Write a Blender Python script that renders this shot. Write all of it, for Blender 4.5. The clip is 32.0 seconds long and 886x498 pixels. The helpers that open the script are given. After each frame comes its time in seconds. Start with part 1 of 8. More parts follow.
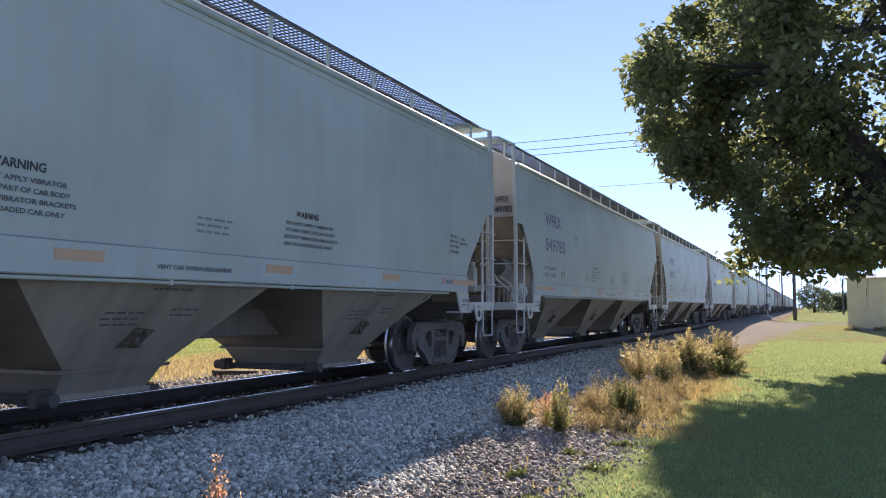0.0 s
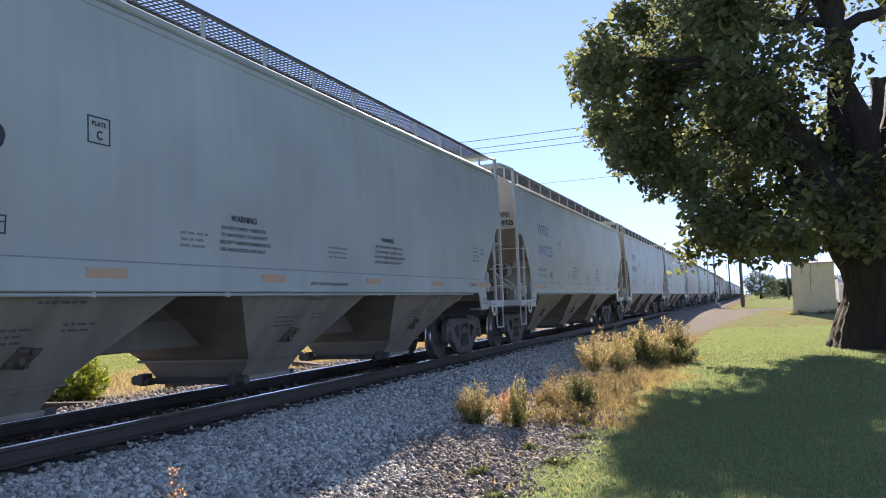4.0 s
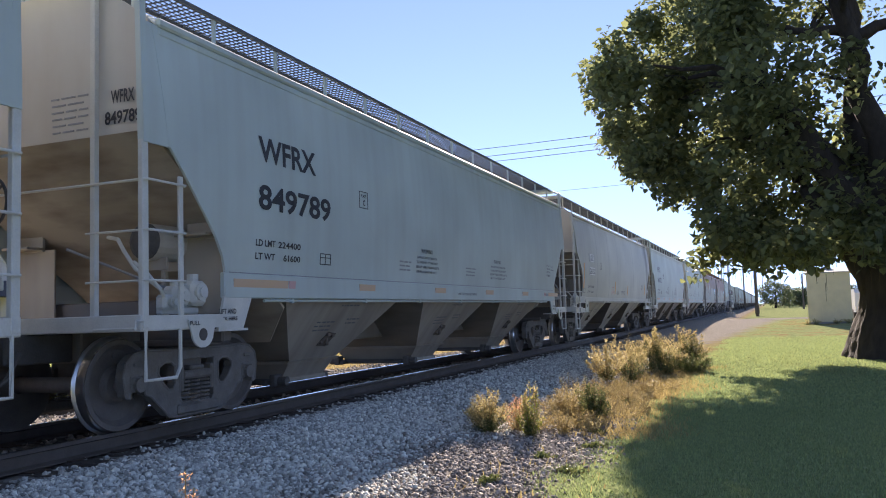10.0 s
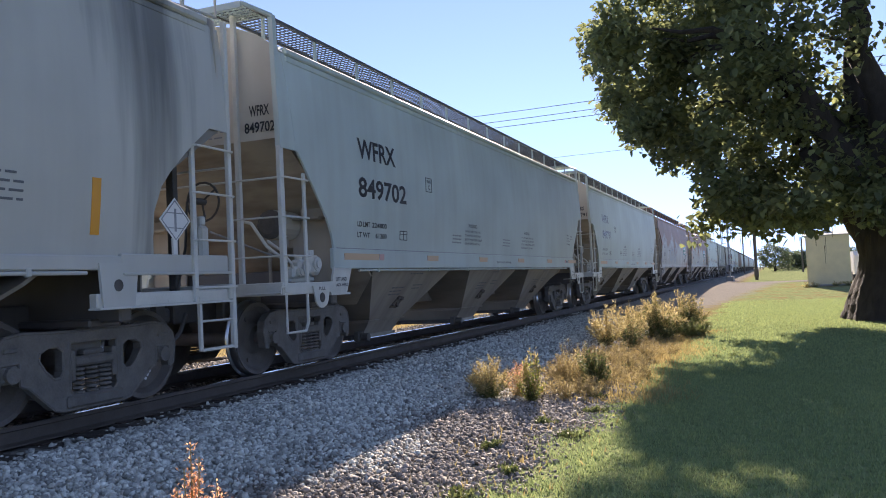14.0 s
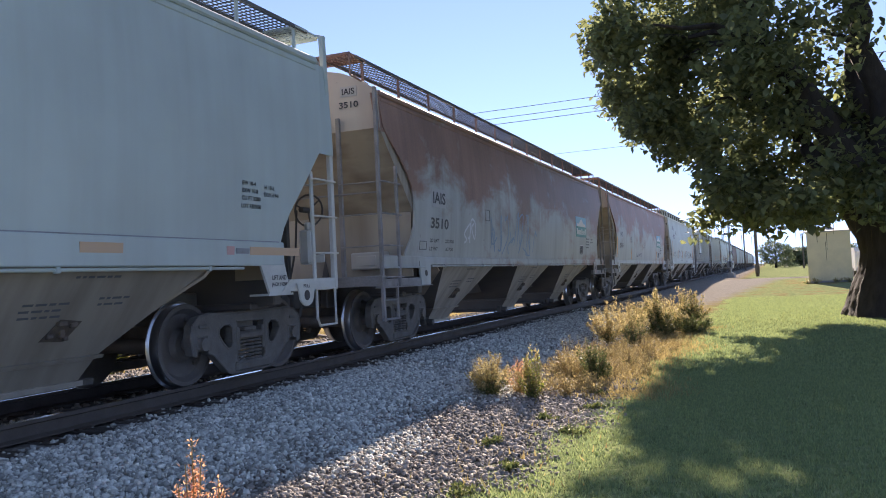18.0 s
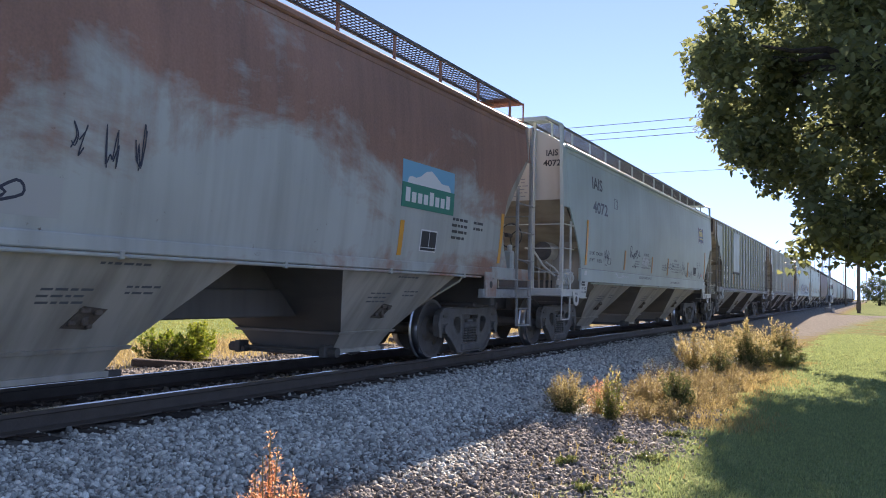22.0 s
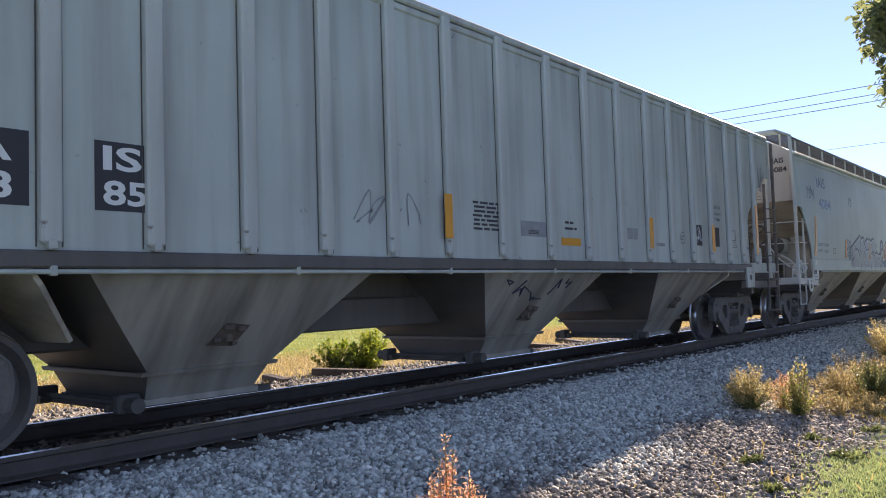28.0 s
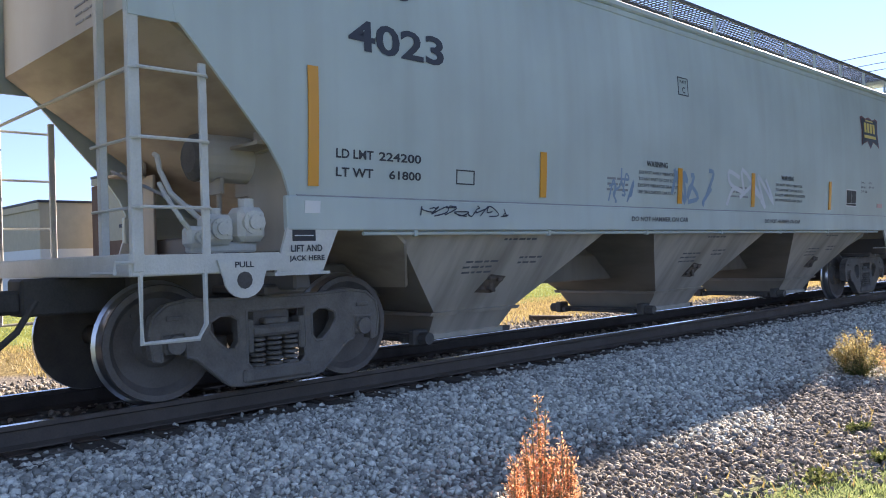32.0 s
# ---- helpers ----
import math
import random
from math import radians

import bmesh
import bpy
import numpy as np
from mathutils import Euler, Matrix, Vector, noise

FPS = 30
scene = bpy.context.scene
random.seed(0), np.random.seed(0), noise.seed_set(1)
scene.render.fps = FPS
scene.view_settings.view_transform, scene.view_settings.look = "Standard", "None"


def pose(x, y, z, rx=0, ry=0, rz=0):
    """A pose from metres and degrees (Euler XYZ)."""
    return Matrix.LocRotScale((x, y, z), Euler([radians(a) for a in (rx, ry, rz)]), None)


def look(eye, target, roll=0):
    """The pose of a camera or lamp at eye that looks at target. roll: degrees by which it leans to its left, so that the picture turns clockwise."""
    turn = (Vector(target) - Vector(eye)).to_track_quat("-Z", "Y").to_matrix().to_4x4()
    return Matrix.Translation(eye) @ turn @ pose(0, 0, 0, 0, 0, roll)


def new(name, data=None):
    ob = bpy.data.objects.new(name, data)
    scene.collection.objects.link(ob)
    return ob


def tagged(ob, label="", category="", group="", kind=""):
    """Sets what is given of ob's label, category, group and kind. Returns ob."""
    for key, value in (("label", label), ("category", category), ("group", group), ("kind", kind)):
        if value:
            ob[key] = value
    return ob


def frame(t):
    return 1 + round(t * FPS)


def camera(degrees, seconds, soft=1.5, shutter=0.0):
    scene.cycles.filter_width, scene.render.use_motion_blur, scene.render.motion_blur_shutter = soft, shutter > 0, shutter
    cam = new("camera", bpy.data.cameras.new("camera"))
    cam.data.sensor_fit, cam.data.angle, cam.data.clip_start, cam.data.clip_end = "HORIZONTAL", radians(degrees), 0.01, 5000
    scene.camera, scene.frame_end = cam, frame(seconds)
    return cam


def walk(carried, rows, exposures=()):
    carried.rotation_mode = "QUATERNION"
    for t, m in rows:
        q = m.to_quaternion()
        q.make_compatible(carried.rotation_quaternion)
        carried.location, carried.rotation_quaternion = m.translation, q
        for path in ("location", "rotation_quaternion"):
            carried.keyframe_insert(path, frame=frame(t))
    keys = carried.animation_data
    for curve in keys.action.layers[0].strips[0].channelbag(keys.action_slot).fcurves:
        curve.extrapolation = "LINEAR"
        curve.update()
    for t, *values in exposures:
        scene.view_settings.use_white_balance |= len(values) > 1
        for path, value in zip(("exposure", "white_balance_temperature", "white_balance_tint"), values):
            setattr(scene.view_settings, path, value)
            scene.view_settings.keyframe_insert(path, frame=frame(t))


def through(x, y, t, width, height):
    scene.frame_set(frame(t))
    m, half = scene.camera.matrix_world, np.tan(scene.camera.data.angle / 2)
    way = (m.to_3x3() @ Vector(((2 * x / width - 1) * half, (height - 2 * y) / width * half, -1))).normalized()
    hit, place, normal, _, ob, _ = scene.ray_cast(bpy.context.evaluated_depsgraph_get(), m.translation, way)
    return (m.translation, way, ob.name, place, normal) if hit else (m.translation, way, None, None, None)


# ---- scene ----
from mathutils.geometry import tessellate_polygon

# One spot beside the track: z = 0 is the lawn, +y runs along the rails the way the train comes from.
RAIL_Z = 0.507
TRACK_X = -7.018
cam = camera(57.45, 32.0, soft=1.0)
walk(cam, [
    (0, pose(0, 0, 1.6, 94.07, -0.07, 24.15)),
    (0.5, pose(0, 0, 1.6, 94.73, 0.31, 23.63)),
    (1, pose(0, 0, 1.6, 94.91, 0.96, 22.92)),
    (1.5, pose(0, 0, 1.6, 94.77, 1.36, 22.36)),
    (2, pose(0, 0, 1.6, 94.57, 1.68, 21.93)),
    (2.5, pose(0, 0, 1.6, 94.50, 1.79, 21.60)),
    (3, pose(0, 0, 1.6, 94.43, 1.95, 21.27)),
    (3.5, pose(0, 0, 1.6, 94.21, 2.11, 21.06)),
    (5.5, pose(0, 0, 1.6, 93.90, 2.57, 21.02)),
    (6, pose(0, 0, 1.6, 93.90, 2.47, 20.97)),
    (6.5, pose(0, 0, 1.6, 93.97, 2.26, 21.01)),
    (7, pose(0, 0, 1.6, 94.03, 2.11, 21.09)),
    (7.5, pose(0, 0, 1.6, 94.19, 2.14, 21.23)),
    (8, pose(0, 0, 1.6, 94.37, 2.10, 21.39)),
    (8.5, pose(0, 0, 1.6, 94.45, 2.03, 21.55)),
    (9, pose(0, 0, 1.6, 94.50, 2.03, 21.72)),
    (9.5, pose(0, 0, 1.6, 94.59, 1.96, 21.80)),
    (10, pose(0, 0, 1.6, 94.58, 1.91, 21.87)),
    (10.5, pose(0, 0, 1.6, 94.45, 1.92, 21.98)),
    (11, pose(0, 0, 1.6, 94.24, 2.06, 22.00)),
    (11.5, pose(0, 0, 1.6, 93.99, 2.17, 22.03)),
    (12, pose(0, 0, 1.6, 93.72, 2.20, 21.95)),
    (12.5, pose(0, 0, 1.6, 93.26, 2.24, 21.96)),
    (13, pose(0, 0, 1.6, 92.93, 2.44, 21.92)),
    (13.5, pose(0, 0, 1.6, 92.52, 2.77, 21.89)),
    (14, pose(0, 0, 1.6, 92.32, 2.73, 21.88)),
    (14.5, pose(0, 0, 1.6, 92.13, 2.63, 21.88)),
    (16.5, pose(0, 0, 1.6, 91.89, 2.59, 21.91)),
    (17, pose(0, 0, 1.6, 91.99, 2.64, 21.96)),
    (17.5, pose(0, 0, 1.6, 92.03, 2.64, 21.96)),
    (18, pose(0, 0, 1.6, 92.08, 2.76, 21.94)),
    (18.5, pose(0, 0, 1.6, 92.18, 2.85, 21.91)),
    (19, pose(0, 0, 1.6, 92.21, 2.81, 21.90)),
    (19.5, pose(0, 0, 1.6, 92.23, 1.71, 21.79)),
    (20, pose(0, 0, 1.6, 92.50, 0.43, 21.96)),
    (20.5, pose(0, 0, 1.6, 92.74, -0.43, 23.34)),
    (21, pose(0, 0, 1.6, 93.00, -0.64, 25.10)),
    (21.5, pose(0, 0, 1.6, 93.16, -1.14, 26.60)),
    (22, pose(0, 0, 1.6, 92.91, -1.29, 27.86)),
    (22.5, pose(0, 0, 1.6, 92.74, -1.43, 30.02)),
    (23, pose(0, 0, 1.6, 92.46, -1.52, 31.10)),
    (23.5, pose(0, 0, 1.6, 92.22, -1.51, 31.47)),
    (24, pose(0, 0, 1.6, 92.18, -1.22, 32.02)),
    (24.5, pose(0, 0, 1.6, 92.00, 0.77, 32.28)),
    (25, pose(0, 0, 1.6, 91.46, 1.63, 32.38)),
    (25.5, pose(0, 0, 1.6, 91.96, 2.08, 32.35)),
    (26, pose(0, 0, 1.6, 92.25, 2.44, 32.32)),
    (26.5, pose(0, 0, 1.6, 92.72, 2.88, 33.27)),
    (28.5, pose(0, 0, 1.6, 92.70, 1.40, 40.95)),
    (29, pose(0, 0, 1.6, 92.27, 1.34, 41.71)),
    (29.5, pose(0, 0, 1.6, 92.09, 1.32, 42.25)),
    (30, pose(0, 0, 1.6, 91.73, 1.30, 42.72)),
    (30.5, pose(0, 0, 1.6, 91.36, 1.49, 42.98)),
    (31, pose(0, 0, 1.6, 91.05, 1.61, 43.39)),
    (31.5, pose(0, 0, 1.6, 90.83, 1.56, 44.65)),
    (32, pose(0, 0, 1.6, 90.55, 1.81, 45.90)),
], exposures=[(0, 1.58, 7000, 21), (19, 1.63, 7050, 21), (25, 1.62, 7130, 21), (28.5, 1.76, 7450, 21), (30, 1.87, 7550, 20), (31, 1.91, 7450, 19), (32, 1.96, 7200, 19)])

# ---- light ----
SUN_EL, SUN_AZ = 22.0, 10.5        # azimuth counted from +y towards -x
world = bpy.data.worlds.new("sky")
scene.world = world
world.use_nodes = True
wn = world.node_tree
sky = wn.nodes.new("ShaderNodeTexSky")
sky.sky_type = 'NISHITA'
sky.sun_disc = False
sky.sun_elevation = radians(SUN_EL)
sky.sun_rotation = radians(-SUN_AZ)
sky.altitude = 2500
sky.air_density, sky.dust_density, sky.ozone_density = 0.56, 0.0, 0.65
# clear dry air: the haze band at the horizon stays thin
direction, lift, unit = wn.nodes.new("ShaderNodeTexCoord"), wn.nodes.new("ShaderNodeVectorMath"), wn.nodes.new("ShaderNodeVectorMath")
lift.operation, unit.operation = 'ADD', 'NORMALIZE'
lift.inputs[1].default_value = (0, 0, 0.15)
wn.links.new(direction.outputs["Generated"], lift.inputs[0])
wn.links.new(lift.outputs[0], unit.inputs[0])
wn.links.new(unit.outputs[0], sky.inputs[0])
wn.links.new(sky.outputs[0], wn.nodes["Background"].inputs[0])
wn.nodes["Background"].inputs[1].default_value = 0.140
sun = new("sun", bpy.data.lights.new("sun", "SUN"))
sun.data.energy, sun.data.angle, sun.data.color = 4.2, radians(0.5), (1.0, 0.93, 0.82)
_a, _e = radians(SUN_AZ), radians(SUN_EL)
sun.matrix_world = look((0, 0, 60), Vector((0, 0, 60)) - Vector((-math.sin(_a) * math.cos(_e), math.cos(_a) * math.cos(_e), math.sin(_e))))
scene.view_settings.exposure = 0.0

# ---- materials ----
def shade(name, base, rough=0.7, metal=0.0, dark=None, scale=8.0, amount=0.5, fine=60.0, bump=0.15, stretch=(1, 1, 1), spec=0.5, per_object=0.0, per_island=0.0):
    """A painted, stony or earthy surface: two colours mixed by coarse and fine noise, with a little relief."""
    m = bpy.data.materials.new(name)
    m.use_nodes = True
    nt, b = m.node_tree, m.node_tree.nodes["Principled BSDF"]
    N, L = nt.nodes.new, nt.links.new
    co = N("ShaderNodeTexCoord")
    mp = N("ShaderNodeMapping")
    mp.inputs["Scale"].default_value = stretch
    L(co.outputs["Object"], mp.inputs[0])
    n1, n2 = N("ShaderNodeTexNoise"), N("ShaderNodeTexNoise")
    n1.inputs["Scale"].default_value, n1.inputs["Detail"].default_value = scale, 5
    n2.inputs["Scale"].default_value, n2.inputs["Detail"].default_value = fine, 4
    L(mp.outputs[0], n1.inputs["Vector"]), L(mp.outputs[0], n2.inputs["Vector"])
    add = N("ShaderNodeMath"); add.operation = 'MULTIPLY_ADD'; add.inputs[1].default_value = 0.45
    L(n2.outputs[0], add.inputs[0]), L(n1.outputs[0], add.inputs[2])
    ramp = N("ShaderNodeValToRGB")
    ramp.color_ramp.elements[0].position, ramp.color_ramp.elements[1].position = 0.45, 0.98
    dark = dark or tuple(c * (1 - amount) for c in base)
    ramp.color_ramp.elements[0].color, ramp.color_ramp.elements[1].color = (*dark, 1), (*base, 1)
    L(add.outputs[0], ramp.inputs[0])
    last = ramp.outputs[0]
    for socket, k in (("Object Info", per_object), ("Geometry", per_island)):
        if k:
            src = N("ShaderNodeObjectInfo").outputs["Random"] if socket == "Object Info" else N("ShaderNodeNewGeometry").outputs["Random Per Island"]
            rg = N("ShaderNodeMapRange"); rg.inputs["To Min"].default_value, rg.inputs["To Max"].default_value = 1 - k, 1 + k
            L(src, rg.inputs[0])
            hs = N("ShaderNodeHueSaturation")
            L(rg.outputs[0], hs.inputs["Value"]), L(last, hs.inputs["Color"])
            last = hs.outputs[0]
    L(last, b.inputs["Base Color"])
    b.inputs["Roughness"].default_value, b.inputs["Metallic"].default_value, b.inputs["Specular IOR Level"].default_value = rough, metal, spec
    if bump:
        bp = N("ShaderNodeBump"); bp.inputs["Strength"].default_value, bp.inputs["Distance"].default_value = bump, 0.02
        L(n2.outputs[0], bp.inputs["Height"]), L(bp.outputs[0], b.inputs["Normal"])
    return m


def car_paint(name, base, rust=0.0, chips=0.0, grime=0.35, streak=(0.16, 0.13, 0.10), rust_col=(0.13, 0.055, 0.035), smear=None):
    """Weathered paint of a rail car: vertical dirt streaks, fading, and rust that eats in from the top in large patches."""
    m = bpy.data.materials.new(name)
    m.use_nodes = True
    nt, b = m.node_tree, m.node_tree.nodes["Principled BSDF"]
    N, L = nt.nodes.new, nt.links.new
    co = N("ShaderNodeTexCoord")
    mp = N("ShaderNodeMapping"); mp.inputs["Scale"].default_value = (1, 3.2, 0.22)
    L(co.outputs["Object"], mp.inputs[0])
    st = N("ShaderNodeTexNoise"); st.inputs["Scale"].default_value, st.inputs["Detail"].default_value = 1.3, 7
    L(mp.outputs[0], st.inputs["Vector"])
    pa = N("ShaderNodeTexNoise"); pa.inputs["Scale"].default_value, pa.inputs["Detail"].default_value = 0.7, 6
    L(co.outputs["Object"], pa.inputs["Vector"])
    fi = N("ShaderNodeTexNoise"); fi.inputs["Scale"].default_value, fi.inputs["Detail"].default_value = 38, 4
    L(co.outputs["Object"], fi.inputs["Vector"])
    r1 = N("ShaderNodeValToRGB")
    r1.color_ramp.elements[0].position, r1.color_ramp.elements[1].position = 0.42, 0.75
    r1.color_ramp.elements[0].color, r1.color_ramp.elements[1].color = (0, 0, 0, 1), (grime, grime, grime, 1)
    L(st.outputs[0], r1.inputs[0])
    mx = N("ShaderNodeMix"); mx.data_type = 'RGBA'
    mx.inputs["A"].default_value, mx.inputs["B"].default_value = (*base, 1), (*streak, 1)
    L(r1.outputs[0], mx.inputs["Factor"])
    r2 = N("ShaderNodeMapRange"); r2.inputs["From Min"].default_value, r2.inputs["From Max"].default_value = 0.3, 0.75
    r2.inputs["To Min"].default_value, r2.inputs["To Max"].default_value = 0.86, 1.08
    L(pa.outputs[0], r2.inputs[0])
    hs = N("ShaderNodeHueSaturation")
    L(r2.outputs[0], hs.inputs["Value"]), L(mx.outputs["Result"], hs.inputs["Color"])
    last = hs.outputs[0]
    if chips:
        cn = N("ShaderNodeTexNoise"); cn.inputs["Scale"].default_value, cn.inputs["Detail"].default_value, cn.inputs["Roughness"].default_value = 5.5, 9, 0.72
        L(co.outputs["Object"], cn.inputs["Vector"])
        rk = N("ShaderNodeMapRange"); rk.inputs["From Min"].default_value, rk.inputs["From Max"].default_value = 0.70 - 0.06 * chips, 0.76 - 0.06 * chips
        rk.inputs["To Max"].default_value = 0.85
        L(cn.outputs[0], rk.inputs[0])
        mc = N("ShaderNodeMix"); mc.data_type = 'RGBA'; mc.inputs["B"].default_value = (0.13, 0.085, 0.06, 1)
        L(rk.outputs[0], mc.inputs["Factor"]), L(last, mc.inputs["A"])
        last = mc.outputs["Result"]
    if smear:
        # an old soot smear that runs down the side from the eaves, from smear[0] to smear[1] along the car
        sxyz = N("ShaderNodeSeparateXYZ"); L(co.outputs["Object"], sxyz.inputs[0])
        mid = (smear[0] + smear[1]) / 2
        away = N("ShaderNodeMath"); away.operation = 'SUBTRACT'; away.inputs[1].default_value = mid
        L(sxyz.outputs[1], away.inputs[0])
        wide = N("ShaderNodeMath"); wide.operation = 'ABSOLUTE'
        L(away.outputs[0], wide.inputs[0])
        core = N("ShaderNodeMapRange"); core.inputs["From Min"].default_value, core.inputs["From Max"].default_value = (smear[1] - smear[0]) / 2, 0.0
        core.inputs["To Min"].default_value, core.inputs["To Max"].default_value = -0.35, 0.42
        core.clamp = False
        L(wide.outputs[0], core.inputs[0])
        high = N("ShaderNodeMapRange"); high.inputs["From Min"].default_value, high.inputs["From Max"].default_value = 1.6, 3.6
        high.inputs["To Min"].default_value, high.inputs["To Max"].default_value = -0.35, 0.0
        L(sxyz.outputs[2], high.inputs[0])
        t1 = N("ShaderNodeMath"); t1.operation = 'ADD'
        L(core.outputs[0], t1.inputs[0]), L(high.outputs[0], t1.inputs[1])
        t2 = N("ShaderNodeMath"); t2.operation = 'ADD'
        L(t1.outputs[0], t2.inputs[0]), L(st.outputs[0], t2.inputs[1])
        t3 = N("ShaderNodeMapRange"); t3.inputs["From Min"].default_value, t3.inputs["From Max"].default_value, t3.inputs["To Max"].default_value = 0.40, 0.85, 0.75
        L(t2.outputs[0], t3.inputs[0])
        ms = N("ShaderNodeMix"); ms.data_type = 'RGBA'; ms.inputs["B"].default_value = (0.05, 0.05, 0.05, 1)
        L(t3.outputs[0], ms.inputs["Factor"]), L(last, ms.inputs["A"])
        last = ms.outputs["Result"]
    if rust:
        xyz = N("ShaderNodeSeparateXYZ"); L(co.outputs["Object"], xyz.inputs[0])
        top = N("ShaderNodeMapRange"); top.inputs["From Min"].default_value, top.inputs["From Max"].default_value = 1.7, 3.3
        top.inputs["To Min"].default_value, top.inputs["To Max"].default_value = -0.30, 0.30
        L(xyz.outputs[2], top.inputs[0])
        mp2 = N("ShaderNodeMapping"); mp2.inputs["Scale"].default_value = (1, 0.6, 1.1)
        L(co.outputs["Object"], mp2.inputs[0])
        rn = N("ShaderNodeTexNoise"); rn.inputs["Scale"].default_value, rn.inputs["Detail"].default_value, rn.inputs["Roughness"].default_value = 0.9, 9, 0.66
        rn.inputs["Distortion"].default_value = 0.5
        L(mp2.outputs[0], rn.inputs["Vector"])
        low = N("ShaderNodeMapRange"); low.inputs["From Min"].default_value, low.inputs["From Max"].default_value = 1.85, 1.35
        low.inputs["To Max"].default_value = 0.22
        L(xyz.outputs[2], low.inputs[0])
        both = N("ShaderNodeMath"); both.operation = 'ADD'
        L(top.outputs[0], both.inputs[0]), L(low.outputs[0], both.inputs[1])
        # the ends of the sides rust first
        off = N("ShaderNodeMath"); off.operation = 'SUBTRACT'; off.inputs[1].default_value = 9.0
        L(xyz.outputs[1], off.inputs[0])
        far = N("ShaderNodeMath"); far.operation = 'ABSOLUTE'
        L(off.outputs[0], far.inputs[0])
        tip = N("ShaderNodeMapRange"); tip.inputs["From Min"].default_value, tip.inputs["From Max"].default_value = 5.8, 8.6
        tip.inputs["To Max"].default_value = 0.16
        L(far.outputs[0], tip.inputs[0])
        rim = N("ShaderNodeMath"); rim.operation = 'ADD'
        L(both.outputs[0], rim.inputs[0]), L(tip.outputs[0], rim.inputs[1])
        mp3 = N("ShaderNodeMapping"); mp3.inputs["Scale"].default_value = (1, 2.6, 0.16)
        L(co.outputs["Object"], mp3.inputs[0])
        run = N("ShaderNodeTexNoise"); run.inputs["Scale"].default_value, run.inputs["Detail"].default_value, run.inputs["Roughness"].default_value = 1.6, 6, 0.6
        L(mp3.outputs[0], run.inputs["Vector"])
        runs = N("ShaderNodeMath"); runs.operation = 'MULTIPLY_ADD'; runs.inputs[1].default_value, runs.inputs[2].default_value = 0.36, -0.18
        L(run.outputs[0], runs.inputs[0])
        ad0 = N("ShaderNodeMath"); ad0.operation = 'ADD'
        patch = N("ShaderNodeMath"); patch.operation = 'MULTIPLY_ADD'; patch.inputs[1].default_value, patch.inputs[2].default_value = 1.6, -0.28
        L(rn.outputs[0], patch.inputs[0])
        L(patch.outputs[0], ad0.inputs[0]), L(runs.outputs[0], ad0.inputs[1])
        ad = N("ShaderNodeMath"); ad.operation = 'ADD'
        L(ad0.outputs[0], ad.inputs[0]), L(rim.outputs[0], ad.inputs[1])
        r3 = N("ShaderNodeMapRange")
        r3.inputs["From Min"].default_value, r3.inputs["From Max"].default_value = 0.74 - 0.25 * rust, 1.02 - 0.25 * rust
        r3.inputs["To Max"].default_value = 0.92
        L(ad.outputs[0], r3.inputs[0])
        rc = N("ShaderNodeValToRGB")
        rc.color_ramp.elements[0].color, rc.color_ramp.elements[1].color = (*[c * 0.72 for c in rust_col], 1), (*[c * 1.35 for c in rust_col], 1)
        rc.color_ramp.elements[0].position, rc.color_ramp.elements[1].position = 0.36, 0.60
        chalk = rc.color_ramp.elements.new(0.72)
        chalk.color = (*[0.55 * c + 0.21 for c in rust_col], 1)
        big = N("ShaderNodeMix"); big.inputs["Factor"].default_value = 0.5
        L(run.outputs[0], big.inputs["A"]), L(pa.outputs[0], big.inputs["B"])
        tone = N("ShaderNodeMix"); tone.inputs["Factor"].default_value = 0.75
        L(fi.outputs[0], tone.inputs["A"]), L(big.outputs["Result"], tone.inputs["B"])
        L(tone.outputs["Result"], rc.inputs[0])
        m2 = N("ShaderNodeMix"); m2.data_type = 'RGBA'
        L(r3.outputs[0], m2.inputs["Factor"]), L(last, m2.inputs["A"]), L(rc.outputs[0], m2.inputs["B"])
        last = m2.outputs["Result"]
    L(last, b.inputs["Base Color"])
    b.inputs["Roughness"].default_value = 0.55
    bp = N("ShaderNodeBump"); bp.inputs["Strength"].default_value, bp.inputs["Distance"].default_value = 0.25, 0.02
    L(pa.outputs[0], bp.inputs["Height"]), L(bp.outputs[0], b.inputs["Normal"])
    return m


def plain(name, base, rough=0.6, metal=0.0):
    m = bpy.data.materials.new(name)
    m.use_nodes = True
    b = m.node_tree.nodes["Principled BSDF"]
    b.inputs["Base Color"].default_value, b.inputs["Roughness"].default_value, b.inputs["Metallic"].default_value = (*base, 1), rough, metal
    return m


def leafy(name, base, dark, rough=0.55, through=0.35):
    """Thin leaves: colour varies leaf by leaf, some light passes through."""
    m = bpy.data.materials.new(name)
    m.use_nodes = True
    nt, b = m.node_tree, m.node_tree.nodes["Principled BSDF"]
    N, L = nt.nodes.new, nt.links.new
    g = N("ShaderNodeNewGeometry")
    r = N("ShaderNodeValToRGB")
    r.color_ramp.elements[0].color, r.color_ramp.elements[1].color = (*dark, 1), (*base, 1)
    L(g.outputs["Random Per Island"], r.inputs[0]), L(r.outputs[0], b.inputs["Base Color"])
    b.inputs["Roughness"].default_value = rough
    t = N("ShaderNodeBsdfTranslucent")
    L(r.outputs[0], t.inputs[0])
    mx = N("ShaderNodeMixShader"); mx.inputs[0].default_value = through
    L(b.outputs[0], mx.inputs[1]), L(t.outputs[0], mx.inputs[2]), L(mx.outputs[0], nt.nodes["Material Output"].inputs[0])
    return m


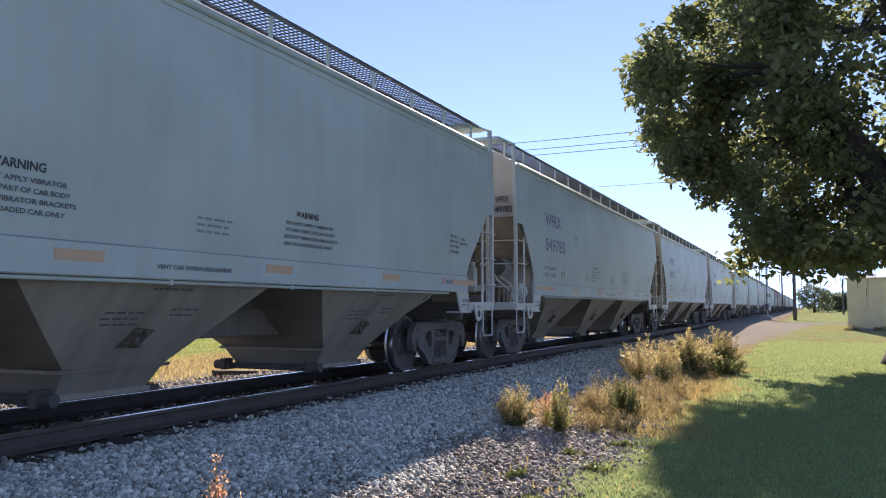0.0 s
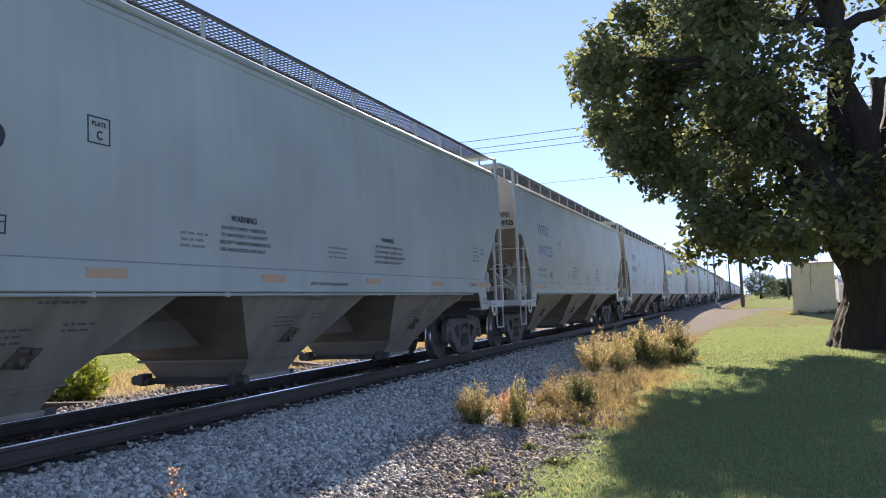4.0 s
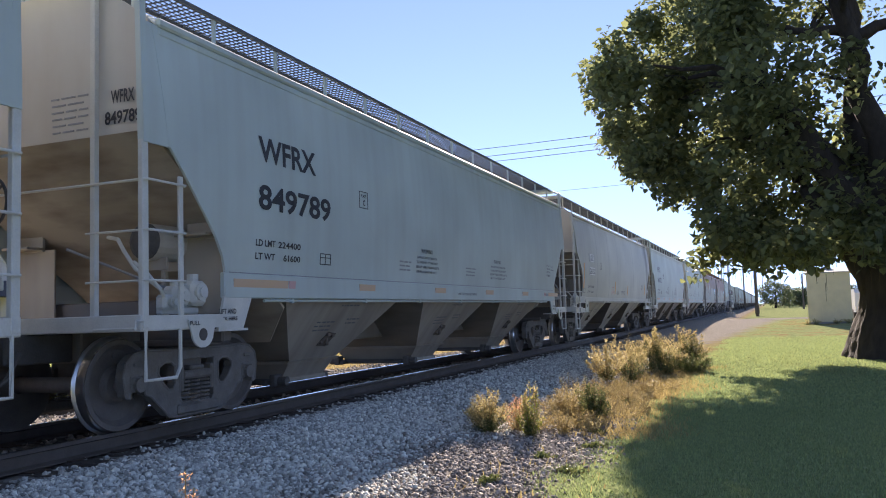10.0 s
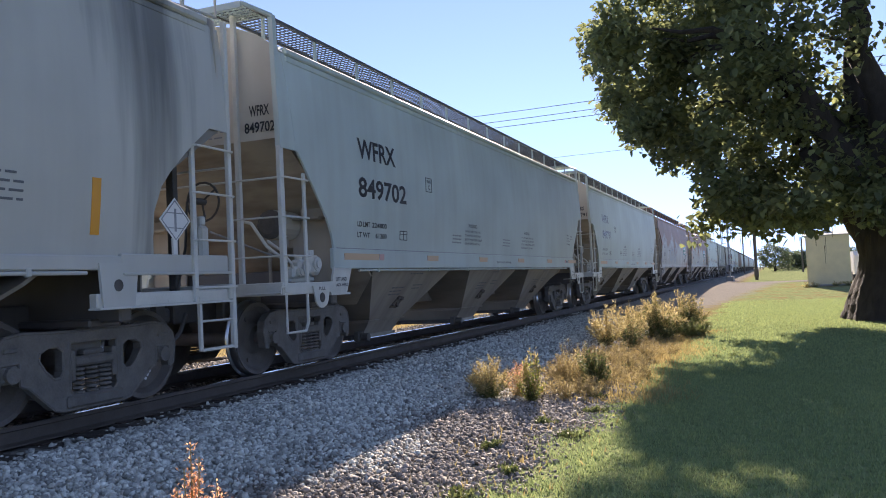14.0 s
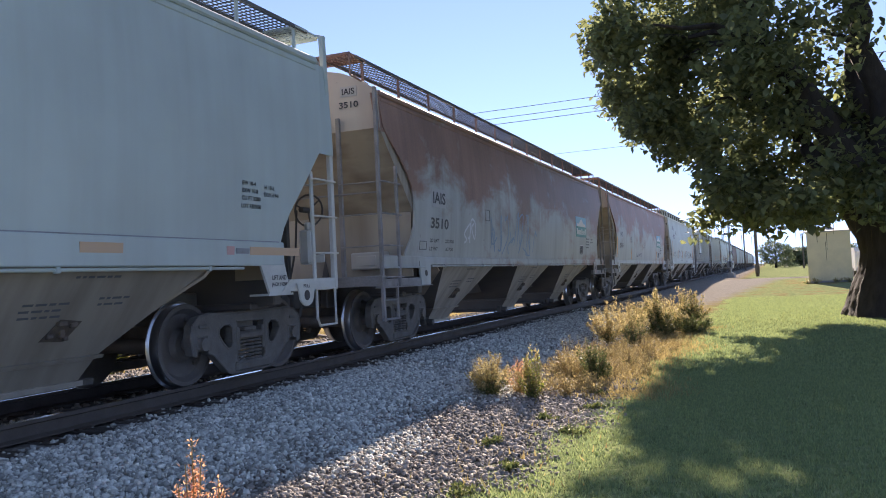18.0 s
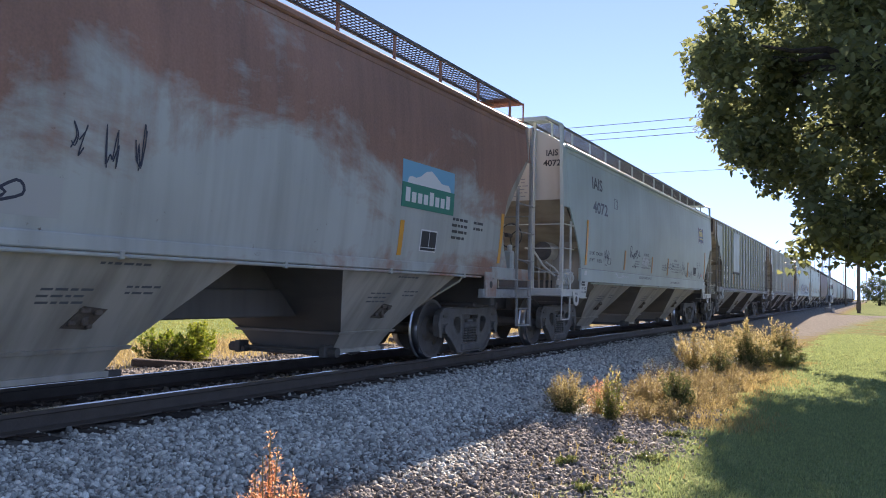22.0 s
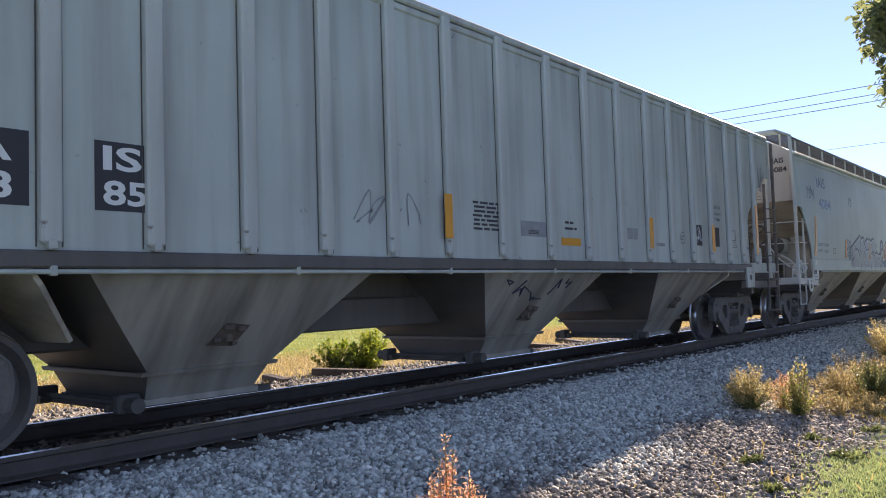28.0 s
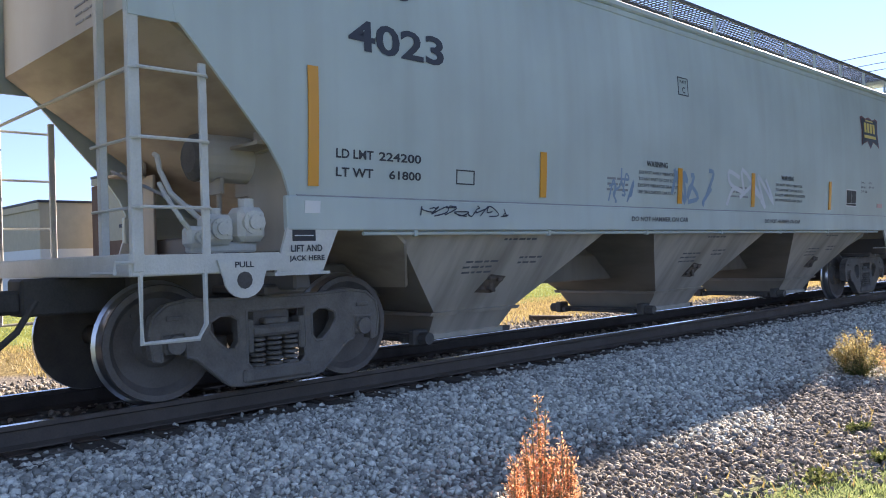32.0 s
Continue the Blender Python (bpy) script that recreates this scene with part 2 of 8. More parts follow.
GREY = car_paint("pale_grey_paint", (0.495, 0.565, 0.525), grime=0.2, streak=(0.33, 0.30, 0.26))
SLOPE_TAN = car_paint("grain_dusted_slope", (0.43, 0.375, 0.295), grime=0.75, streak=(0.15, 0.11, 0.08))
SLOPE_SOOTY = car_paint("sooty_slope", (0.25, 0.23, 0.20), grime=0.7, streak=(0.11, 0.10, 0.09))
BRACKET = shade("rusty_bracket_casting", (0.16, 0.125, 0.10), rough=0.8, scale=7, amount=0.5)
GREY_END = car_paint("dusty_end_paint", (0.55, 0.525, 0.465), grime=0.45, streak=(0.36, 0.27, 0.18))
# Hopper slopes and sills: road grime, with under-car shade put into the colour.
GRIME_SHADE = car_paint("grime_and_shade_on_slopes", (0.25, 0.22, 0.18), grime=0.7, streak=(0.13, 0.11, 0.09))
GRIME_SHADE_DARK = car_paint("black_grime_and_shade", (0.145, 0.13, 0.118), grime=0.6, streak=(0.07, 0.063, 0.056))
HOPPER_GREY = car_paint("dusty_hopper_paint", (0.49, 0.455, 0.39), chips=0.4, grime=0.6, streak=(0.17, 0.14, 0.11))
HOPPER_BROWN = car_paint("brown_dusted_hopper_paint", (0.36, 0.32, 0.262), chips=0.3, grime=0.7, streak=(0.21, 0.18, 0.147))
LADDER_GREY = shade("grey_ironwork_paint", (0.64, 0.64, 0.58), rough=0.5, scale=3, amount=0.25)
GREY_G = car_paint("mid_grey_paint", (0.52, 0.52, 0.47), chips=0.2, grime=0.16, streak=(0.26, 0.24, 0.21))
GREY_SOOTED = car_paint("sooted_mid_grey_paint", (0.52, 0.52, 0.47), chips=0.2, grime=0.16, streak=(0.26, 0.24, 0.21), smear=(14.6, 16.9))
RUST_J = car_paint("rusty_grey_paint", (0.46, 0.48, 0.45), chips=0.8, rust=1.2, rust_col=(0.25, 0.13, 0.09))
RUST_K = car_paint("rust_streaked_paint", (0.47, 0.49, 0.455), chips=0.8, rust=1.15, rust_col=(0.28, 0.13, 0.083))
RIB_M = car_paint("weathered_blue_grey_paint", (0.27, 0.30, 0.275), chips=1, grime=0.9, streak=(0.13, 0.105, 0.095))
RIB_N = car_paint("chalky_pale_paint", (0.485, 0.535, 0.495), chips=0.9, grime=0.5, streak=(0.2, 0.16, 0.14))
BROWN = car_paint("brown_paint", (0.16, 0.085, 0.06), rust=0.3)
SILL_GRIME = car_paint("black_sill_grime", (0.12, 0.105, 0.095), chips=0.6, grime=0.6, streak=(0.05, 0.045, 0.04))
HOPPER_SOOTY = car_paint("sooty_hopper_paint", (0.38, 0.355, 0.305), chips=0.5, grime=0.7, streak=(0.10, 0.08, 0.065))
BLACKISH = shade("oily_underframe", (0.115, 0.106, 0.096), rough=0.75, scale=4, amount=0.5)
TRUCK = shade("dusty_cast_steel", (0.20, 0.184, 0.163), rough=0.8, scale=5, amount=0.45)
WHEEL = shade("brown_wheel_steel", (0.175, 0.155, 0.138), rough=0.75, metal=0.1, scale=5, amount=0.4)
TREAD = plain("bright_tread_steel", (0.55, 0.56, 0.58), 0.28, 1.0)
STEEL = shade("grey_valve_casting", (0.35, 0.36, 0.37), rough=0.55, scale=6, amount=0.4)
GRATING = shade("galvanised_grating", (0.13, 0.13, 0.125), rough=0.6, metal=0.1, scale=6, amount=0.4)
INK = plain("black_lettering", (0.025, 0.027, 0.035), 0.4)
RIBS = car_paint("pale_rib_paint", (0.555, 0.59, 0.545), chips=0.9, grime=0.5, streak=(0.3, 0.26, 0.24))
WHITE = plain("white_lettering", (0.72, 0.72, 0.70), 0.6)
ORANGE = plain("orange_reflective_strip", (0.75, 0.32, 0.03), 0.4)
ORANGE_FADED = plain("sun_faded_orange_strip", (0.60, 0.33, 0.14), 0.5)
FADED = plain("faded_reflective_strip", (0.62, 0.42, 0.27), 0.5)
PINK = plain("faded_red_strip", (0.62, 0.36, 0.33), 0.5)
INK_FAINT = plain("faded_small_stencil", (0.25, 0.26, 0.265), 0.5)
INK_THIN = plain("worn_thin_lettering", (0.11, 0.115, 0.125), 0.5)

# ---- mesh helpers ----
class Geo:
    """Collects vertices and faces of one part."""
    def __init__(self):
        self.v, self.f, self.m = [], [], []

    def add(self, verts, faces, slot=0):
        n = len(self.v)
        self.v += [tuple(p) for p in verts]
        self.f += [tuple(i + n for i in f) for f in faces]
        self.m += [slot] * len(faces)
        return self

    def box(self, x0, x1, y0, y1, z0, z1, bevel=0.0, slot=0):
        if bevel <= 0:
            vs = [(x, y, z) for z in (z0, z1) for y in (y0, y1) for x in (x0, x1)]
            return self.add(vs, [(0, 2, 3, 1), (4, 5, 7, 6), (0, 1, 5, 4), (2, 6, 7, 3), (0, 4, 6, 2), (1, 3, 7, 5)], slot)
        b = min(bevel, (x1 - x0) / 2.1, (y1 - y0) / 2.1, (z1 - z0) / 2.1)
        ring = lambda z, d: [(x0 + d, y0 + d + (b - d), z), (x0 + b, y0 + d, z), (x1 - b, y0 + d, z), (x1 - d, y0 + b, z), (x1 - d, y1 - b, z), (x1 - b, y1 - d, z), (x0 + b, y1 - d, z), (x0 + d, y1 - b, z)]
        rings = [ring(z0, b * 0.9), ring(z0 + b, 0), ring(z1 - b, 0), ring(z1, b * 0.9)]
        fs = []
        for k in range(3):
            for i in range(8):
                j = (i + 1) % 8
                fs.append((k * 8 + i, k * 8 + j, k * 8 + 8 + j, k * 8 + 8 + i))
        fs += [tuple(range(7, -1, -1)), tuple(range(24, 32))]
        return self.add([p for r in rings for p in r], fs, slot)

    def rod(self, a, b, r, n=8, r2=None, slot=0):
        a, b = Vector(a), Vector(b)
        d = (b - a).normalized()
        u = d.orthogonal().normalized()
        w = d.cross(u)
        r2 = r if r2 is None else r2
        vs = [a + (u * math.cos(6.28318 * i / n) + w * math.sin(6.28318 * i / n)) * r for i in range(n)]
        vs += [b + (u * math.cos(6.28318 * i / n) + w * math.sin(6.28318 * i / n)) * r2 for i in range(n)]
        fs = [(i, (i + 1) % n, n + (i + 1) % n, n + i) for i in range(n)] + [tuple(range(n - 1, -1, -1)), tuple(range(n, 2 * n))]
        return self.add(vs, fs, slot)

    def path(self, pts, r, n=6, slot=0):
        pts = [Vector(p) for p in pts]
        rings = []
        for i, p in enumerate(pts):
            d = (pts[min(i + 1, len(pts) - 1)] - pts[max(i - 1, 0)]).normalized()
            u = (d.cross(Vector((0, 0, 1))) if abs(d.z) < 0.95 else d.cross(Vector((1, 0, 0)))).normalized()
            w = d.cross(u)
            rings += [p + (u * math.cos(6.28318 * k / n) + w * math.sin(6.28318 * k / n)) * r for k in range(n)]
        m = len(pts)
        fs = [(i * n + k, i * n + (k + 1) % n, (i + 1) * n + (k + 1) % n, (i + 1) * n + k) for i in range(m - 1) for k in range(n)]
        return self.add(rings, fs + [tuple(range(n - 1, -1, -1)), tuple(range((m - 1) * n, m * n))], slot)

    def prism(self, poly, x0, x1, axis="x", slot=0):
        """A polygon drawn in the two other axes, pushed along axis from x0 to x1."""
        put = {"x": lambda p, k: (k, p[0], p[1]), "y": lambda p, k: (p[0], k, p[1]), "z": lambda p, k: (p[0], p[1], k)}[axis]
        n = len(poly)
        vs = [put(p, x0) for p in poly] + [put(p, x1) for p in poly]
        return self.add(vs, [(i, (i + 1) % n, n + (i + 1) % n, n + i) for i in range(n)] + [tuple(range(n - 1, -1, -1)), tuple(range(n, 2 * n))], slot)

    def sheet(self, rows, shift, slot=0):
        """A grid of points and the same grid moved by shift, closed round the rim: a plate with thickness."""
        nr, nc = len(rows), len(rows[0])
        sh = Vector(shift)
        front = [Vector(p) for r in rows for p in r]
        back = [p + sh for p in front]
        k = nr * nc
        fs = []
        for i in range(nr - 1):
            for j in range(nc - 1):
                a, b, c, d = i * nc + j, i * nc + j + 1, (i + 1) * nc + j + 1, (i + 1) * nc + j
                fs += [(a, b, c, d), (k + d, k + c, k + b, k + a)]
        rim = [j for j in range(nc)] + [i * nc + nc - 1 for i in range(1, nr)] + [(nr - 1) * nc + j for j in range(nc - 2, -1, -1)] + [i * nc for i in range(nr - 2, 0, -1)]
        for a, b in zip(rim, rim[1:] + rim[:1]):
            fs.append((b, a, k + a, k + b))
        return self.add(front + back, fs, slot)

    def lathe(self, prof, n=28, axis="x", slots=None):
        """Profile points (along, radius) turned round the axis."""
        rings = []
        for s, r in prof:
            for i in range(n):
                c, d = r * math.cos(6.28318 * i / n), r * math.sin(6.28318 * i / n)
                rings.append({"x": (s, c, d), "y": (c, s, d), "z": (c, d, s)}[axis])
        for k in range(len(prof) - 1):
            self.add([], [])
        base = len(self.v)
        self.v += rings
        for k in range(len(prof) - 1):
            for i in range(n):
                j = (i + 1) % n
                self.f.append((base + k * n + i, base + k * n + j, base + (k + 1) * n + j, base + (k + 1) * n + i))
                self.m.append(slots[k] if slots else 0)
        return self

    def data(self, name, mats):
        me = bpy.data.meshes.new(name)
        me.from_pydata(self.v, [], self.f)
        for m in (mats if isinstance(mats, (list, tuple)) else [mats]):
            me.materials.append(m)
        if any(self.m):
            me.polygons.foreach_set("material_index", self.m)
        bm = bmesh.new(); bm.from_mesh(me)
        bmesh.ops.recalc_face_normals(bm, faces=bm.faces)
        bm.to_mesh(me); bm.free()
        return me


def smooth(me, angle=40):
    me.polygons.foreach_set("use_smooth", [True] * len(me.polygons))
    me.set_sharp_from_angle(angle=radians(angle))
    return me


def part(name, geo, mats, parent=None, label="", at=None, soft=0):
    """One mesh object, under a thing or a part."""
    me = geo if isinstance(geo, bpy.types.Mesh) else geo.data(name, mats)
    if soft:
        smooth(me, soft)
    ob = new(name, me)
    if parent:
        ob.parent = parent
    if at is not None:
        ob.matrix_local = at if isinstance(at, Matrix) else Matrix.Translation(at)
    if label:
        tagged(ob, label)
    return ob


def bulk(name, verts, faces, mats, slots=None):
    """A large joined mesh from numpy arrays; faces all of one size."""
    verts, faces = np.asarray(verts, np.float32), np.asarray(faces, np.int32)
    me = bpy.data.meshes.new(name)
    me.vertices.add(len(verts)); me.vertices.foreach_set("co", verts.ravel())
    k = faces.shape[1]
    me.loops.add(faces.size); me.loops.foreach_set("vertex_index", faces.ravel())
    me.polygons.add(len(faces)); me.polygons.foreach_set("loop_start", np.arange(0, faces.size, k, dtype=np.int32))
    for m in (mats if isinstance(mats, (list, tuple)) else [mats]):
        me.materials.append(m)
    if slots is not None:
        me.polygons.foreach_set("material_index", np.asarray(slots, np.int32))
    me.update(calc_edges=True)
    return me


_letters = {}


def letters(text, height, width):
    """Points and faces of a line of writing, its lower left corner at 0, scaled to the height and the width (0: natural)."""
    if text not in _letters:
        cu = bpy.data.curves.new("writing", "FONT")
        cu.body, cu.resolution_u, cu.offset = text, 3, 0.024
        ob = bpy.data.objects.new("writing", cu)
        scene.collection.objects.link(ob)
        me = bpy.data.meshes.new_from_object(ob.evaluated_get(bpy.context.evaluated_depsgraph_get()))
        _letters[text] = ([tuple(v.co) for v in me.vertices], [tuple(p.vertices) for p in me.polygons])
        bpy.data.objects.remove(ob), bpy.data.curves.remove(cu), bpy.data.meshes.remove(me)
    vs, fs = _letters[text]
    x0, x1 = min(v[0] for v in vs), max(v[0] for v in vs)
    y0, y1 = min(v[1] for v in vs), max(v[1] for v in vs)
    sy = height / (y1 - y0)
    sx = width / (x1 - x0) if width else sy
    return [((v[0] - x0) * sx, (v[1] - y0) * sy) for v in vs], fs

# ---- ground and track ----
def ease(a, b, x):
    t = np.clip((x - a) / (b - a), 0, 1)
    return t * t * (3 - 2 * t)


def lie(x, y):
    """Height of the ground: lawn at 0, a low ballast bank under the track, the road crossing raised to the rails."""
    x, y = np.asarray(x, float), np.asarray(y, float)
    d = x - TRACK_X
    near = 0.30 * (1 - ease(1.5, 5.2, d)) * (0.75 + 0.25 * (1 - ease(1.5, 3.2, d)))
    far = 0.30 * (1 - ease(1.5, 6.0, -d))
    bank = np.where(d >= 0, near, far)
    rise = 0.36 * ease(34, 62, y) * (1 - ease(14, 60, np.abs(d)))
    roll = 0.03 * np.sin(x * 0.7 + 1) * np.sin(y * 0.31) * ease(5, 9, np.abs(d))
    return np.maximum(bank, rise) + roll


def spaced(*stretches):
    out = []
    for a, b, n in stretches:
        out += list(np.linspace(a, b, n, endpoint=False))
    return np.array(out + [stretches[-1][1]])


gx = spaced((-2500, -200, 8), (-200, -40, 12), (-40, -18, 16), (-18, -9, 24), (-9, 1, 70), (1, 20, 30), (20, 200, 14), (200, 2500, 8))
gy = spaced((-300, -30, 8), (-30, 0, 16), (0, 40, 120), (40, 90, 60), (90, 300, 30), (300, 3500, 12))
X, Y = np.meshgrid(gx, gy)
Z = lie(X, Y) + np.where((np.abs(X - TRACK_X) < 6) & (Y < 60), (np.sin(X * 37.1 + Y * 11.3) * np.sin(Y * 23.7 - X * 5.1)) * 0.012, 0)
n, k = len(gy), len(gx)
idx = np.arange(n * k).reshape(n, k)
quads = np.stack([idx[:-1, :-1], idx[:-1, 1:], idx[1:, 1:], idx[1:, :-1]], -1).reshape(-1, 4)


def ground_material():
    """Ballast, gravel, dry verge, lawn, road and fields: which one lies where follows from the place alone, with ragged borders."""
    m = bpy.data.materials.new("ground")
    m.use_nodes = True
    nt, b = m.node_tree, m.node_tree.nodes["Principled BSDF"]
    N, L = nt.nodes.new, nt.links.new
    co = N("ShaderNodeTexCoord")
    rag = N("ShaderNodeTexNoise"); rag.inputs["Scale"].default_value, rag.inputs["Detail"].default_value = 1.1, 6
    L(co.outputs["Object"], rag.inputs["Vector"])
    xyz = N("ShaderNodeSeparateXYZ"); L(co.outputs["Object"], xyz.inputs[0])

    def math_(op, a, c):
        q = N("ShaderNodeMath"); q.operation = op
        for i, s in enumerate((a, c)):
            if isinstance(s, (int, float)):
                q.inputs[i].default_value = s
            else:
                L(s, q.inputs[i])
        return q.outputs[0]
    wob = math_('MULTIPLY', math_('SUBTRACT', rag.outputs[0], 0.5), 2.6)
    x = math_('ADD', xyz.outputs[0], wob)
    y = math_('ADD', xyz.outputs[1], math_('MULTIPLY', wob, 2.0))

    def step(v, at, width):
        q = N("ShaderNodeMapRange"); q.inputs["From Min"].default_value, q.inputs["From Max"].default_value = at - width / 2, at + width / 2
        L(v, q.inputs[0])
        return q.outputs[0]

    def speck(scale, c0, c1, p0=0.35, p1=0.65, detail=4):
        q = N("ShaderNodeTexNoise"); q.inputs["Scale"].default_value, q.inputs["Detail"].default_value = scale, detail
        L(co.outputs["Object"], q.inputs["Vector"])
        r = N("ShaderNodeValToRGB")
        r.color_ramp.elements[0].position, r.color_ramp.elements[1].position = p0, p1
        r.color_ramp.elements[0].color, r.color_ramp.elements[1].color = (*c0, 1), (*c1, 1)
        L(q.outputs[0], r.inputs[0])
        return r.outputs[0]

    def stones(scale, dark, pale):
        q = N("ShaderNodeTexVoronoi"); q.inputs["Scale"].default_value = scale
        L(co.outputs["Object"], q.inputs["Vector"])
        r = N("ShaderNodeValToRGB")
        r.color_ramp.elements[0].color, r.color_ramp.elements[1].color = (*dark, 1), (*pale, 1)
        L(q.outputs["Color"], r.inputs[0])
        return r.outputs[0], q.outputs["Distance"]
    ballast, relief = stones(26, (0.10, 0.095, 0.085), (0.46, 0.45, 0.40))
    gravel, _ = stones(40, (0.12, 0.10, 0.085), (0.40, 0.36, 0.31))
    lawn = speck(7, (0.17, 0.205, 0.095), (0.35, 0.38, 0.175))
    dry = speck(9, (0.20, 0.15, 0.075), (0.38, 0.30, 0.15))
    dirt = speck(14, (0.08, 0.07, 0.06), (0.19, 0.17, 0.15))
    road = speck(12, (0.19, 0.172, 0.148), (0.42, 0.385, 0.33), 0.3, 0.7, 8)
    field = speck(0.8, (0.20, 0.23, 0.06), (0.34, 0.34, 0.10))

    def over(a, c, k):
        q = N("ShaderNodeMix"); q.data_type = 'RGBA'
        L(k, q.inputs["Factor"]), L(a, q.inputs["A"]), L(c, q.inputs["B"])
        return q.outputs["Result"]
    c = over(field, dry, step(x, -17.5, 1.2))
    c = over(c, gravel, step(x, -13.4, 1.0))
    c = over(c, dirt, step(xyz.outputs[0], TRACK_X - 1.6, 0.5))
    c = over(c, ballast, step(xyz.outputs[0], TRACK_X + 0.9, 0.3))
    c = over(c, gravel, step(x, -3.6, 0.7))
    c = over(c, dry, math_('MULTIPLY', step(x, -2.35, 0.5), step(y, 12.5, 4.0)))
    c = over(c, lawn, step(math_('ADD', x, math_('MINIMUM', 1.3, math_('MAXIMUM', 0.0, math_('MULTIPLY', math_('SUBTRACT', 8.0, xyz.outputs[1]), 0.2)))), -1.85, 0.7))
    c = over(c, dry, math_('MULTIPLY', step(rag.outputs[0], 0.56, 0.10), math_('MULTIPLY', step(y, 36, 5), math_('SUBTRACT', 1.0, step(y, 62, 10)))))
    pad = math_('MULTIPLY', step(y, 34, 4), math_('SUBTRACT', 1.0, step(math_('SUBTRACT', x, math_('MULTIPLY', y, 0.11)), -6.3, 1.0)))
    pad = math_('MULTIPLY', pad, step(x, -5.5, 1.0))
    pad = math_('MULTIPLY', pad, math_('SUBTRACT', 1.0, step(y, 70, 4)))
    c = over(c, road, pad)
    band = math_('MULTIPLY', step(xyz.outputs[1], 64, 0.8), math_('SUBTRACT', 1.0, step(xyz.outputs[1], 71, 0.8)))
    c = over(c, road, band)
    L(c, b.inputs["Base Color"])
    b.inputs["Roughness"].default_value, b.inputs["Specular IOR Level"].default_value = 0.95, 0.0
    bp = N("ShaderNodeBump"); bp.inputs["Strength"].default_value, bp.inputs["Distance"].default_value = 0.5, 0.03
    L(relief, bp.inputs["Height"]), L(bp.outputs[0], b.inputs["Normal"])
    return m


ground = new("ground", bulk("ground", np.stack([X, Y, Z], -1).reshape(-1, 3), quads, ground_material()))
tagged(ground, "flat ground of ballast, gravel, dry verge and green lawn", "ground", kind="structure")

RAILSTEEL = shade("rusty_rail_side", (0.11, 0.088, 0.072), rough=0.75, scale=4, amount=0.4)
RAILHEAD = plain("polished_rail_head", (0.62, 0.64, 0.66), 0.22, 1.0)
TIE = shade("creosoted_timber", (0.11, 0.092, 0.076), rough=0.85, scale=3, amount=0.5, stretch=(0.4, 3, 3), per_object=0.25, bump=0.5)

track = tagged(new("railway_track"), "single railway track with rusty rails on dark timber ties", "railway track", kind="structure")
track.location = (TRACK_X, 0, RAIL_Z)
prof = [(-0.035, 0), (0.035, 0), (0.037, -0.035), (0.010, -0.048), (0.009, -0.145), (0.07, -0.165), (0.07, -0.178), (-0.07, -0.178), (-0.07, -0.165), (-0.009, -0.145), (-0.010, -0.048), (-0.037, -0.035)]
for side in (-1, 1):
    g = Geo()
    ys = [-120, -20, 0, 20, 60, 150, 400, 1500]
    n = len(prof)
    for a, b in zip(ys, ys[1:]):
        vs = [(side * 0.7535 + px, a, pz) for px, pz in prof] + [(side * 0.7535 + px, b, pz) for px, pz in prof]
        for i in range(n):
            j = (i + 1) % n
            g.add([vs[i], vs[j], vs[n + j], vs[n + i]], [(0, 1, 2, 3)], 1 if i == 0 else 0)
    part("rail", g, [RAILSTEEL, RAILHEAD], track)

# ---- rail cars ----
# A car's own space: x = 0 at the middle of the track, +x faces the lawn; y = 0 at the leading corner post; z = 0 on the rails.
def half_width(style, z):
    if style == "flat":
        return 1.545
    bulge = 0.075 if style == "curved" else 0.11
    t = (z - 2.74) / 1.35
    return 1.626 - bulge * t * t


def end_line(style, z):
    """How far behind the corner post the side sheet begins at height z."""
    if style == "curved":
        pts = [(1.30, 1.26), (1.64, 1.25), (1.80, 1.19), (2.00, 1.06), (2.80, 0.36), (2.84, 0.31), (4.10, 0.14)]
    elif style == "round":
        pts = [(1.30, 1.10), (1.60, 1.16), (1.90, 1.17), (2.15, 1.08), (2.35, 0.92), (2.58, 0.67), (2.90, 0.26), (4.10, 0.18)]
    elif style == "wide":
        pts = [(1.30, 0.85), (1.53, 0.93), (1.80, 1.14), (2.05, 1.24), (2.35, 1.24), (2.61, 1.16), (2.85, 0.97), (3.12, 0.66), (3.45, 0.21), (4.10, 0.18)]
    else:
        pts = [(1.30, 1.55), (1.55, 1.57), (2.40, 1.58), (2.49, 1.50), (3.46, 0.28), (3.55, 0.24), (4.20, 0.22)]
    return float(np.interp(z, [p[0] for p in pts], [p[1] for p in pts]))


SPEC = {"curved": dict(sill=1.36, eave=4.04, top=4.53), "round": dict(sill=1.36, eave=4.00, top=4.50), "wide": dict(sill=1.36, eave=4.00, top=4.50), "flat": dict(sill=1.36, eave=4.10, top=4.45, crown=2)}


def side_point(style, y, z, proud=0.0):
    return (half_width(style, z) + proud, y, z)


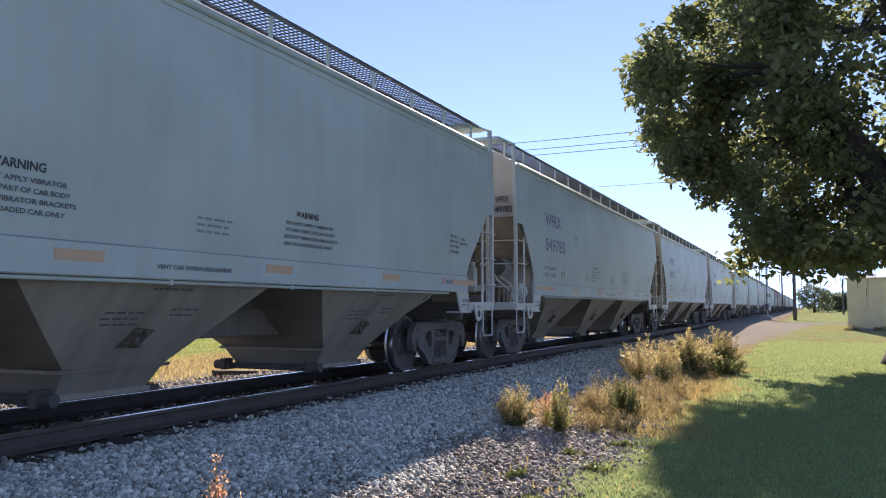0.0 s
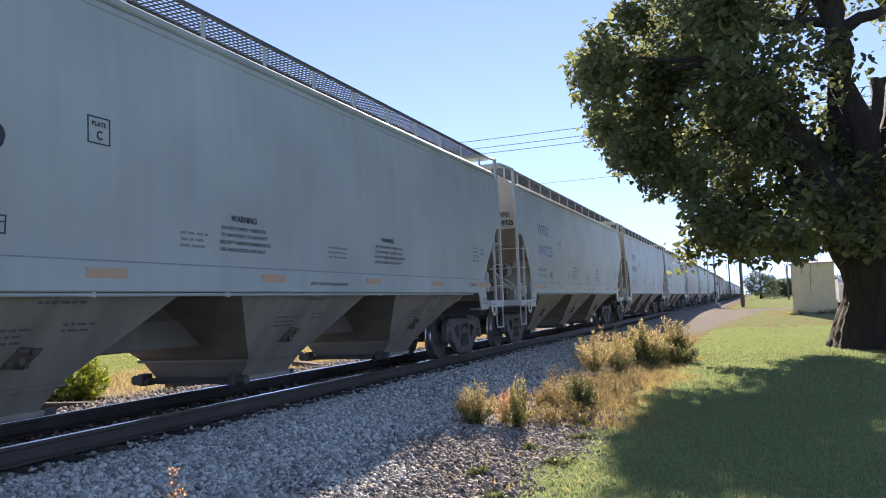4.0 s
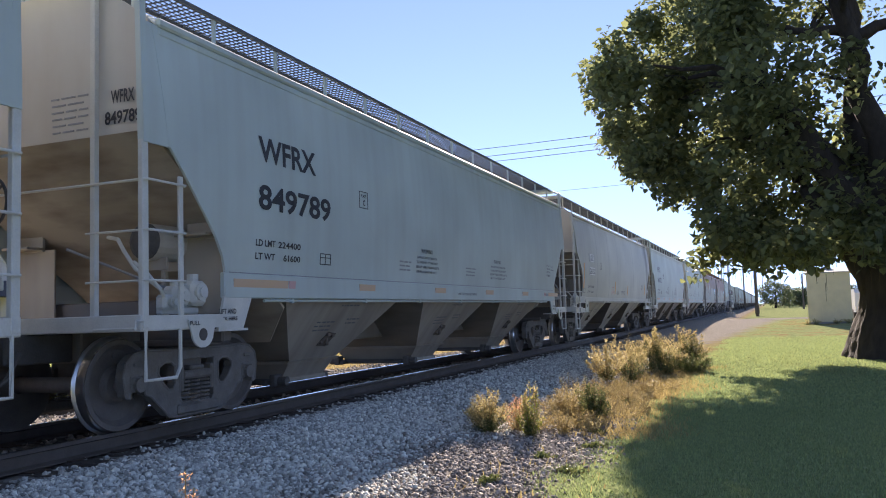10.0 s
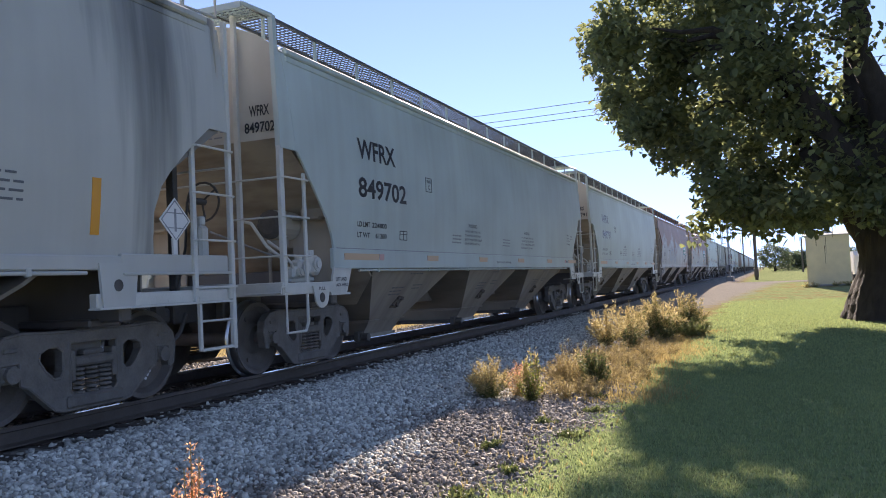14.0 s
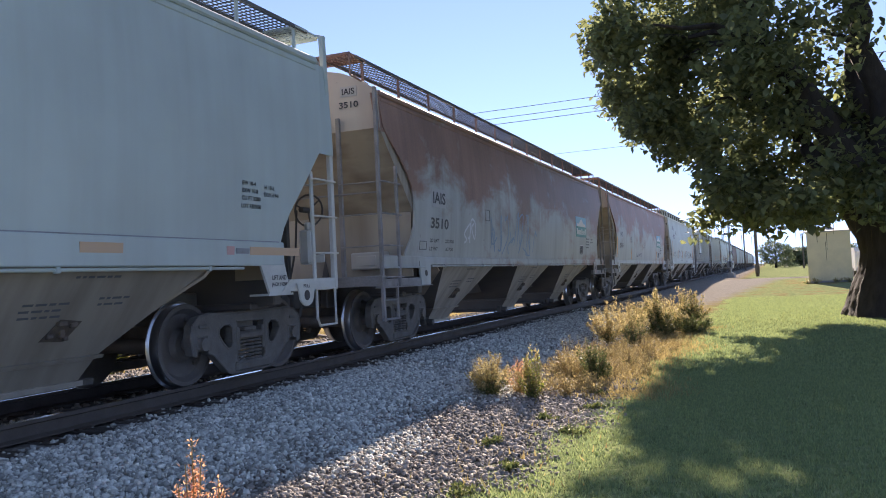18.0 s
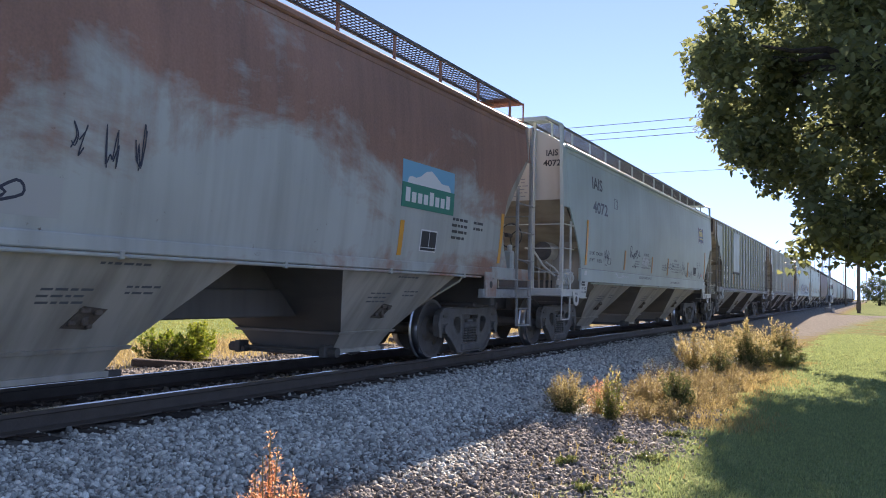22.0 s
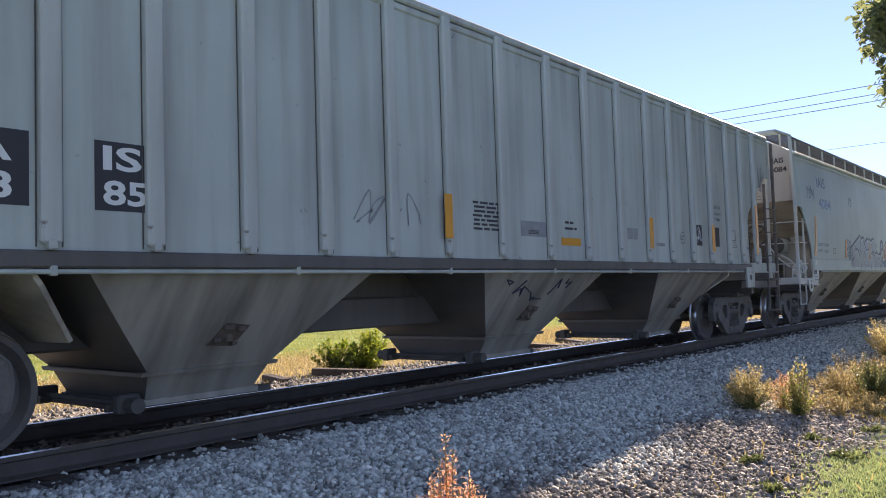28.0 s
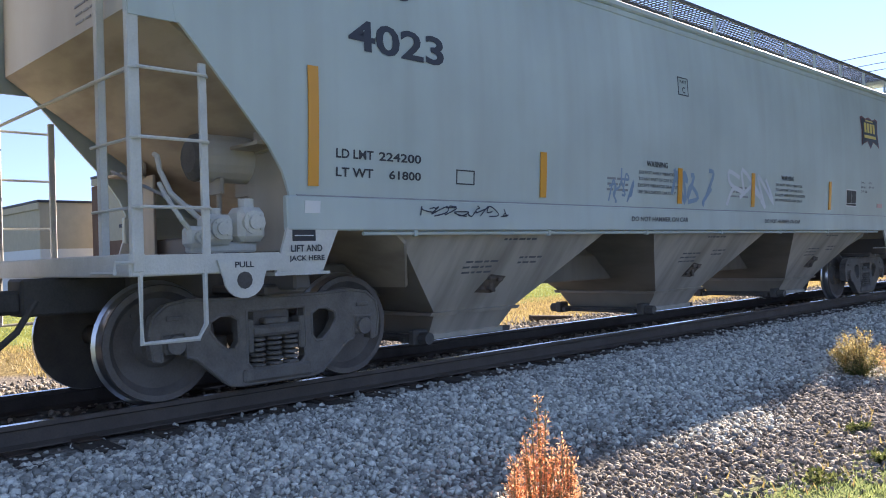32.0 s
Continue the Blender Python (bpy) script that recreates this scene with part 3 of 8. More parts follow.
def body_sheets(style, length):
    s = SPEC[style]
    zs = [s["sill"], 1.5, 1.64, 1.72, 1.80, 1.9, 2.0, 2.15, 2.3, 2.5, 2.65, 2.80, 2.84, 3.1, 3.3, 3.5, 3.75, 3.95, s["eave"]]
    near, far = Geo(), Geo()
    for geo, sx in ((near, 1), (far, -1)):
        rows = []
        for z in zs:
            e = end_line(style, z)
            ys = [e, e + 0.15] + list(np.linspace(2.0, length - 2.0, 9)) + [length - e - 0.15, length - e]
            rows.append([(sx * half_width(style, z), y, z) for y in ys])
        geo.sheet(rows, (-sx * 0.03, 0, 0))
    roof = Geo()
    e = 0.28
    cols = np.linspace(-1, 1, 11)
    rows = [[(half_width(style, s["eave"]) * c, y, s["eave"] + (s["top"] - s["eave"]) * (1 - abs(c) ** s.get("crown", 3))) for c in cols] for y in (e, length * 0.25, length * 0.5, length * 0.75, length - e)]
    roof.sheet(rows, (0, 0, -0.02))
    return near, far, roof


def end_wall(style):
    """Upper end wall and the slope sheet that runs down from it under the car, at the leading end."""
    s = SPEC[style]
    g, h = Geo(), Geo()
    w = {"curved": 1.56, "flat": 1.53}.get(style, 1.575)
    top = s["eave"] + 0.06
    brk = {"curved": 2.97, "round": 2.86, "wide": 3.47, "flat": 3.62}[style]
    yend = 0.10
    cols = np.linspace(-1, 1, 11)
    rows = [[(c * w, yend, brk) for c in cols], [(c * w, yend, 3.6) for c in cols], [(c * (w - 0.02), yend, top + (s["top"] - top) * (1 - abs(c) ** s.get("crown", 3))) for c in cols]]
    g.sheet(rows, (0, 0.03, 0))
    knee = {"curved": (2.05, 1.62), "round": (1.32, 2.05), "wide": (1.24, 2.22), "flat": (1.72, 2.40)}[style]
    low = [[(c * w, yend, brk) for c in cols], [(c * (1.575 if style in ("round", "wide") else 1.50), *knee) for c in cols], [(c * 1.46, 2.55, 1.22) for c in cols], [(c * 0.95, 3.0, 0.80) for c in cols]]
    h.sheet(low, (0, 0.03, 0.02))
    return g, h


def bulkhead_geo(style):
    """Upright plate under the slope sheet, beside the truck bolster."""
    if style in ("flat", "wide", "round"):
        y, top = {"flat": (1.70, 2.40), "wide": (1.22, 2.23), "round": (1.30, 2.06)}[style]
        w = 1.50 if style == "flat" else 1.53
        return Geo().box(-w, w, y, y + 0.03, 1.15, top, 0.005)
    return Geo().box(0.92, 1.53, 1.27, 1.30, 1.18, 2.02, 0.005).box(1.08, 1.50, 1.02, 1.28, 2.02, 2.05, 0.004).box(1.08, 1.50, 1.24, 1.28, 2.0, 2.22, 0.004)


def cheek_geo(style):
    """Side of the hopper end between the slope sheet and the curved edge of the side sheet."""
    hi, (y1, lo) = {"round": (2.86, (1.32, 2.05)), "wide": (3.47, (1.24, 2.22))}[style]
    rows = []
    for z in np.linspace(lo, hi, 12):
        y = 0.10 + (y1 - 0.10) * (hi - z) / (hi - lo)
        rows.append([(1.572, y, z), (1.572, max(y + 0.01, end_line(style, z) + 0.06), z)])
    return Geo().sheet(rows, (-0.012, 0, 0))


def corner_plate_geo(style):
    """Plate that joins the corner post to the side sheet above the end platform."""
    g = Geo()
    lo = {"curved": 2.82, "round": 2.84, "wide": 3.42, "flat": 3.30}[style]
    rows = [[(half_width(style, z) - (0.003 if style == "curved" else 0.022), y, z) for y in (-0.03 if style == "curved" else 0.0, end_line(style, z) + 0.03)] for z in np.linspace(lo, SPEC[style]["eave"], 6)]
    g.sheet(rows, (-0.02, 0, 0))
    return g


def hopper(half=2.15, k=1.2):
    """One discharge hopper about its own middle: side sheets that lean in, slope sheets of steepness k, lip and chute."""
    g = Geo()
    top = 0.5 + (half - 0.64) / k
    levels = [(max(1.62, min(1.95, top)), 1.50, half), (1.36, face_x(1.36), 0.64 + 0.86 * k), (0.93, face_x(0.93), 0.64 + 0.43 * k), (0.515, face_x(0.515), 0.645), (0.51, face_x(0.51) + 0.03, 0.70), (0.475, face_x(0.475) + 0.03, 0.70), (0.47, face_x(0.47), 0.62), (0.27, 0.69, 0.56), (0.265, 0.71, 0.60), (0.215, 0.71, 0.60)]
    vs = [p for z, w, h in levels for p in ((-w, -h, z), (w, -h, z), (w, h, z), (-w, h, z))]
    n = len(levels) - 1
    sides = [(4 * r + i, 4 * r + (i + 1) % 4, 4 * r + 4 + (i + 1) % 4, 4 * r + 4 + i) for r in range(n) for i in (1, 3)]
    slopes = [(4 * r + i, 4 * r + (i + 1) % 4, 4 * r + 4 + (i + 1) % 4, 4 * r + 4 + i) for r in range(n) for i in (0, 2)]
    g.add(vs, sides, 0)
    # Faces across the car take slot 1, whose colour includes their shade.
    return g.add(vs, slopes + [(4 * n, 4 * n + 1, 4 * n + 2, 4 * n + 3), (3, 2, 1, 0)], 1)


def gate_geo():
    """Sliding outlet gate in its frame: rack rails run out on both sides, the pinion shaft lies across one end."""
    g = Geo().box(-0.52, 0.52, -0.78, 0.74, 0.20, 0.235, 0.01)
    g.rod((-0.84, -0.74, 0.25), (0.84, -0.74, 0.25), 0.032)
    for sx in (-1, 1):
        g.rod((sx * 0.78, -0.74, 0.25), (sx * 0.90, -0.74, 0.25), 0.065, 10)
        g.box(sx * 0.60 - 0.035, sx * 0.60 + 0.035, -0.86, 0.82, 0.195, 0.26, 0.01)
        g.box(sx * 0.72 - 0.05, sx * 0.72 + 0.05, -0.84, -0.64, 0.18, 0.34, 0.015)
    return g


def face_x(z):
    """How far out the hopper's side face stands at height z."""
    return min(1.5, 0.86 + (z - 0.5) * 0.745)


def latch_geo():
    """Slanting vibrator bracket with cast lugs, low on the hopper side."""
    g = Geo()
    ring = [(-0.17, 0.70), (0.10, 0.68), (0.20, 0.86), (-0.05, 0.89)]
    vs = [(face_x(z) + d, y, z) for d in (0.016, -0.01) for y, z in ring]
    g.add(vs, [(0, 1, 2, 3)] + [(i, i + 4, (i + 1) % 4 + 4, (i + 1) % 4) for i in range(4)])
    for y, z, w, h in ((-0.10, 0.74, 0.035, 0.02), (-0.03, 0.85, 0.05, 0.022), (0.02, 0.76, 0.03, 0.04), (0.11, 0.83, 0.04, 0.022), (0.09, 0.71, 0.03, 0.018)):
        x = face_x(z)
        g.box(x, x + 0.045, y - w, y + w, z - h, z + h, 0.008)
    return g


def stencil_geo():
    """Small worn lines of gate instructions on the hopper side."""
    g = Geo()
    rr = random.Random(17)
    for y0, z0, w, n in ((-0.15, 1.30, 0.55, 2), (-0.55, 1.02, 0.42, 3), (0.25, 1.05, 0.36, 2)):
        for k in range(n):
            z, y = z0 - 0.055 * k, y0 + rr.uniform(0, 0.04)
            while y < y0 + w:
                b = rr.uniform(0.04, 0.12)
                g.add([(face_x(q) + 0.005, p, q) for p, q in ((y, z), (y + b, z), (y + b, z + 0.02), (y, z + 0.02))], [(0, 1, 2, 3)])
                y += b + 0.025
    return g


_shared = {}


def shared(key, build, mats, soft=0):
    if key not in _shared:
        me = build().data(key, mats)
        if soft:
            smooth(me, soft)
        _shared[key] = me
    return _shared[key]


def wheelset_geo():
    g = Geo()
    for sx in (-1, 1):
        p = [(0.60, 0.10), (0.63, 0.17), (0.645, 0.36), (0.66, 0.40), (0.665, 0.50), (0.685, 0.505), (0.70, 0.478), (0.80, 0.470), (0.812, 0.462), (0.812, 0.415), (0.79, 0.40), (0.745, 0.36), (0.73, 0.20), (0.79, 0.16), (0.80, 0.10), (0.80, 0.0)]
        sl = [0, 0, 0, 0, 1, 1, 1, 0, 0, 0, 0, 0, 0, 0, 0]
        g.lathe([(sx * a, b) for a, b in p], 36, "x", sl)
        g.rod((sx * 0.735, 0, 0.30), (sx * 0.760, 0, 0.30), 0.03, 6)
        g.rod((sx * 0.735, 0.26, -0.15), (sx * 0.760, 0.26, -0.15), 0.03, 6)
    g.rod((-1.0, 0, 0), (1.0, 0, 0), 0.085, 14)
    return g


def plate(g, outline, holes, x0, x1, edge=0.0):
    """A cast plate with holes through it, drawn in (y, z), with rounded rims."""
    loops = [outline] + holes
    flat = [p for lp in loops for p in lp]
    tris = tessellate_polygon([[Vector((a, b, 0)) for a, b in lp] for lp in loops])
    n = len(flat)
    fs = [tuple(t) for t in tris] + [tuple(n + i for i in reversed(t)) for t in tris]
    start = 0
    for lp in loops:
        m = len(lp)
        fs += [(start + i, start + (i + 1) % m, n + start + (i + 1) % m, n + start + i) for i in range(m)]
        start += m
    g.add([(x1, a, b) for a, b in flat] + [(x0, a, b) for a, b in flat], fs)
    if edge:
        for lp in loops:
            for a, b in zip(lp, lp[1:] + lp[:1]):
                g.rod((x1 - edge * 0.4, *a), (x1 - edge * 0.4, *b), edge, 6)
    return g


def side_frame_geo():
    """Cast side frame: level top chord, a hooked pedestal over each bearing, legs sloping in to the spring seat, three openings."""
    g = Geo()
    x0, x1 = 0.93, 1.04
    half = [(0.50, 0.80), (0.80, 0.815), (0.98, 0.785), (1.09, 0.70), (1.12, 0.56), (1.09, 0.37), (1.03, 0.35), (1.025, 0.56), (0.83, 0.57), (0.82, 0.37), (0.74, 0.345), (0.46, 0.105), (0.36, 0.085)]
    outline = half + [(-a, b) for a, b in reversed(half)]
    window = [(0.36, 0.63), (0.43, 0.675), (0.53, 0.675), (0.62, 0.63), (0.63, 0.56), (0.56, 0.46), (0.47, 0.385), (0.40, 0.385), (0.36, 0.44)]
    middle = [(-0.29, 0.70), (0.29, 0.70), (0.29, 0.26), (0.24, 0.205), (-0.24, 0.205), (-0.29, 0.26)]
    plate(g, outline, [window, [(-a, b) for a, b in reversed(window)], middle], x0, x1, 0.016)
    for s in (-1, 1):
        g.box(x0 - 0.03, x1 + 0.015, s * 0.925 - 0.09, s * 0.925 + 0.09, 0.40, 0.555, 0.025)
        g.rod((x1, s * 0.925, 0.475), (x1 + 0.05, s * 0.925, 0.475), 0.075, 12)
        g.box(x1, x1 + 0.02, s * 0.925 - 0.07, s * 0.925 + 0.07, 0.66, 0.70, 0.008)
    g.box(x0 - 0.06, x1 + 0.035, -0.34, 0.34, 0.10, 0.21, 0.02)
    return g


def springs_geo():
    """Nest of coil springs under the bolster's end, with the friction wedges beside them."""
    g = Geo()
    for k in (-0.165, 0.0, 0.165):
        for i in range(6):
            z = 0.212 + i * 0.043
            g.lathe([(z, 0.050), (z + 0.010, 0.072), (z + 0.024, 0.072), (z + 0.034, 0.050)], 10, "z")
            for j in range(len(g.v) - 40, len(g.v)):
                v = g.v[j]
                g.v[j] = (v[0] + 0.985, v[1] + k, v[2])
    g.box(0.88, 1.06, -0.25, 0.25, 0.47, 0.565, 0.025)
    for s in (-1, 1):
        g.box(0.92, 1.05, s * 0.255 - 0.03, s * 0.255 + 0.03, 0.34, 0.62, 0.012)
    return g.box(0.90, 1.045, -0.12, 0.12, 0.565, 0.62, 0.015)


def truck(car, y, rows):
    """A two-axle truck: the bolster carries two side frames, springs and two turning wheelsets."""
    bol = Geo().box(-0.95, 0.95, -0.2, 0.2, 0.46, 0.72, 0.03).box(-0.35, 0.35, -0.3, 0.3, 0.72, 0.80, 0.02)
    for s in (-1, 1):
        bol.box(s * 0.86 - 0.03, s * 0.86 + 0.03, -0.26, 0.26, 0.46, 0.60).box(-0.75, 0.75, s * 0.36 - 0.05, s * 0.36 + 0.05, 0.33, 0.48, 0.01)
    t = part("truck", _shared.setdefault("truck", bol.data("truck", TRUCK)), None, car, "dusty cast-steel two-axle truck", (0, y, 0))
    for s in (1, -1):
        part("side_frame", shared("side_frame", side_frame_geo, TRUCK), None, t, at=pose(0, 0, 0, 0, 0, 0 if s > 0 else 180))
        tagged(part("spring_nest", shared("spring_nest", springs_geo, TRUCK), None, t, at=pose(0, 0, 0, 0, 0, 0 if s > 0 else 180)), kind="stuff")
    for s in (-1, 1):
        w = part("wheelset", shared("wheelset", wheelset_geo, [WHEEL, TREAD], 30), None, t, "dark wheelset with polished treads", (0, s * 0.925, 0.475))
        rows.append((w, s * 0.925))
    return t


def corner_post_geo(height):
    return Geo().box(1.55, 1.612, -0.038, 0.045, 1.05, height, 0.008)


def stile_geo():
    return Geo().box(1.57, 1.602, 0.49, 0.55, 1.05, 2.56, 0.006)


def rung_geo(w=0.52):
    return Geo().path([(1.60, -0.03, 0), (1.65, 0.0, 0), (1.65, w, 0), (1.60, w + 0.03, 0)], 0.013)


def end_stile_geo(height, x=0.86):
    return Geo().box(x, x + 0.065, 0.0, 0.06, 1.05, height, 0.006)


def end_rung_geo():
    return Geo().path([(1.58, 0.0, 0), (0.90, -0.03, 0)], 0.012)


def end_bar_geo():
    return Geo().path([(1.58, -0.02, 2.46), (-1.58, -0.02, 2.46)], 0.014)


def brake_stand_geo():
    """Hand brake wheel with spokes, hub and chain rod on the trailing end."""
    g = Geo()
    cx, cz, r = -1.16, 2.12, 0.22
    for i in range(18):
        a, b = 6.28318 * i / 18, 6.28318 * (i + 1) / 18
        g.rod((cx + r * math.cos(a), -0.10, cz + r * math.sin(a)), (cx + r * math.cos(b), -0.10, cz + r * math.sin(b)), 0.013, 6)
    for i in range(3):
        a = 6.28318 * i / 3 + 0.4
        g.rod((cx, -0.08, cz), (cx + r * math.cos(a), -0.10, cz + r * math.sin(a)), 0.011, 6)
    g.rod((cx, -0.12, cz), (cx, 0.10, cz), 0.04, 10)
    g.path([(cx + 0.10, 0.05, cz), (cx + 0.12, 0.08, 1.6), (cx + 0.2, 0.15, 1.1)], 0.014)
    return g


def brake_box_geo():
    """Gear housing under the hand brake wheel with its rounded cap."""
    g = Geo().box(-1.27, -1.10, -0.06, 0.10, 1.37, 1.84, 0.03).box(-1.22, -1.14, -0.07, 0.02, 1.84, 1.95, 0.02)
    return g.box(-1.42, -1.04, -0.05, -0.02, 1.39, 1.50, 0.008)


def reservoir_geo():
    """Air reservoir lying across the trailing platform."""
    g = Geo().lathe([(-0.85, 0.0), (-0.82, 0.14), (-0.74, 0.21), (0.30, 0.21), (0.38, 0.14), (0.41, 0.0)], 18, "y", [0] * 5)
    g.v = [(y, 0.85 + x, 1.42 + z) for x, y, z in g.v]
    return g


def riser_geo():
    """Bent brake pipe that climbs from the platform."""
    return Geo().path([(0, 0.35, 1.06), (0, 0.35, 1.75), (0.03, 0.42, 1.95), (0.03, 0.75, 2.05)], 0.02, 8)


def brake_post_geo():
    return Geo().box(-0.93, -0.83, 0.04, 0.12, 1.1, 2.95, 0.006)


def step_geo():
    g = Geo()
    hw = 1.60
    g.path([(hw - 0.01, 0.02, 1.06), (hw - 0.01, 0.02, 0.56), (hw - 0.01, 0.44, 0.56), (hw - 0.01, 0.50, 0.66), (hw - 0.01, 0.50, 1.06)], 0.02)
    return g


def end_sill_geo(skirt=True):
    g = Geo()
    hw = 1.60
    if skirt:
        for x in (-hw - 0.005, hw - 0.03):
            g.prism([(-0.04, 1.03), (1.30, 1.03), (1.12, 1.17), (-0.04, 1.17)], x, x + 0.035)
    g.box(-hw, hw, -0.06, 0.06, 1.02, 1.18, 0.01)
    g.box(-hw + 0.03, hw - 0.03, -0.05, 1.0, 1.02, 1.05)
    if skirt:
        g.path([(hw, -0.02, 1.12), (hw + 0.05, -0.18, 1.12), (hw + 0.05, -0.18, 1.05), (hw - 0.5, -0.12, 1.05)], 0.014)
    return g


def pull_lug_geo():
    g = Geo()
    hw = 1.612
    out = [(0.80 + 0.17 * math.cos(a), 0.98 + 0.15 * math.sin(a)) for a in np.linspace(math.pi, 2 * math.pi, 10)]
    inn = [(0.80 + 0.065 * math.cos(a), 0.965 + 0.065 * math.sin(a)) for a in np.linspace(0, 2 * math.pi, 13)[:-1]]
    g.prism([(0.58, 1.12), (0.63, 0.98)] + out[1:] + [(1.02, 1.12)], hw, hw + 0.02)
    g.prism(inn, hw + 0.018, hw + 0.024, slot=1)
    return g


def jack_pad_geo():
    hw = 1.59
    return Geo().prism([(1.22, 1.37), (1.72, 1.37), (1.54, 1.00), (1.10, 1.00)], hw - 0.03, hw).box(hw - 0.25, hw + 0.02, 1.08, 1.60, 0.985, 1.01)


def flat_pad_geo():
    """Jacking plate with a round eye, between the side sill and the lower beam."""
    g = Geo().prism([(1.40, 1.40), (1.88, 1.40), (1.84, 1.0), (1.46, 1.0)], 1.555, 1.585)
    return g.prism([(1.66 + 0.055 * math.cos(a), 1.20 + 0.055 * math.sin(a)) for a in np.linspace(0, 6.28318, 13)[:-1]], 1.583, 1.589, slot=1)


def hose_geo():
    return Geo().path([(0.30, -0.25, 0.85), (0.32, -0.40, 0.62), (0.28, -0.55, 0.48), (0.15, -0.68, 0.47)], 0.026, 8)


def coupler_geo():
    g = Geo()
    g.box(-0.18, 0.18, -0.32, 0.6, 0.72, 1.02, 0.02)
    g.box(-0.11, 0.11, -0.60, -0.2, 0.74, 0.93, 0.03)
    g.prism([(-0.15, -0.56), (0.0, -0.70), (0.16, -0.62), (0.17, -0.48), (0.02, -0.45), (-0.13, -0.44)], 0.70, 0.98, "z")
    return g


def tank_geo():
    """Brake cylinder lying lengthwise above the leading platform, its head dark."""
    g = Geo()
    g.lathe([(0.76, 0.0), (0.76, 0.13), (0.80, 0.19), (0.83, 0.20)], 18, "y", [1, 1, 1])
    g.lathe([(0.83, 0.20), (1.42, 0.20), (1.46, 0.12), (1.46, 0.0)], 18, "y")
    g.v = [(x + 0.86, y, z + 1.97) for x, y, z in g.v]
    return g


def gusset_geo():
    """Three-cornered foot of the bulkhead."""
    return Geo().add([(-0.07, 0, 0), (0.07, 0, 0), (0, 0, 0.34), (-0.07, -0.03, 0), (0.07, -0.03, 0), (0, -0.012, 0.34)], [(0, 2, 1), (3, 4, 5), (0, 1, 4, 3), (1, 2, 5, 4), (2, 0, 3, 5)])


def lever_geo():
    """Bent brake pipe and lever rod on the platform."""
    return Geo().path([(0.55, 0.62, 2.02), (0.75, 0.55, 1.98), (0.86, 0.52, 1.85), (0.98, 0.55, 1.66), (1.2, 0.68, 1.44)], 0.022, 7)


def rod_geo():
    return Geo().path([(0.2, 0.4, 1.9), (0.8, 0.72, 1.60), (1.3, 0.95, 1.38)], 0.016, 6)


def valve_geo():
    """Cast brake control valve: three bodies bolted to a pipe bracket, with domed covers and pipe stubs."""
    g = Geo()
    g.box(1.26, 1.44, 0.60, 0.84, 1.24, 1.47, 0.04).box(1.22, 1.45, 0.88, 1.12, 1.26, 1.53, 0.045).box(1.30, 1.43, 0.46, 0.66, 1.22, 1.38, 0.03).box(1.28, 1.36, 0.50, 1.08, 1.18, 1.26, 0.015)
    for y, z, r in ((0.72, 1.36, 0.085), (1.0, 1.41, 0.095), (0.56, 1.30, 0.055)):
        g.rod((1.43, y, z), (1.47, y, z), r, 14)
        g.rod((1.46, y, z), (1.495, y, z), r * 0.6, 12)
        for k in range(4):
            a = 0.785 + 1.571 * k
            g.rod((1.465, y + r * 0.78 * math.cos(a), z + r * 0.78 * math.sin(a)), (1.48, y + r * 0.78 * math.cos(a), z + r * 0.78 * math.sin(a)), 0.012, 6)
    g.rod((1.34, 1.0, 1.52), (1.34, 1.0, 1.60), 0.06, 12).rod((1.34, 0.72, 1.46), (1.34, 0.72, 1.52), 0.05, 12)
    return g.path([(1.40, 0.50, 1.34), (1.42, 0.42, 1.42), (1.30, 0.36, 1.60), (1.1, 0.40, 1.72)], 0.018, 7)


def walkway_geo(length, style, z=4.60):
    """One roof walkway board of open grating."""
    g = Geo()
    a, b = (0.76, 1.28) if style != "flat" else (0.30, 0.75)
    for x in (a, b):
        g.box(x - 0.014, x + 0.014, -0.05, length + 0.05, z - 0.035, z + 0.012)
    for i in range(1, 8):
        x = a + (b - a) * i / 8
        g.box(x - 0.003, x + 0.003, -0.05, length + 0.05, z - 0.012, z)
    y = -0.05
    while y < length:
        g.box(a, b, y, y + 0.012, z - 0.014, z)
        y += 0.10
    return g


def walk_post_geo(style, z=4.60):
    x = 1.25 if style != "flat" else 0.7
    return Geo().box(x - 0.018, x + 0.018, -0.018, 0.018, SPEC[style]["eave"] + 0.03, z)


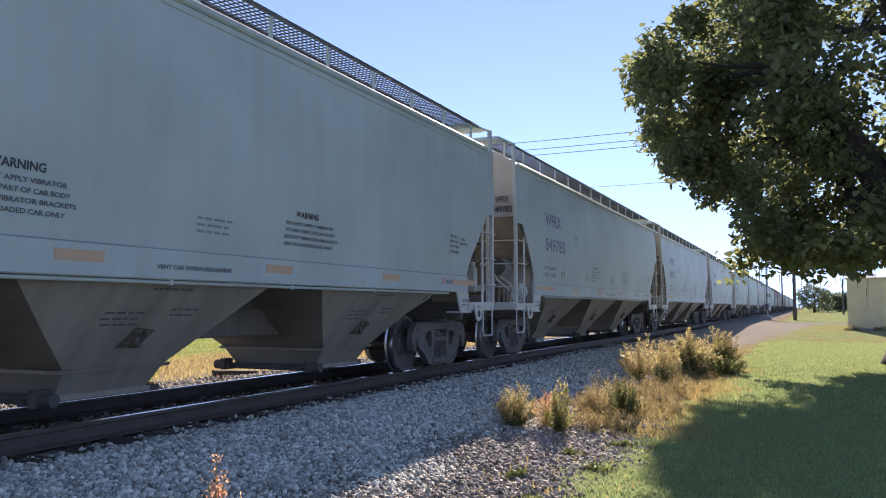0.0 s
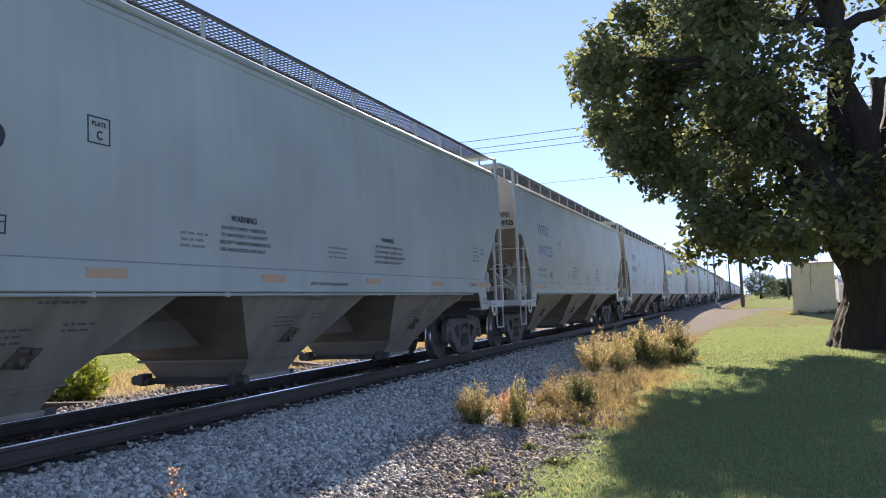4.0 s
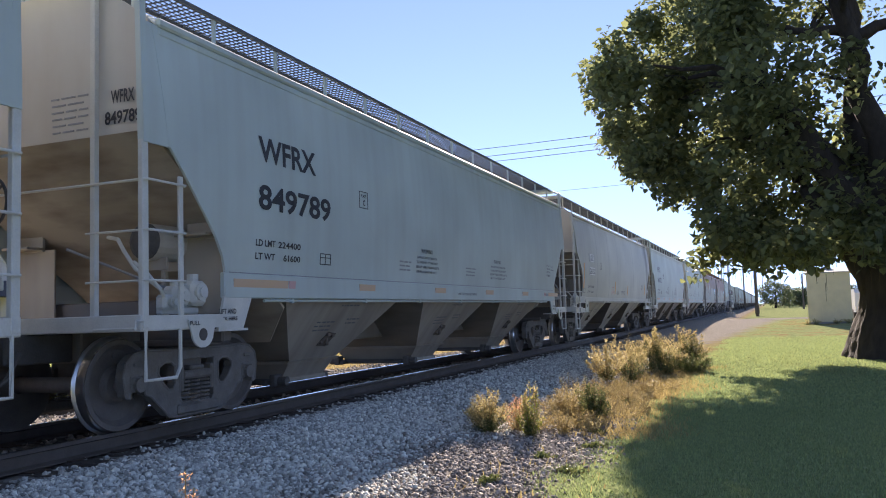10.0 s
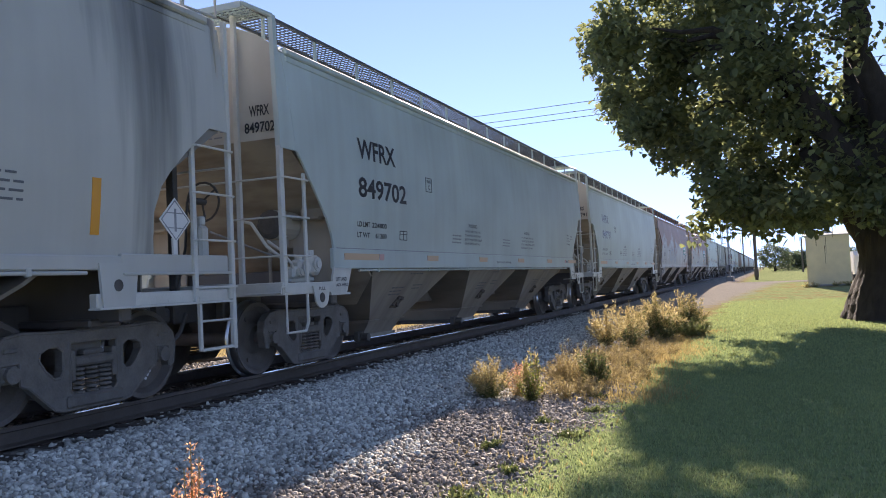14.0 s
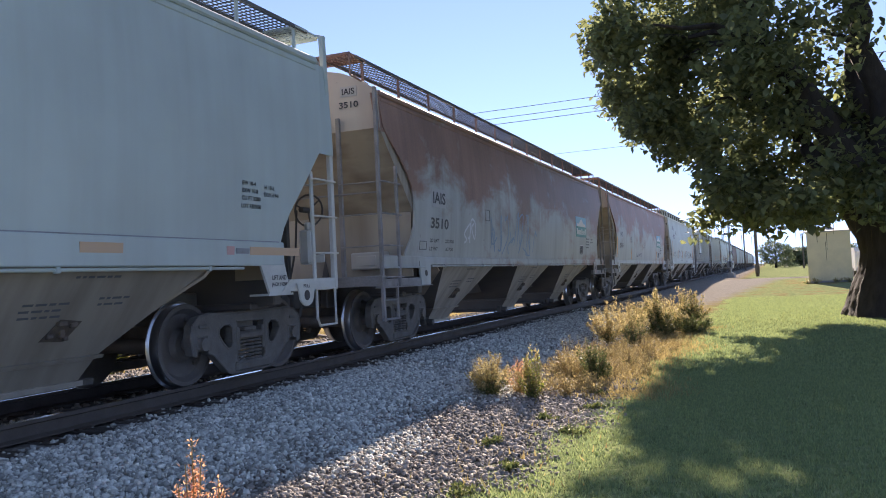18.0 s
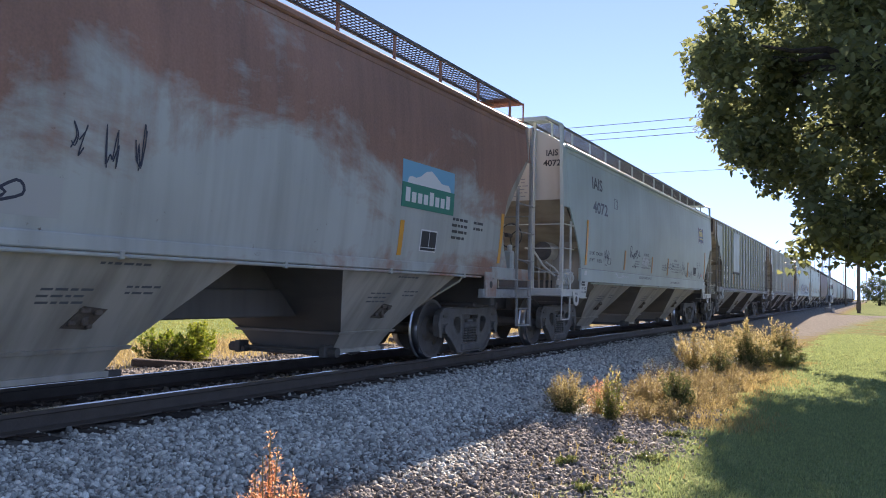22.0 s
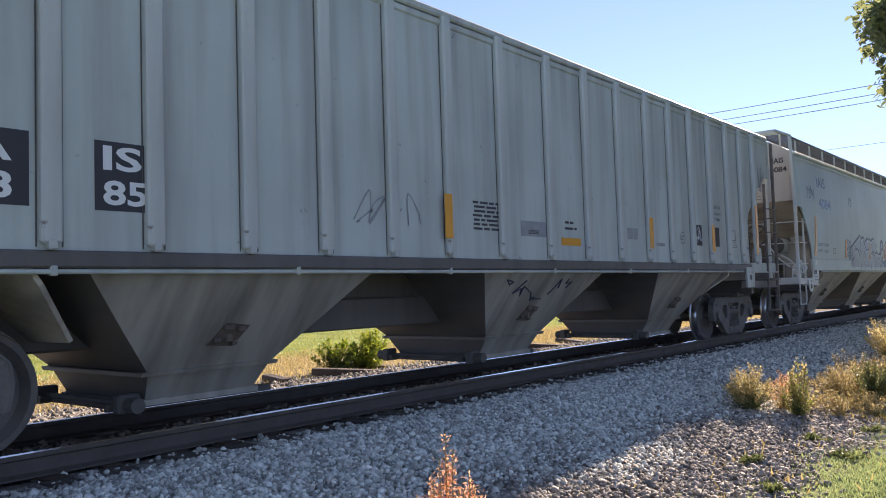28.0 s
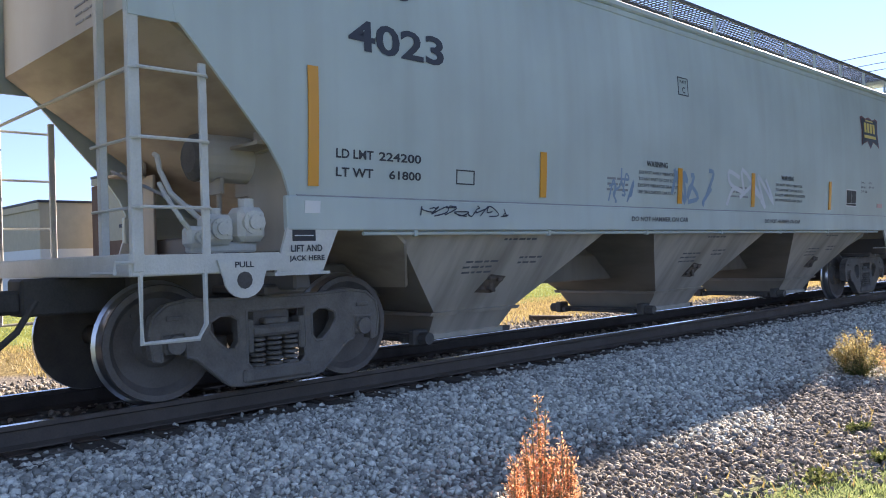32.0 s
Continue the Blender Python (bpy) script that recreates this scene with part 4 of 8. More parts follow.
def cross_walk_geo(style, z=4.60):
    """Cross walk of grating at the end of the roof, with bent braces down to the corners."""
    g = Geo()
    w = 1.3 if style != "flat" else 0.8
    for i in range(8):
        y = -0.28 + i * 0.077
        g.box(-w, w, y, y + 0.012, z - 0.03, z)
    for i in range(31):
        x = -w + i * 2 * w / 30
        g.box(x - 0.004, x + 0.004, -0.28, 0.27, z - 0.026, z - 0.004)
    if style == "curved":
        for sx in (-1, 1):
            g.path([(sx * 1.3, -0.27, z - 0.02), (sx * 1.55, -0.02, z - 0.14), (sx * 1.545, 0.0, 4.3)], 0.03)
            # upper corner post, leaning in a little towards the roof
            vs = [(sx * (a + b), c, d) for d, a in ((2.84, 1.581), (4.47, 1.54)) for b, c in ((-0.031, -0.035), (0.031, -0.035), (0.031, 0.045), (-0.031, 0.045))]
            g.add(vs, [(0, 1, 5, 4), (1, 2, 6, 5), (2, 3, 7, 6), (3, 0, 4, 7), (4, 5, 6, 7)] if sx > 0 else [(4, 5, 1, 0), (5, 6, 2, 1), (6, 7, 3, 2), (7, 4, 0, 3), (7, 6, 5, 4)])
        g.box(-1.3, 1.3, -0.292, -0.280, z - 0.075, z + 0.004)
    else:
        for sx in (-1, 1):
            g.path([(sx * w, -0.26, z), (sx * w, -0.26, z - 0.35), (sx * w, 0.3, z - 0.38)], 0.018)
    return g


def sill_pipe_geo(length):
    return Geo().path([(1.555, 2.0, 1.315), (1.555, length * 0.5, 1.315), (1.555, length - 2.0, 1.315)], 0.018, 8)


def clip_geo():
    return Geo().box(1.53, 1.58, -0.025, 0.025, 1.285, 1.36, 0.008)


def rib_places(length):
    """Ribs stand closer towards the ends."""
    k = (length - 8.98) / 8.72
    return [k * y for y in (1.76, 2.51, 3.26, 4.10, 4.93, 5.80, 6.68, 7.65, 8.68)] + [length - y for y in (8.05, 7.08, 6.14, 5.28, 4.42, 3.58, 2.70, 1.96, 1.21)]


def rib_geo():
    """Hat-section rib with a drain notch at its foot and the dark lap joint of the panel on each side."""
    g = Geo().box(1.53, 1.605, -0.072, 0.072, 1.50, 4.11, 0.018).box(1.53, 1.62, -0.03, 0.03, 1.46, 1.53, 0.01)
    for sy in (-1, 1):
        g.add([(1.5485, sy * 0.088 + d, z) for d, z in ((-0.006, 1.48), (0.006, 1.48), (0.006, 4.1), (-0.006, 4.1))], [(0, 1, 2, 3)], 1)
    return g


def write(car, lines, style, mat=None, name="lettering", label="", proud=0.005):
    """Painted writing on the near side: lines of (text, y, z of the foot, height, width)."""
    made = []
    for text, y, z, hgt, wid in lines:
        vs, fs = letters(text, hgt, wid)
        made.append(part(name, Geo().add([side_point(style, y + a, z + b, proud) for a, b in vs], fs), mat or INK, car, label))
    return made


def bars(car, boxes, style, mat, name="stencil_block", label="", proud=0.004):
    """Small unreadable stencilling and stripes: thin plates (y, z, width, height) on the near side."""
    if len(boxes) < 3:
        for bx in boxes[1:]:
            bars(car, [bx], style, mat, name, label, proud)
        boxes = boxes[:1]
    g = Geo()
    for y, z, w, h in boxes:
        n = 2 + int(h / 0.12)
        g.sheet([[side_point(style, y, z + h * i / (n - 1), proud), side_point(style, y + w, z + h * i / (n - 1), proud)] for i in range(n)], (-0.01, 0, 0))
    ob = part(name, g, mat, car, label)
    return tagged(ob, kind="stuff") if len(boxes) > 4 else ob


WHEELS = []
CARS = []
BODY = {}


def brake_gear(car, cached, tank, pipe, flip):
    """Brake cylinder on its stand, pipes, rod and valve on the leading platform."""
    part("brake_cylinder", cached("brake_cylinder", tank_geo, [tank, BLACKISH]), None, car, "round brake cylinder with a dark head")
    for y in (0.0, 0.33):
        part("cylinder_saddle", cached("cylinder_saddle", lambda: Geo().box(0.68, 1.04, 0.95, 0.985, 1.66, 1.80, 0.008), SLOPE_TAN), None, car, at=(0, y, 0))
        for x in (0.0, 0.24):
            part("stand_leg", cached("stand_leg", lambda: Geo().box(0.72, 0.76, 0.95, 0.98, 1.05, 1.66, 0.005), SLOPE_TAN), None, car, at=(x, y, 0))
    part("brake_pipe", cached("brake_pipe", lever_geo, pipe), None, car)
    part("brake_rod", cached("brake_rod", rod_geo, STEEL), None, car)
    part("brake_valve", cached("brake_valve", valve_geo, LADDER_GREY), None, car)
    part("brake_post", cached("brake_post", brake_post_geo, BLACKISH), None, car, at=flip)


def hopper_car(y0, length, style, label, paint, end_paint=None, low_paint=None, iron=None, detail=True):
    car = tagged(new("hopper_car"), label, "rail car", "cars of the freight train")
    CARS.append((car, y0))
    s = SPEC[style]
    end_paint, low_paint, iron = end_paint or GREY_END, low_paint or HOPPER_GREY, iron or LADDER_GREY
    key = (style, round(length, 1))

    def cached(nm, build, mats, soft=0):
        k = (nm, key, mats.name if not isinstance(mats, list) else mats[0].name)
        if k not in _shared:
            me = build().data(nm, mats)
            _shared[k] = smooth(me, soft) if soft else me
        return _shared[k]
    flip = pose(0, length, 0, 0, 0, 180)
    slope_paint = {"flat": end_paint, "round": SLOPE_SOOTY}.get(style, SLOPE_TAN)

    def both(nm, me, m):
        """The same ironwork on both corners of an end."""
        part(nm, me, None, car, at=m)
        mk = (nm, "mirror", me.name)
        if mk not in _shared:
            me2 = me.copy()
            for v in me2.vertices:
                v.co.x = -v.co.x
            me2.flip_normals()
            _shared[mk] = me2
        part(nm, _shared[mk], None, car, at=m)
    if ("body", key, paint.name) not in _shared:
        near, far, roof = body_sheets(style, length)
        _shared[("body", key, paint.name)] = [smooth(g.data("side_sheet", paint), 30) for g in (near, far, roof)]
    near, far, roof = _shared[("body", key, paint.name)]
    part("side_sheet", near, None, car, "bulging steel side" if style != "flat" else "flat steel side with outside ribs")
    part("side_sheet", far, None, car)
    part("roof", roof, None, car)
    # eave rail, side sill
    hwe = half_width(style, s["eave"])
    eave = cached("eave_rail", lambda: Geo().box(hwe - 0.03, hwe + 0.035, 0.22, length - 0.22, s["eave"] - 0.01, s["eave"] + 0.08, 0.02).box(hwe - 0.03, hwe + 0.02, 0.24, length - 0.24, s["eave"] - 0.10, s["eave"] - 0.02, 0.015), paint)
    for m in (Matrix(), flip):
        part("eave_rail", eave, None, car, at=m)
    hs = half_width(style, 1.5) + 0.012
    e0 = end_line(style, 1.4) - 0.04
    hi = 1.62 if style == "curved" else 1.46 if style == "flat" else 1.47
    sill = cached("side_sill", lambda: Geo().box(hs - 0.05, hs + 0.02, e0, length - e0, s["sill"] - 0.02, hi, 0.012), paint if style != "flat" else SILL_GRIME)
    for m in (Matrix(), flip):
        part("side_sill", sill, None, car, at=m)
    for m in (Matrix(), flip):
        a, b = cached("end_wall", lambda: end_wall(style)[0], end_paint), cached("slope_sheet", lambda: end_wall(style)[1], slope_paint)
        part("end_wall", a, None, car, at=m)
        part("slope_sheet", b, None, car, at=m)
        if style != "curved":
            part("bulkhead", cached("bulkhead", lambda: bulkhead_geo(style), slope_paint), None, car, at=m)
        else:
            both("bulkhead", cached("bulkhead", lambda: bulkhead_geo(style), SLOPE_TAN), m)
        if style in ("round", "wide"):
            both("slope_cheek", cached("slope_cheek", lambda: cheek_geo(style), slope_paint), m)
        both("corner_plate", cached("corner_plate", lambda: corner_plate_geo(style), paint), m)
    mid, gap, steep = {"curved": (length / 2 + (0.05 if length > 16.9 else 0.0), 4.33, 1.2), "round": (length / 2 - 0.2, 4.3, 1.15), "wide": (length / 2 + 0.03, 4.75, 1.03), "flat": (length / 2 + 0.05, 4.7, 0.97)}[style]
    for k in (-1, 0, 1):
        h = part("hopper", cached("hopper", lambda: hopper(gap / 2, steep), [low_paint, GRIME_SHADE if style == "curved" else GRIME_SHADE_DARK]), None, car, "dust-covered discharge hopper", (0, mid + k * gap, 0))
        part("discharge_gate", shared("gate", gate_geo, BLACKISH), None, h)
        part("vibrator_bracket", shared("latch", latch_geo, BRACKET), None, h)
        if detail and style != "flat":
            tagged(part("gate_stencil", shared("gate_stencil", stencil_geo, INK_THIN), None, h), kind="stuff")
    # Sill, hood and bolsters share the slopes' grime colour with shade mixed in.
    part("centre_sill", cached("centre_sill", lambda: Geo().box(-0.30, 0.30, 0.5, length - 0.5, 0.70, 1.06, 0.02), GRIME_SHADE if style == "curved" else GRIME_SHADE_DARK), None, car)
    part("sill_hood", cached("sill_hood", lambda: Geo().box(-0.24, 0.24, 2.9, length - 2.9, 1.05, 1.60), GRIME_SHADE if style == "curved" else GRIME_SHADE_DARK), None, car)
    for y in ({"round": (1.50, length - 1.43), "wide": (1.70, length - 1.28)}.get(style, (1.44, length - 1.18))):
        part("bolster", cached("bolster", lambda: Geo().box(-1.45, 1.45, -0.08, 0.08, 0.86, 1.36, 0.02).box(-1.2, 1.2, -0.2, 0.2, 0.82, 0.90, 0.02), GRIME_SHADE_DARK), None, car, at=(0, y, 0))
        truck(car, y, WHEELS if detail else [])
    if not detail:
        part("roof_walkway", cached("roof_walkway", lambda: walkway_geo(length, style), GRATING), None, car, "open steel grating")
        return car

    curved = style == "curved"
    for m in (Matrix(), flip):
        if curved:
            both("corner_post", cached("corner_post", lambda: corner_post_geo(2.85), iron), m)
            both("ladder_stile", cached("ladder_stile", stile_geo, iron), m)
            both("stirrup_step", cached("stirrup_step", step_geo, iron), m)
            both("jacking_pad", cached("jacking_pad", jack_pad_geo, iron), m)
            heights = (1.50, 1.98, 2.46)
        else:
            both("corner_post", cached("corner_post", lambda: Geo().box(1.55, 1.605, -0.05, 0.012, 0.48, 4.08, 0.008), iron), m)
            both("ladder_stile", cached("ladder_stile", lambda: Geo().box(1.56, 1.605, 0.57, 0.625, 1.0, 3.14 if style == "flat" else 2.92, 0.006).box(1.54, 1.58, 0.50, 0.54, 0.50, 1.06, 0.005), iron), m)
            both("step", cached("step", lambda: Geo().box(1.53, 1.60, -0.02, 0.52, 0.49, 0.52, 0.006), iron), m)
            both("step_rung", cached("step_rung", lambda: Geo().rod((1.57, 0, 0.80), (1.57, 0.52, 0.80), 0.012), iron), m)
            both("sill_extension", cached("sill_extension", lambda: Geo().box(1.50, 1.57, 0.03, 1.60, 1.31, 1.49, 0.01).box(1.49, 1.60, 0.0, 1.60, 1.29, 1.315, 0.004), paint), m)
            both("lower_beam", cached("lower_beam", lambda: Geo().box(1.47, 1.565, -0.05, 1.9, 1.00, 1.13, 0.01).box(1.46, 1.60, -0.05, 1.9, 0.985, 1.005, 0.004), iron), m)
            both("jacking_pad", cached("jacking_pad", flat_pad_geo, [paint, BLACKISH]), m)
            heights = (1.15, 1.64, 2.13, 2.62)
        for z in heights:
            up = m @ Matrix.Translation((0, 0, z))
            both("rung", cached("rung", lambda: rung_geo(0.52 if curved else 0.60), iron), up)
            part("end_rung", cached("end_rung", end_rung_geo, iron), None, car, at=up)
        for nm, build, mt in (("end_ladder_stile", lambda: end_stile_geo(4.56, 0.92) if curved else end_stile_geo({"round": 3.08, "wide": 3.67, "flat": 3.78}[style], 0.47 if style == "flat" else 0.86), iron), ("handrail", end_bar_geo, iron), ("end_sill", lambda: end_sill_geo(curved), iron),
                              ("coupler", coupler_geo, BLACKISH), ("air_hose", hose_geo, BLACKISH)):
            part(nm, cached(nm, build, mt), None, car, at=m)
        if curved:
            both("pull_lug", cached("pull_lug", pull_lug_geo, [iron, BLACKISH]), m)
        part("cross_walk", cached("cross_walk", lambda: cross_walk_geo(style), paint), None, car, at=m)
    if style == "wide":
        part("valve_box", cached("valve_box", lambda: Geo().box(0.50, 1.12, 0.98, 1.22, 1.30, 1.59, 0.025).box(0.62, 0.98, 0.96, 0.99, 1.36, 1.53, 0.01), GREY_END), None, car, "pale box on the bulkhead")
        for x in (-0.95, -0.12):
            part("gusset", cached("gusset", gusset_geo, BLACKISH), None, car, at=(x, 1.22, 1.18))
        part("brake_post", cached("brake_post", brake_post_geo, BLACKISH), None, car, at=flip)
    else:
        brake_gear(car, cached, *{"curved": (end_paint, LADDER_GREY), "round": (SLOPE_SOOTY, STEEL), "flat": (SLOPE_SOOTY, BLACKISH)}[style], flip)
    part("hand_brake", cached("hand_brake", brake_stand_geo, BLACKISH), None, car, "hand brake wheel and chain", flip)
    part("brake_box", cached("brake_box", brake_box_geo, LADDER_GREY), None, car, "pale hand brake housing", flip)
    part("air_reservoir", cached("air_reservoir", reservoir_geo, BLACKISH), None, car, "dark air reservoir", flip)
    for x in (-0.62, -0.45, 0.2):
        part("brake_riser", cached("brake_riser", riser_geo, TRUCK), None, car, at=flip @ Matrix.Translation((x, 0, 0)))
    board = cached("roof_walkway", lambda: walkway_geo(length, style), GRATING)
    both("roof_walkway", board, Matrix())
    post = cached("walkway_post", lambda: walk_post_geo(style), paint)
    for k in range(14):
        both("walkway_post", post, Matrix.Translation((0, 0.25 + (length - 0.5) * k / 13, 0)))
    both("sill_pipe", cached("sill_pipe", lambda: sill_pipe_geo(length), paint), Matrix())
    if style == "curved":
        # Raised grey strip draws the shaded gap of the seam above the sill.
        both("sill_seam", cached("sill_seam", lambda: Geo().box(1.56, 1.589, e0 + 0.1, length - e0 - 0.1, 1.617, 1.629), STEEL), Matrix())
    for k in range(7):
        part("pipe_clip", cached("pipe_clip", clip_geo, paint), None, car, at=(0, 2.6 + (length - 5.2) * k / 6, 0))
    if style == "flat":
        rib = cached("rib", rib_geo, [RIBS, BLACKISH])
        for y in rib_places(length):
            both("rib", rib, Matrix.Translation((0, y, 0)))
    BODY[car.name] = set(ob.name for ob in car.children)
    return car

# ---- the train, car by car from the head ----
rng = random.Random(7)


def small_lines(y, z, w, n, pitch=0.075, h=0.03):
    """Rows of small illegible stencilling as broken bars."""
    out = []
    for i in range(n):
        a = y + rng.uniform(0, 0.03)
        while a < y + w - 0.05:
            b = min(rng.uniform(0.06, 0.22), y + w - a)
            out.append((a, z - i * pitch, b, h))
            a += b + 0.035
    return out


def square(car, y, z, w, h, style, mat, t=0.012, name="stencil_frame"):
    bars(car, [(y, z, w, t), (y, z + h - t, w, t), (y, z + t, t, h - 2 * t), (y + w - t, z + t, t, h - 2 * t)], style, mat, name)


def strip(car, y, z, w, h, style, mat, label):
    bars(car, [(y, z, w, h)], style, mat, "reflective_strip", label, 0.005)


def end_writing(car, mark, number, x0=1.03, z=3.06, size=0.135, wid=0.45, board=None, ink=None, numbered=True, stencil=(0.30, 3.40)):
    """Mark and number on the leading end wall, on painted boards where there are some, and a block of small stencilling."""
    for text, zz, w, x in ((mark, z + 0.21, wid * 0.66, x0 + wid * 0.17), (number, z, wid, x0)):
        if board and (numbered or text == mark):
            part("end_board", Geo().box(x - 0.03, x + w + 0.03, 0.088, 0.099, zz - 0.03, zz + size + 0.03), board, car)
        vs, fs = letters(text, size, w)
        part("end_lettering", Geo().add([(x + a, 0.084, zz + b) for a, b in vs], [tuple(reversed(f)) for f in fs]), ink or INK, car)
    if stencil:
        g = Geo()
        for y, zz, w, h in small_lines(0.0, stencil[1], 0.5, 6, 0.07, 0.018):
            g.box(stencil[0] + y, stencil[0] + y + w, 0.093, 0.099, zz, zz + h)
        tagged(part("end_stencil", g, STEEL, car), kind="stuff")
    BODY[car.name] |= set(ob.name for ob in car.children if ob.name.startswith("end_"))


def weights(car, y, limit, light, style, gap=0.30):
    write(car, [("LD LMT", y, 1.945, 0.078, 0.40), (limit, y + 0.46, 1.945, 0.078, 0.50), ("LT WT", y, 1.79, 0.078, 0.40), (light, y + 0.58, 1.79, 0.078, 0.38)], style, name="weight_lettering")


def common_low(car, style, shift=0.0):
    """Warnings and capacity data that these cars share."""
    write(car, [("WARNING", 6.55, 2.13, 0.075, 0.50), ("WARNING", 10.46 + shift, 2.13, 0.075, 0.48)], style, name="warning_heading")
    for y, w in ((6.36, 1.0), (10.25 + shift, 1.15)):
        write(car, [("DO NOT APPLY VIBRATOR", y + 0.02, 2.035, 0.042, w * 0.88), ("TO ANY PART OF CAR BODY", y + 0.01, 1.955, 0.042, w * 0.93), ("EXCEPT VIBRATOR BRACKETS", y, 1.875, 0.042, w), ("USE ON LOADED CAR ONLY", y, 1.795, 0.042, w * 0.9)], style, INK_THIN, name="warning_line")
    bars(car, small_lines(5.70, 1.94, 0.45, 3, 0.065, 0.026) + small_lines(8.78, 1.95, 0.55, 3, 0.065, 0.024), style, INK_FAINT, "stencil_block")


def pale_car(y0, mark, number, limit, light, ln=17.0):
    """The pale grey cars at the head of the train."""
    c = hopper_car(y0, ln, "curved", "pale grey covered hopper car, large black lettering, dusty brown hoppers", GREY, low_paint=HOPPER_BROWN)
    s = "curved"
    write(c, [(mark, 1.97, 2.94, 0.30, 1.28), (number, 1.95, 2.37, 0.30, 1.66)], s)
    weights(c, 1.91, limit, light, s)
    square(c, 4.45, 2.66, 0.27, 0.25, s, INK)
    write(c, [("PLATE", 4.50, 2.82, 0.045, 0.17), ("C", 4.555, 2.70, 0.085, 0.07)], s, name="plate_lettering")
    square(c, 3.36, 1.79, 0.28, 0.15, s, INK)
    bars(c, [(3.49, 1.80, 0.012, 0.13), (3.37, 1.88, 0.26, 0.01)], s, INK)
    common_low(c, s)
    write(c, [("VENT CAR WHEN UNLOADING", 8.28, 1.435, 0.045, 1.06)], s, INK_THIN, name="vent_lettering", proud=0.042)
    for y in (1.50, 4.45, 7.17, 9.93, 12.64, 15.08):
        w = 1.08 if y == 1.50 else (1.02 if y == 15.08 else 0.5)
        b = bars(c, [(y, 1.46, w, 0.095)], s, FADED, "reflective_strip", "faded orange reflective strip", 0.036)
    bars(c, [(2.60, 1.46, 0.15, 0.095), (14.66, 1.46, 0.13, 0.095)], s, PINK, "red_reflective_strip", "faded red reflective strip", 0.036)
    bars(c, [(14.82, 1.475, 0.24, 0.06)], s, STEEL, "data_plate", "", 0.04)
    write(c, [("EW 10-4", 14.95, 2.25, 0.05, 0.26), ("EXW 10-8", 14.95, 2.165, 0.05, 0.30), ("CU FT 5200", 14.94, 2.08, 0.05, 0.36), ("LOT R50950", 14.93, 1.99, 0.05, 0.38), ("H 13-3", 15.38, 2.23, 0.05, 0.2), ("EXW H 9-0", 15.37, 2.145, 0.05, 0.3)], s, name="dimension_lettering")
    low_words(c, s)
    end_writing(c, mark, number)
    return c


def low_words(c, s, ln=17.0):
    for text, y, z, h, w in (("LIFT AND", 1.24, 1.17, 0.055, 0.30), ("JACK HERE", 1.22, 1.085, 0.055, 0.34), ("PULL", 0.72, 1.06, 0.045, 0.16), ("LIFT AND", ln - 1.50, 1.17, 0.055, 0.30), ("JACK HERE", ln - 1.52, 1.085, 0.055, 0.34), ("PULL", ln - 0.88, 1.06, 0.045, 0.16)):
        vs, fs = letters(text, h, w)
        part("jacking_lettering", Geo().add([((1.597 if "PULL" not in text else 1.636), y + a, z + b) for a, b in vs], fs), INK, c)


def scrawl(car, y, z, w, h, style, mat, n=6, r=0.012, seed=1, name="graffiti_tag", label="spray-painted scrawl"):
    """A loose sprayed tag: looping strokes lying on the side sheet."""
    rr = random.Random(seed)
    g = Geo()
    for k in range(n):
        a0 = y + w * k / n
        pts = [(a0 + rr.uniform(-0.1, 0.3) * w / n, z + rr.uniform(0, 0.25) * h)]
        for q in range(5):
            pts.append((a0 + rr.uniform(-0.15, 1.2) * w / n, z + h * rr.uniform(0, 1)))
        curve = []
        for i in range(len(pts) - 1):
            p0, p1, p2, p3 = pts[max(i - 1, 0)], pts[i], pts[i + 1], pts[min(i + 2, len(pts) - 1)]
            for t in (0, 0.25, 0.5, 0.75):
                curve.append(tuple(0.5 * ((2 * p1[d]) + (-p0[d] + p2[d]) * t + (2 * p0[d] - 5 * p1[d] + 4 * p2[d] - p3[d]) * t * t + (-p0[d] + 3 * p1[d] - 3 * p2[d] + p3[d]) * t ** 3) for d in (0, 1)))
        ribbon(g, curve, r, style)
    return tagged(part(name, g, mat, car, label), kind="stuff")


def ribbon(g, pts, r, style, proud=0.006, slot=0):
    """A flat painted stroke along points (y, z) on the near side."""
    vs, fs = [], []
    for i, p in enumerate(pts):
        a, b = pts[max(i - 1, 0)], pts[min(i + 1, len(pts) - 1)]
        dy, dz = b[0] - a[0], b[1] - a[1]
        ln = math.hypot(dy, dz) or 1
        ny, nz = -dz / ln * r, dy / ln * r
        vs += [side_point(style, p[0] + ny, p[1] + nz, proud), side_point(style, p[0] - ny, p[1] - nz, proud)]
    for i in range(len(pts) - 1):
        fs.append((2 * i, 2 * i + 1, 2 * i + 3, 2 * i + 2))
    g.add(vs, fs, slot)


def blob(pts, style, proud):
    """A filled painted patch from an outline (y, z)."""
    cy, cz = sum(p[0] for p in pts) / len(pts), sum(p[1] for p in pts) / len(pts)
    g = Geo()
    g.add([side_point(style, cy, cz, proud)] + [side_point(style, a, b, proud) for a, b in pts], [(0, i + 1, (i + 1) % len(pts) + 1) for i in range(len(pts))])
    return g


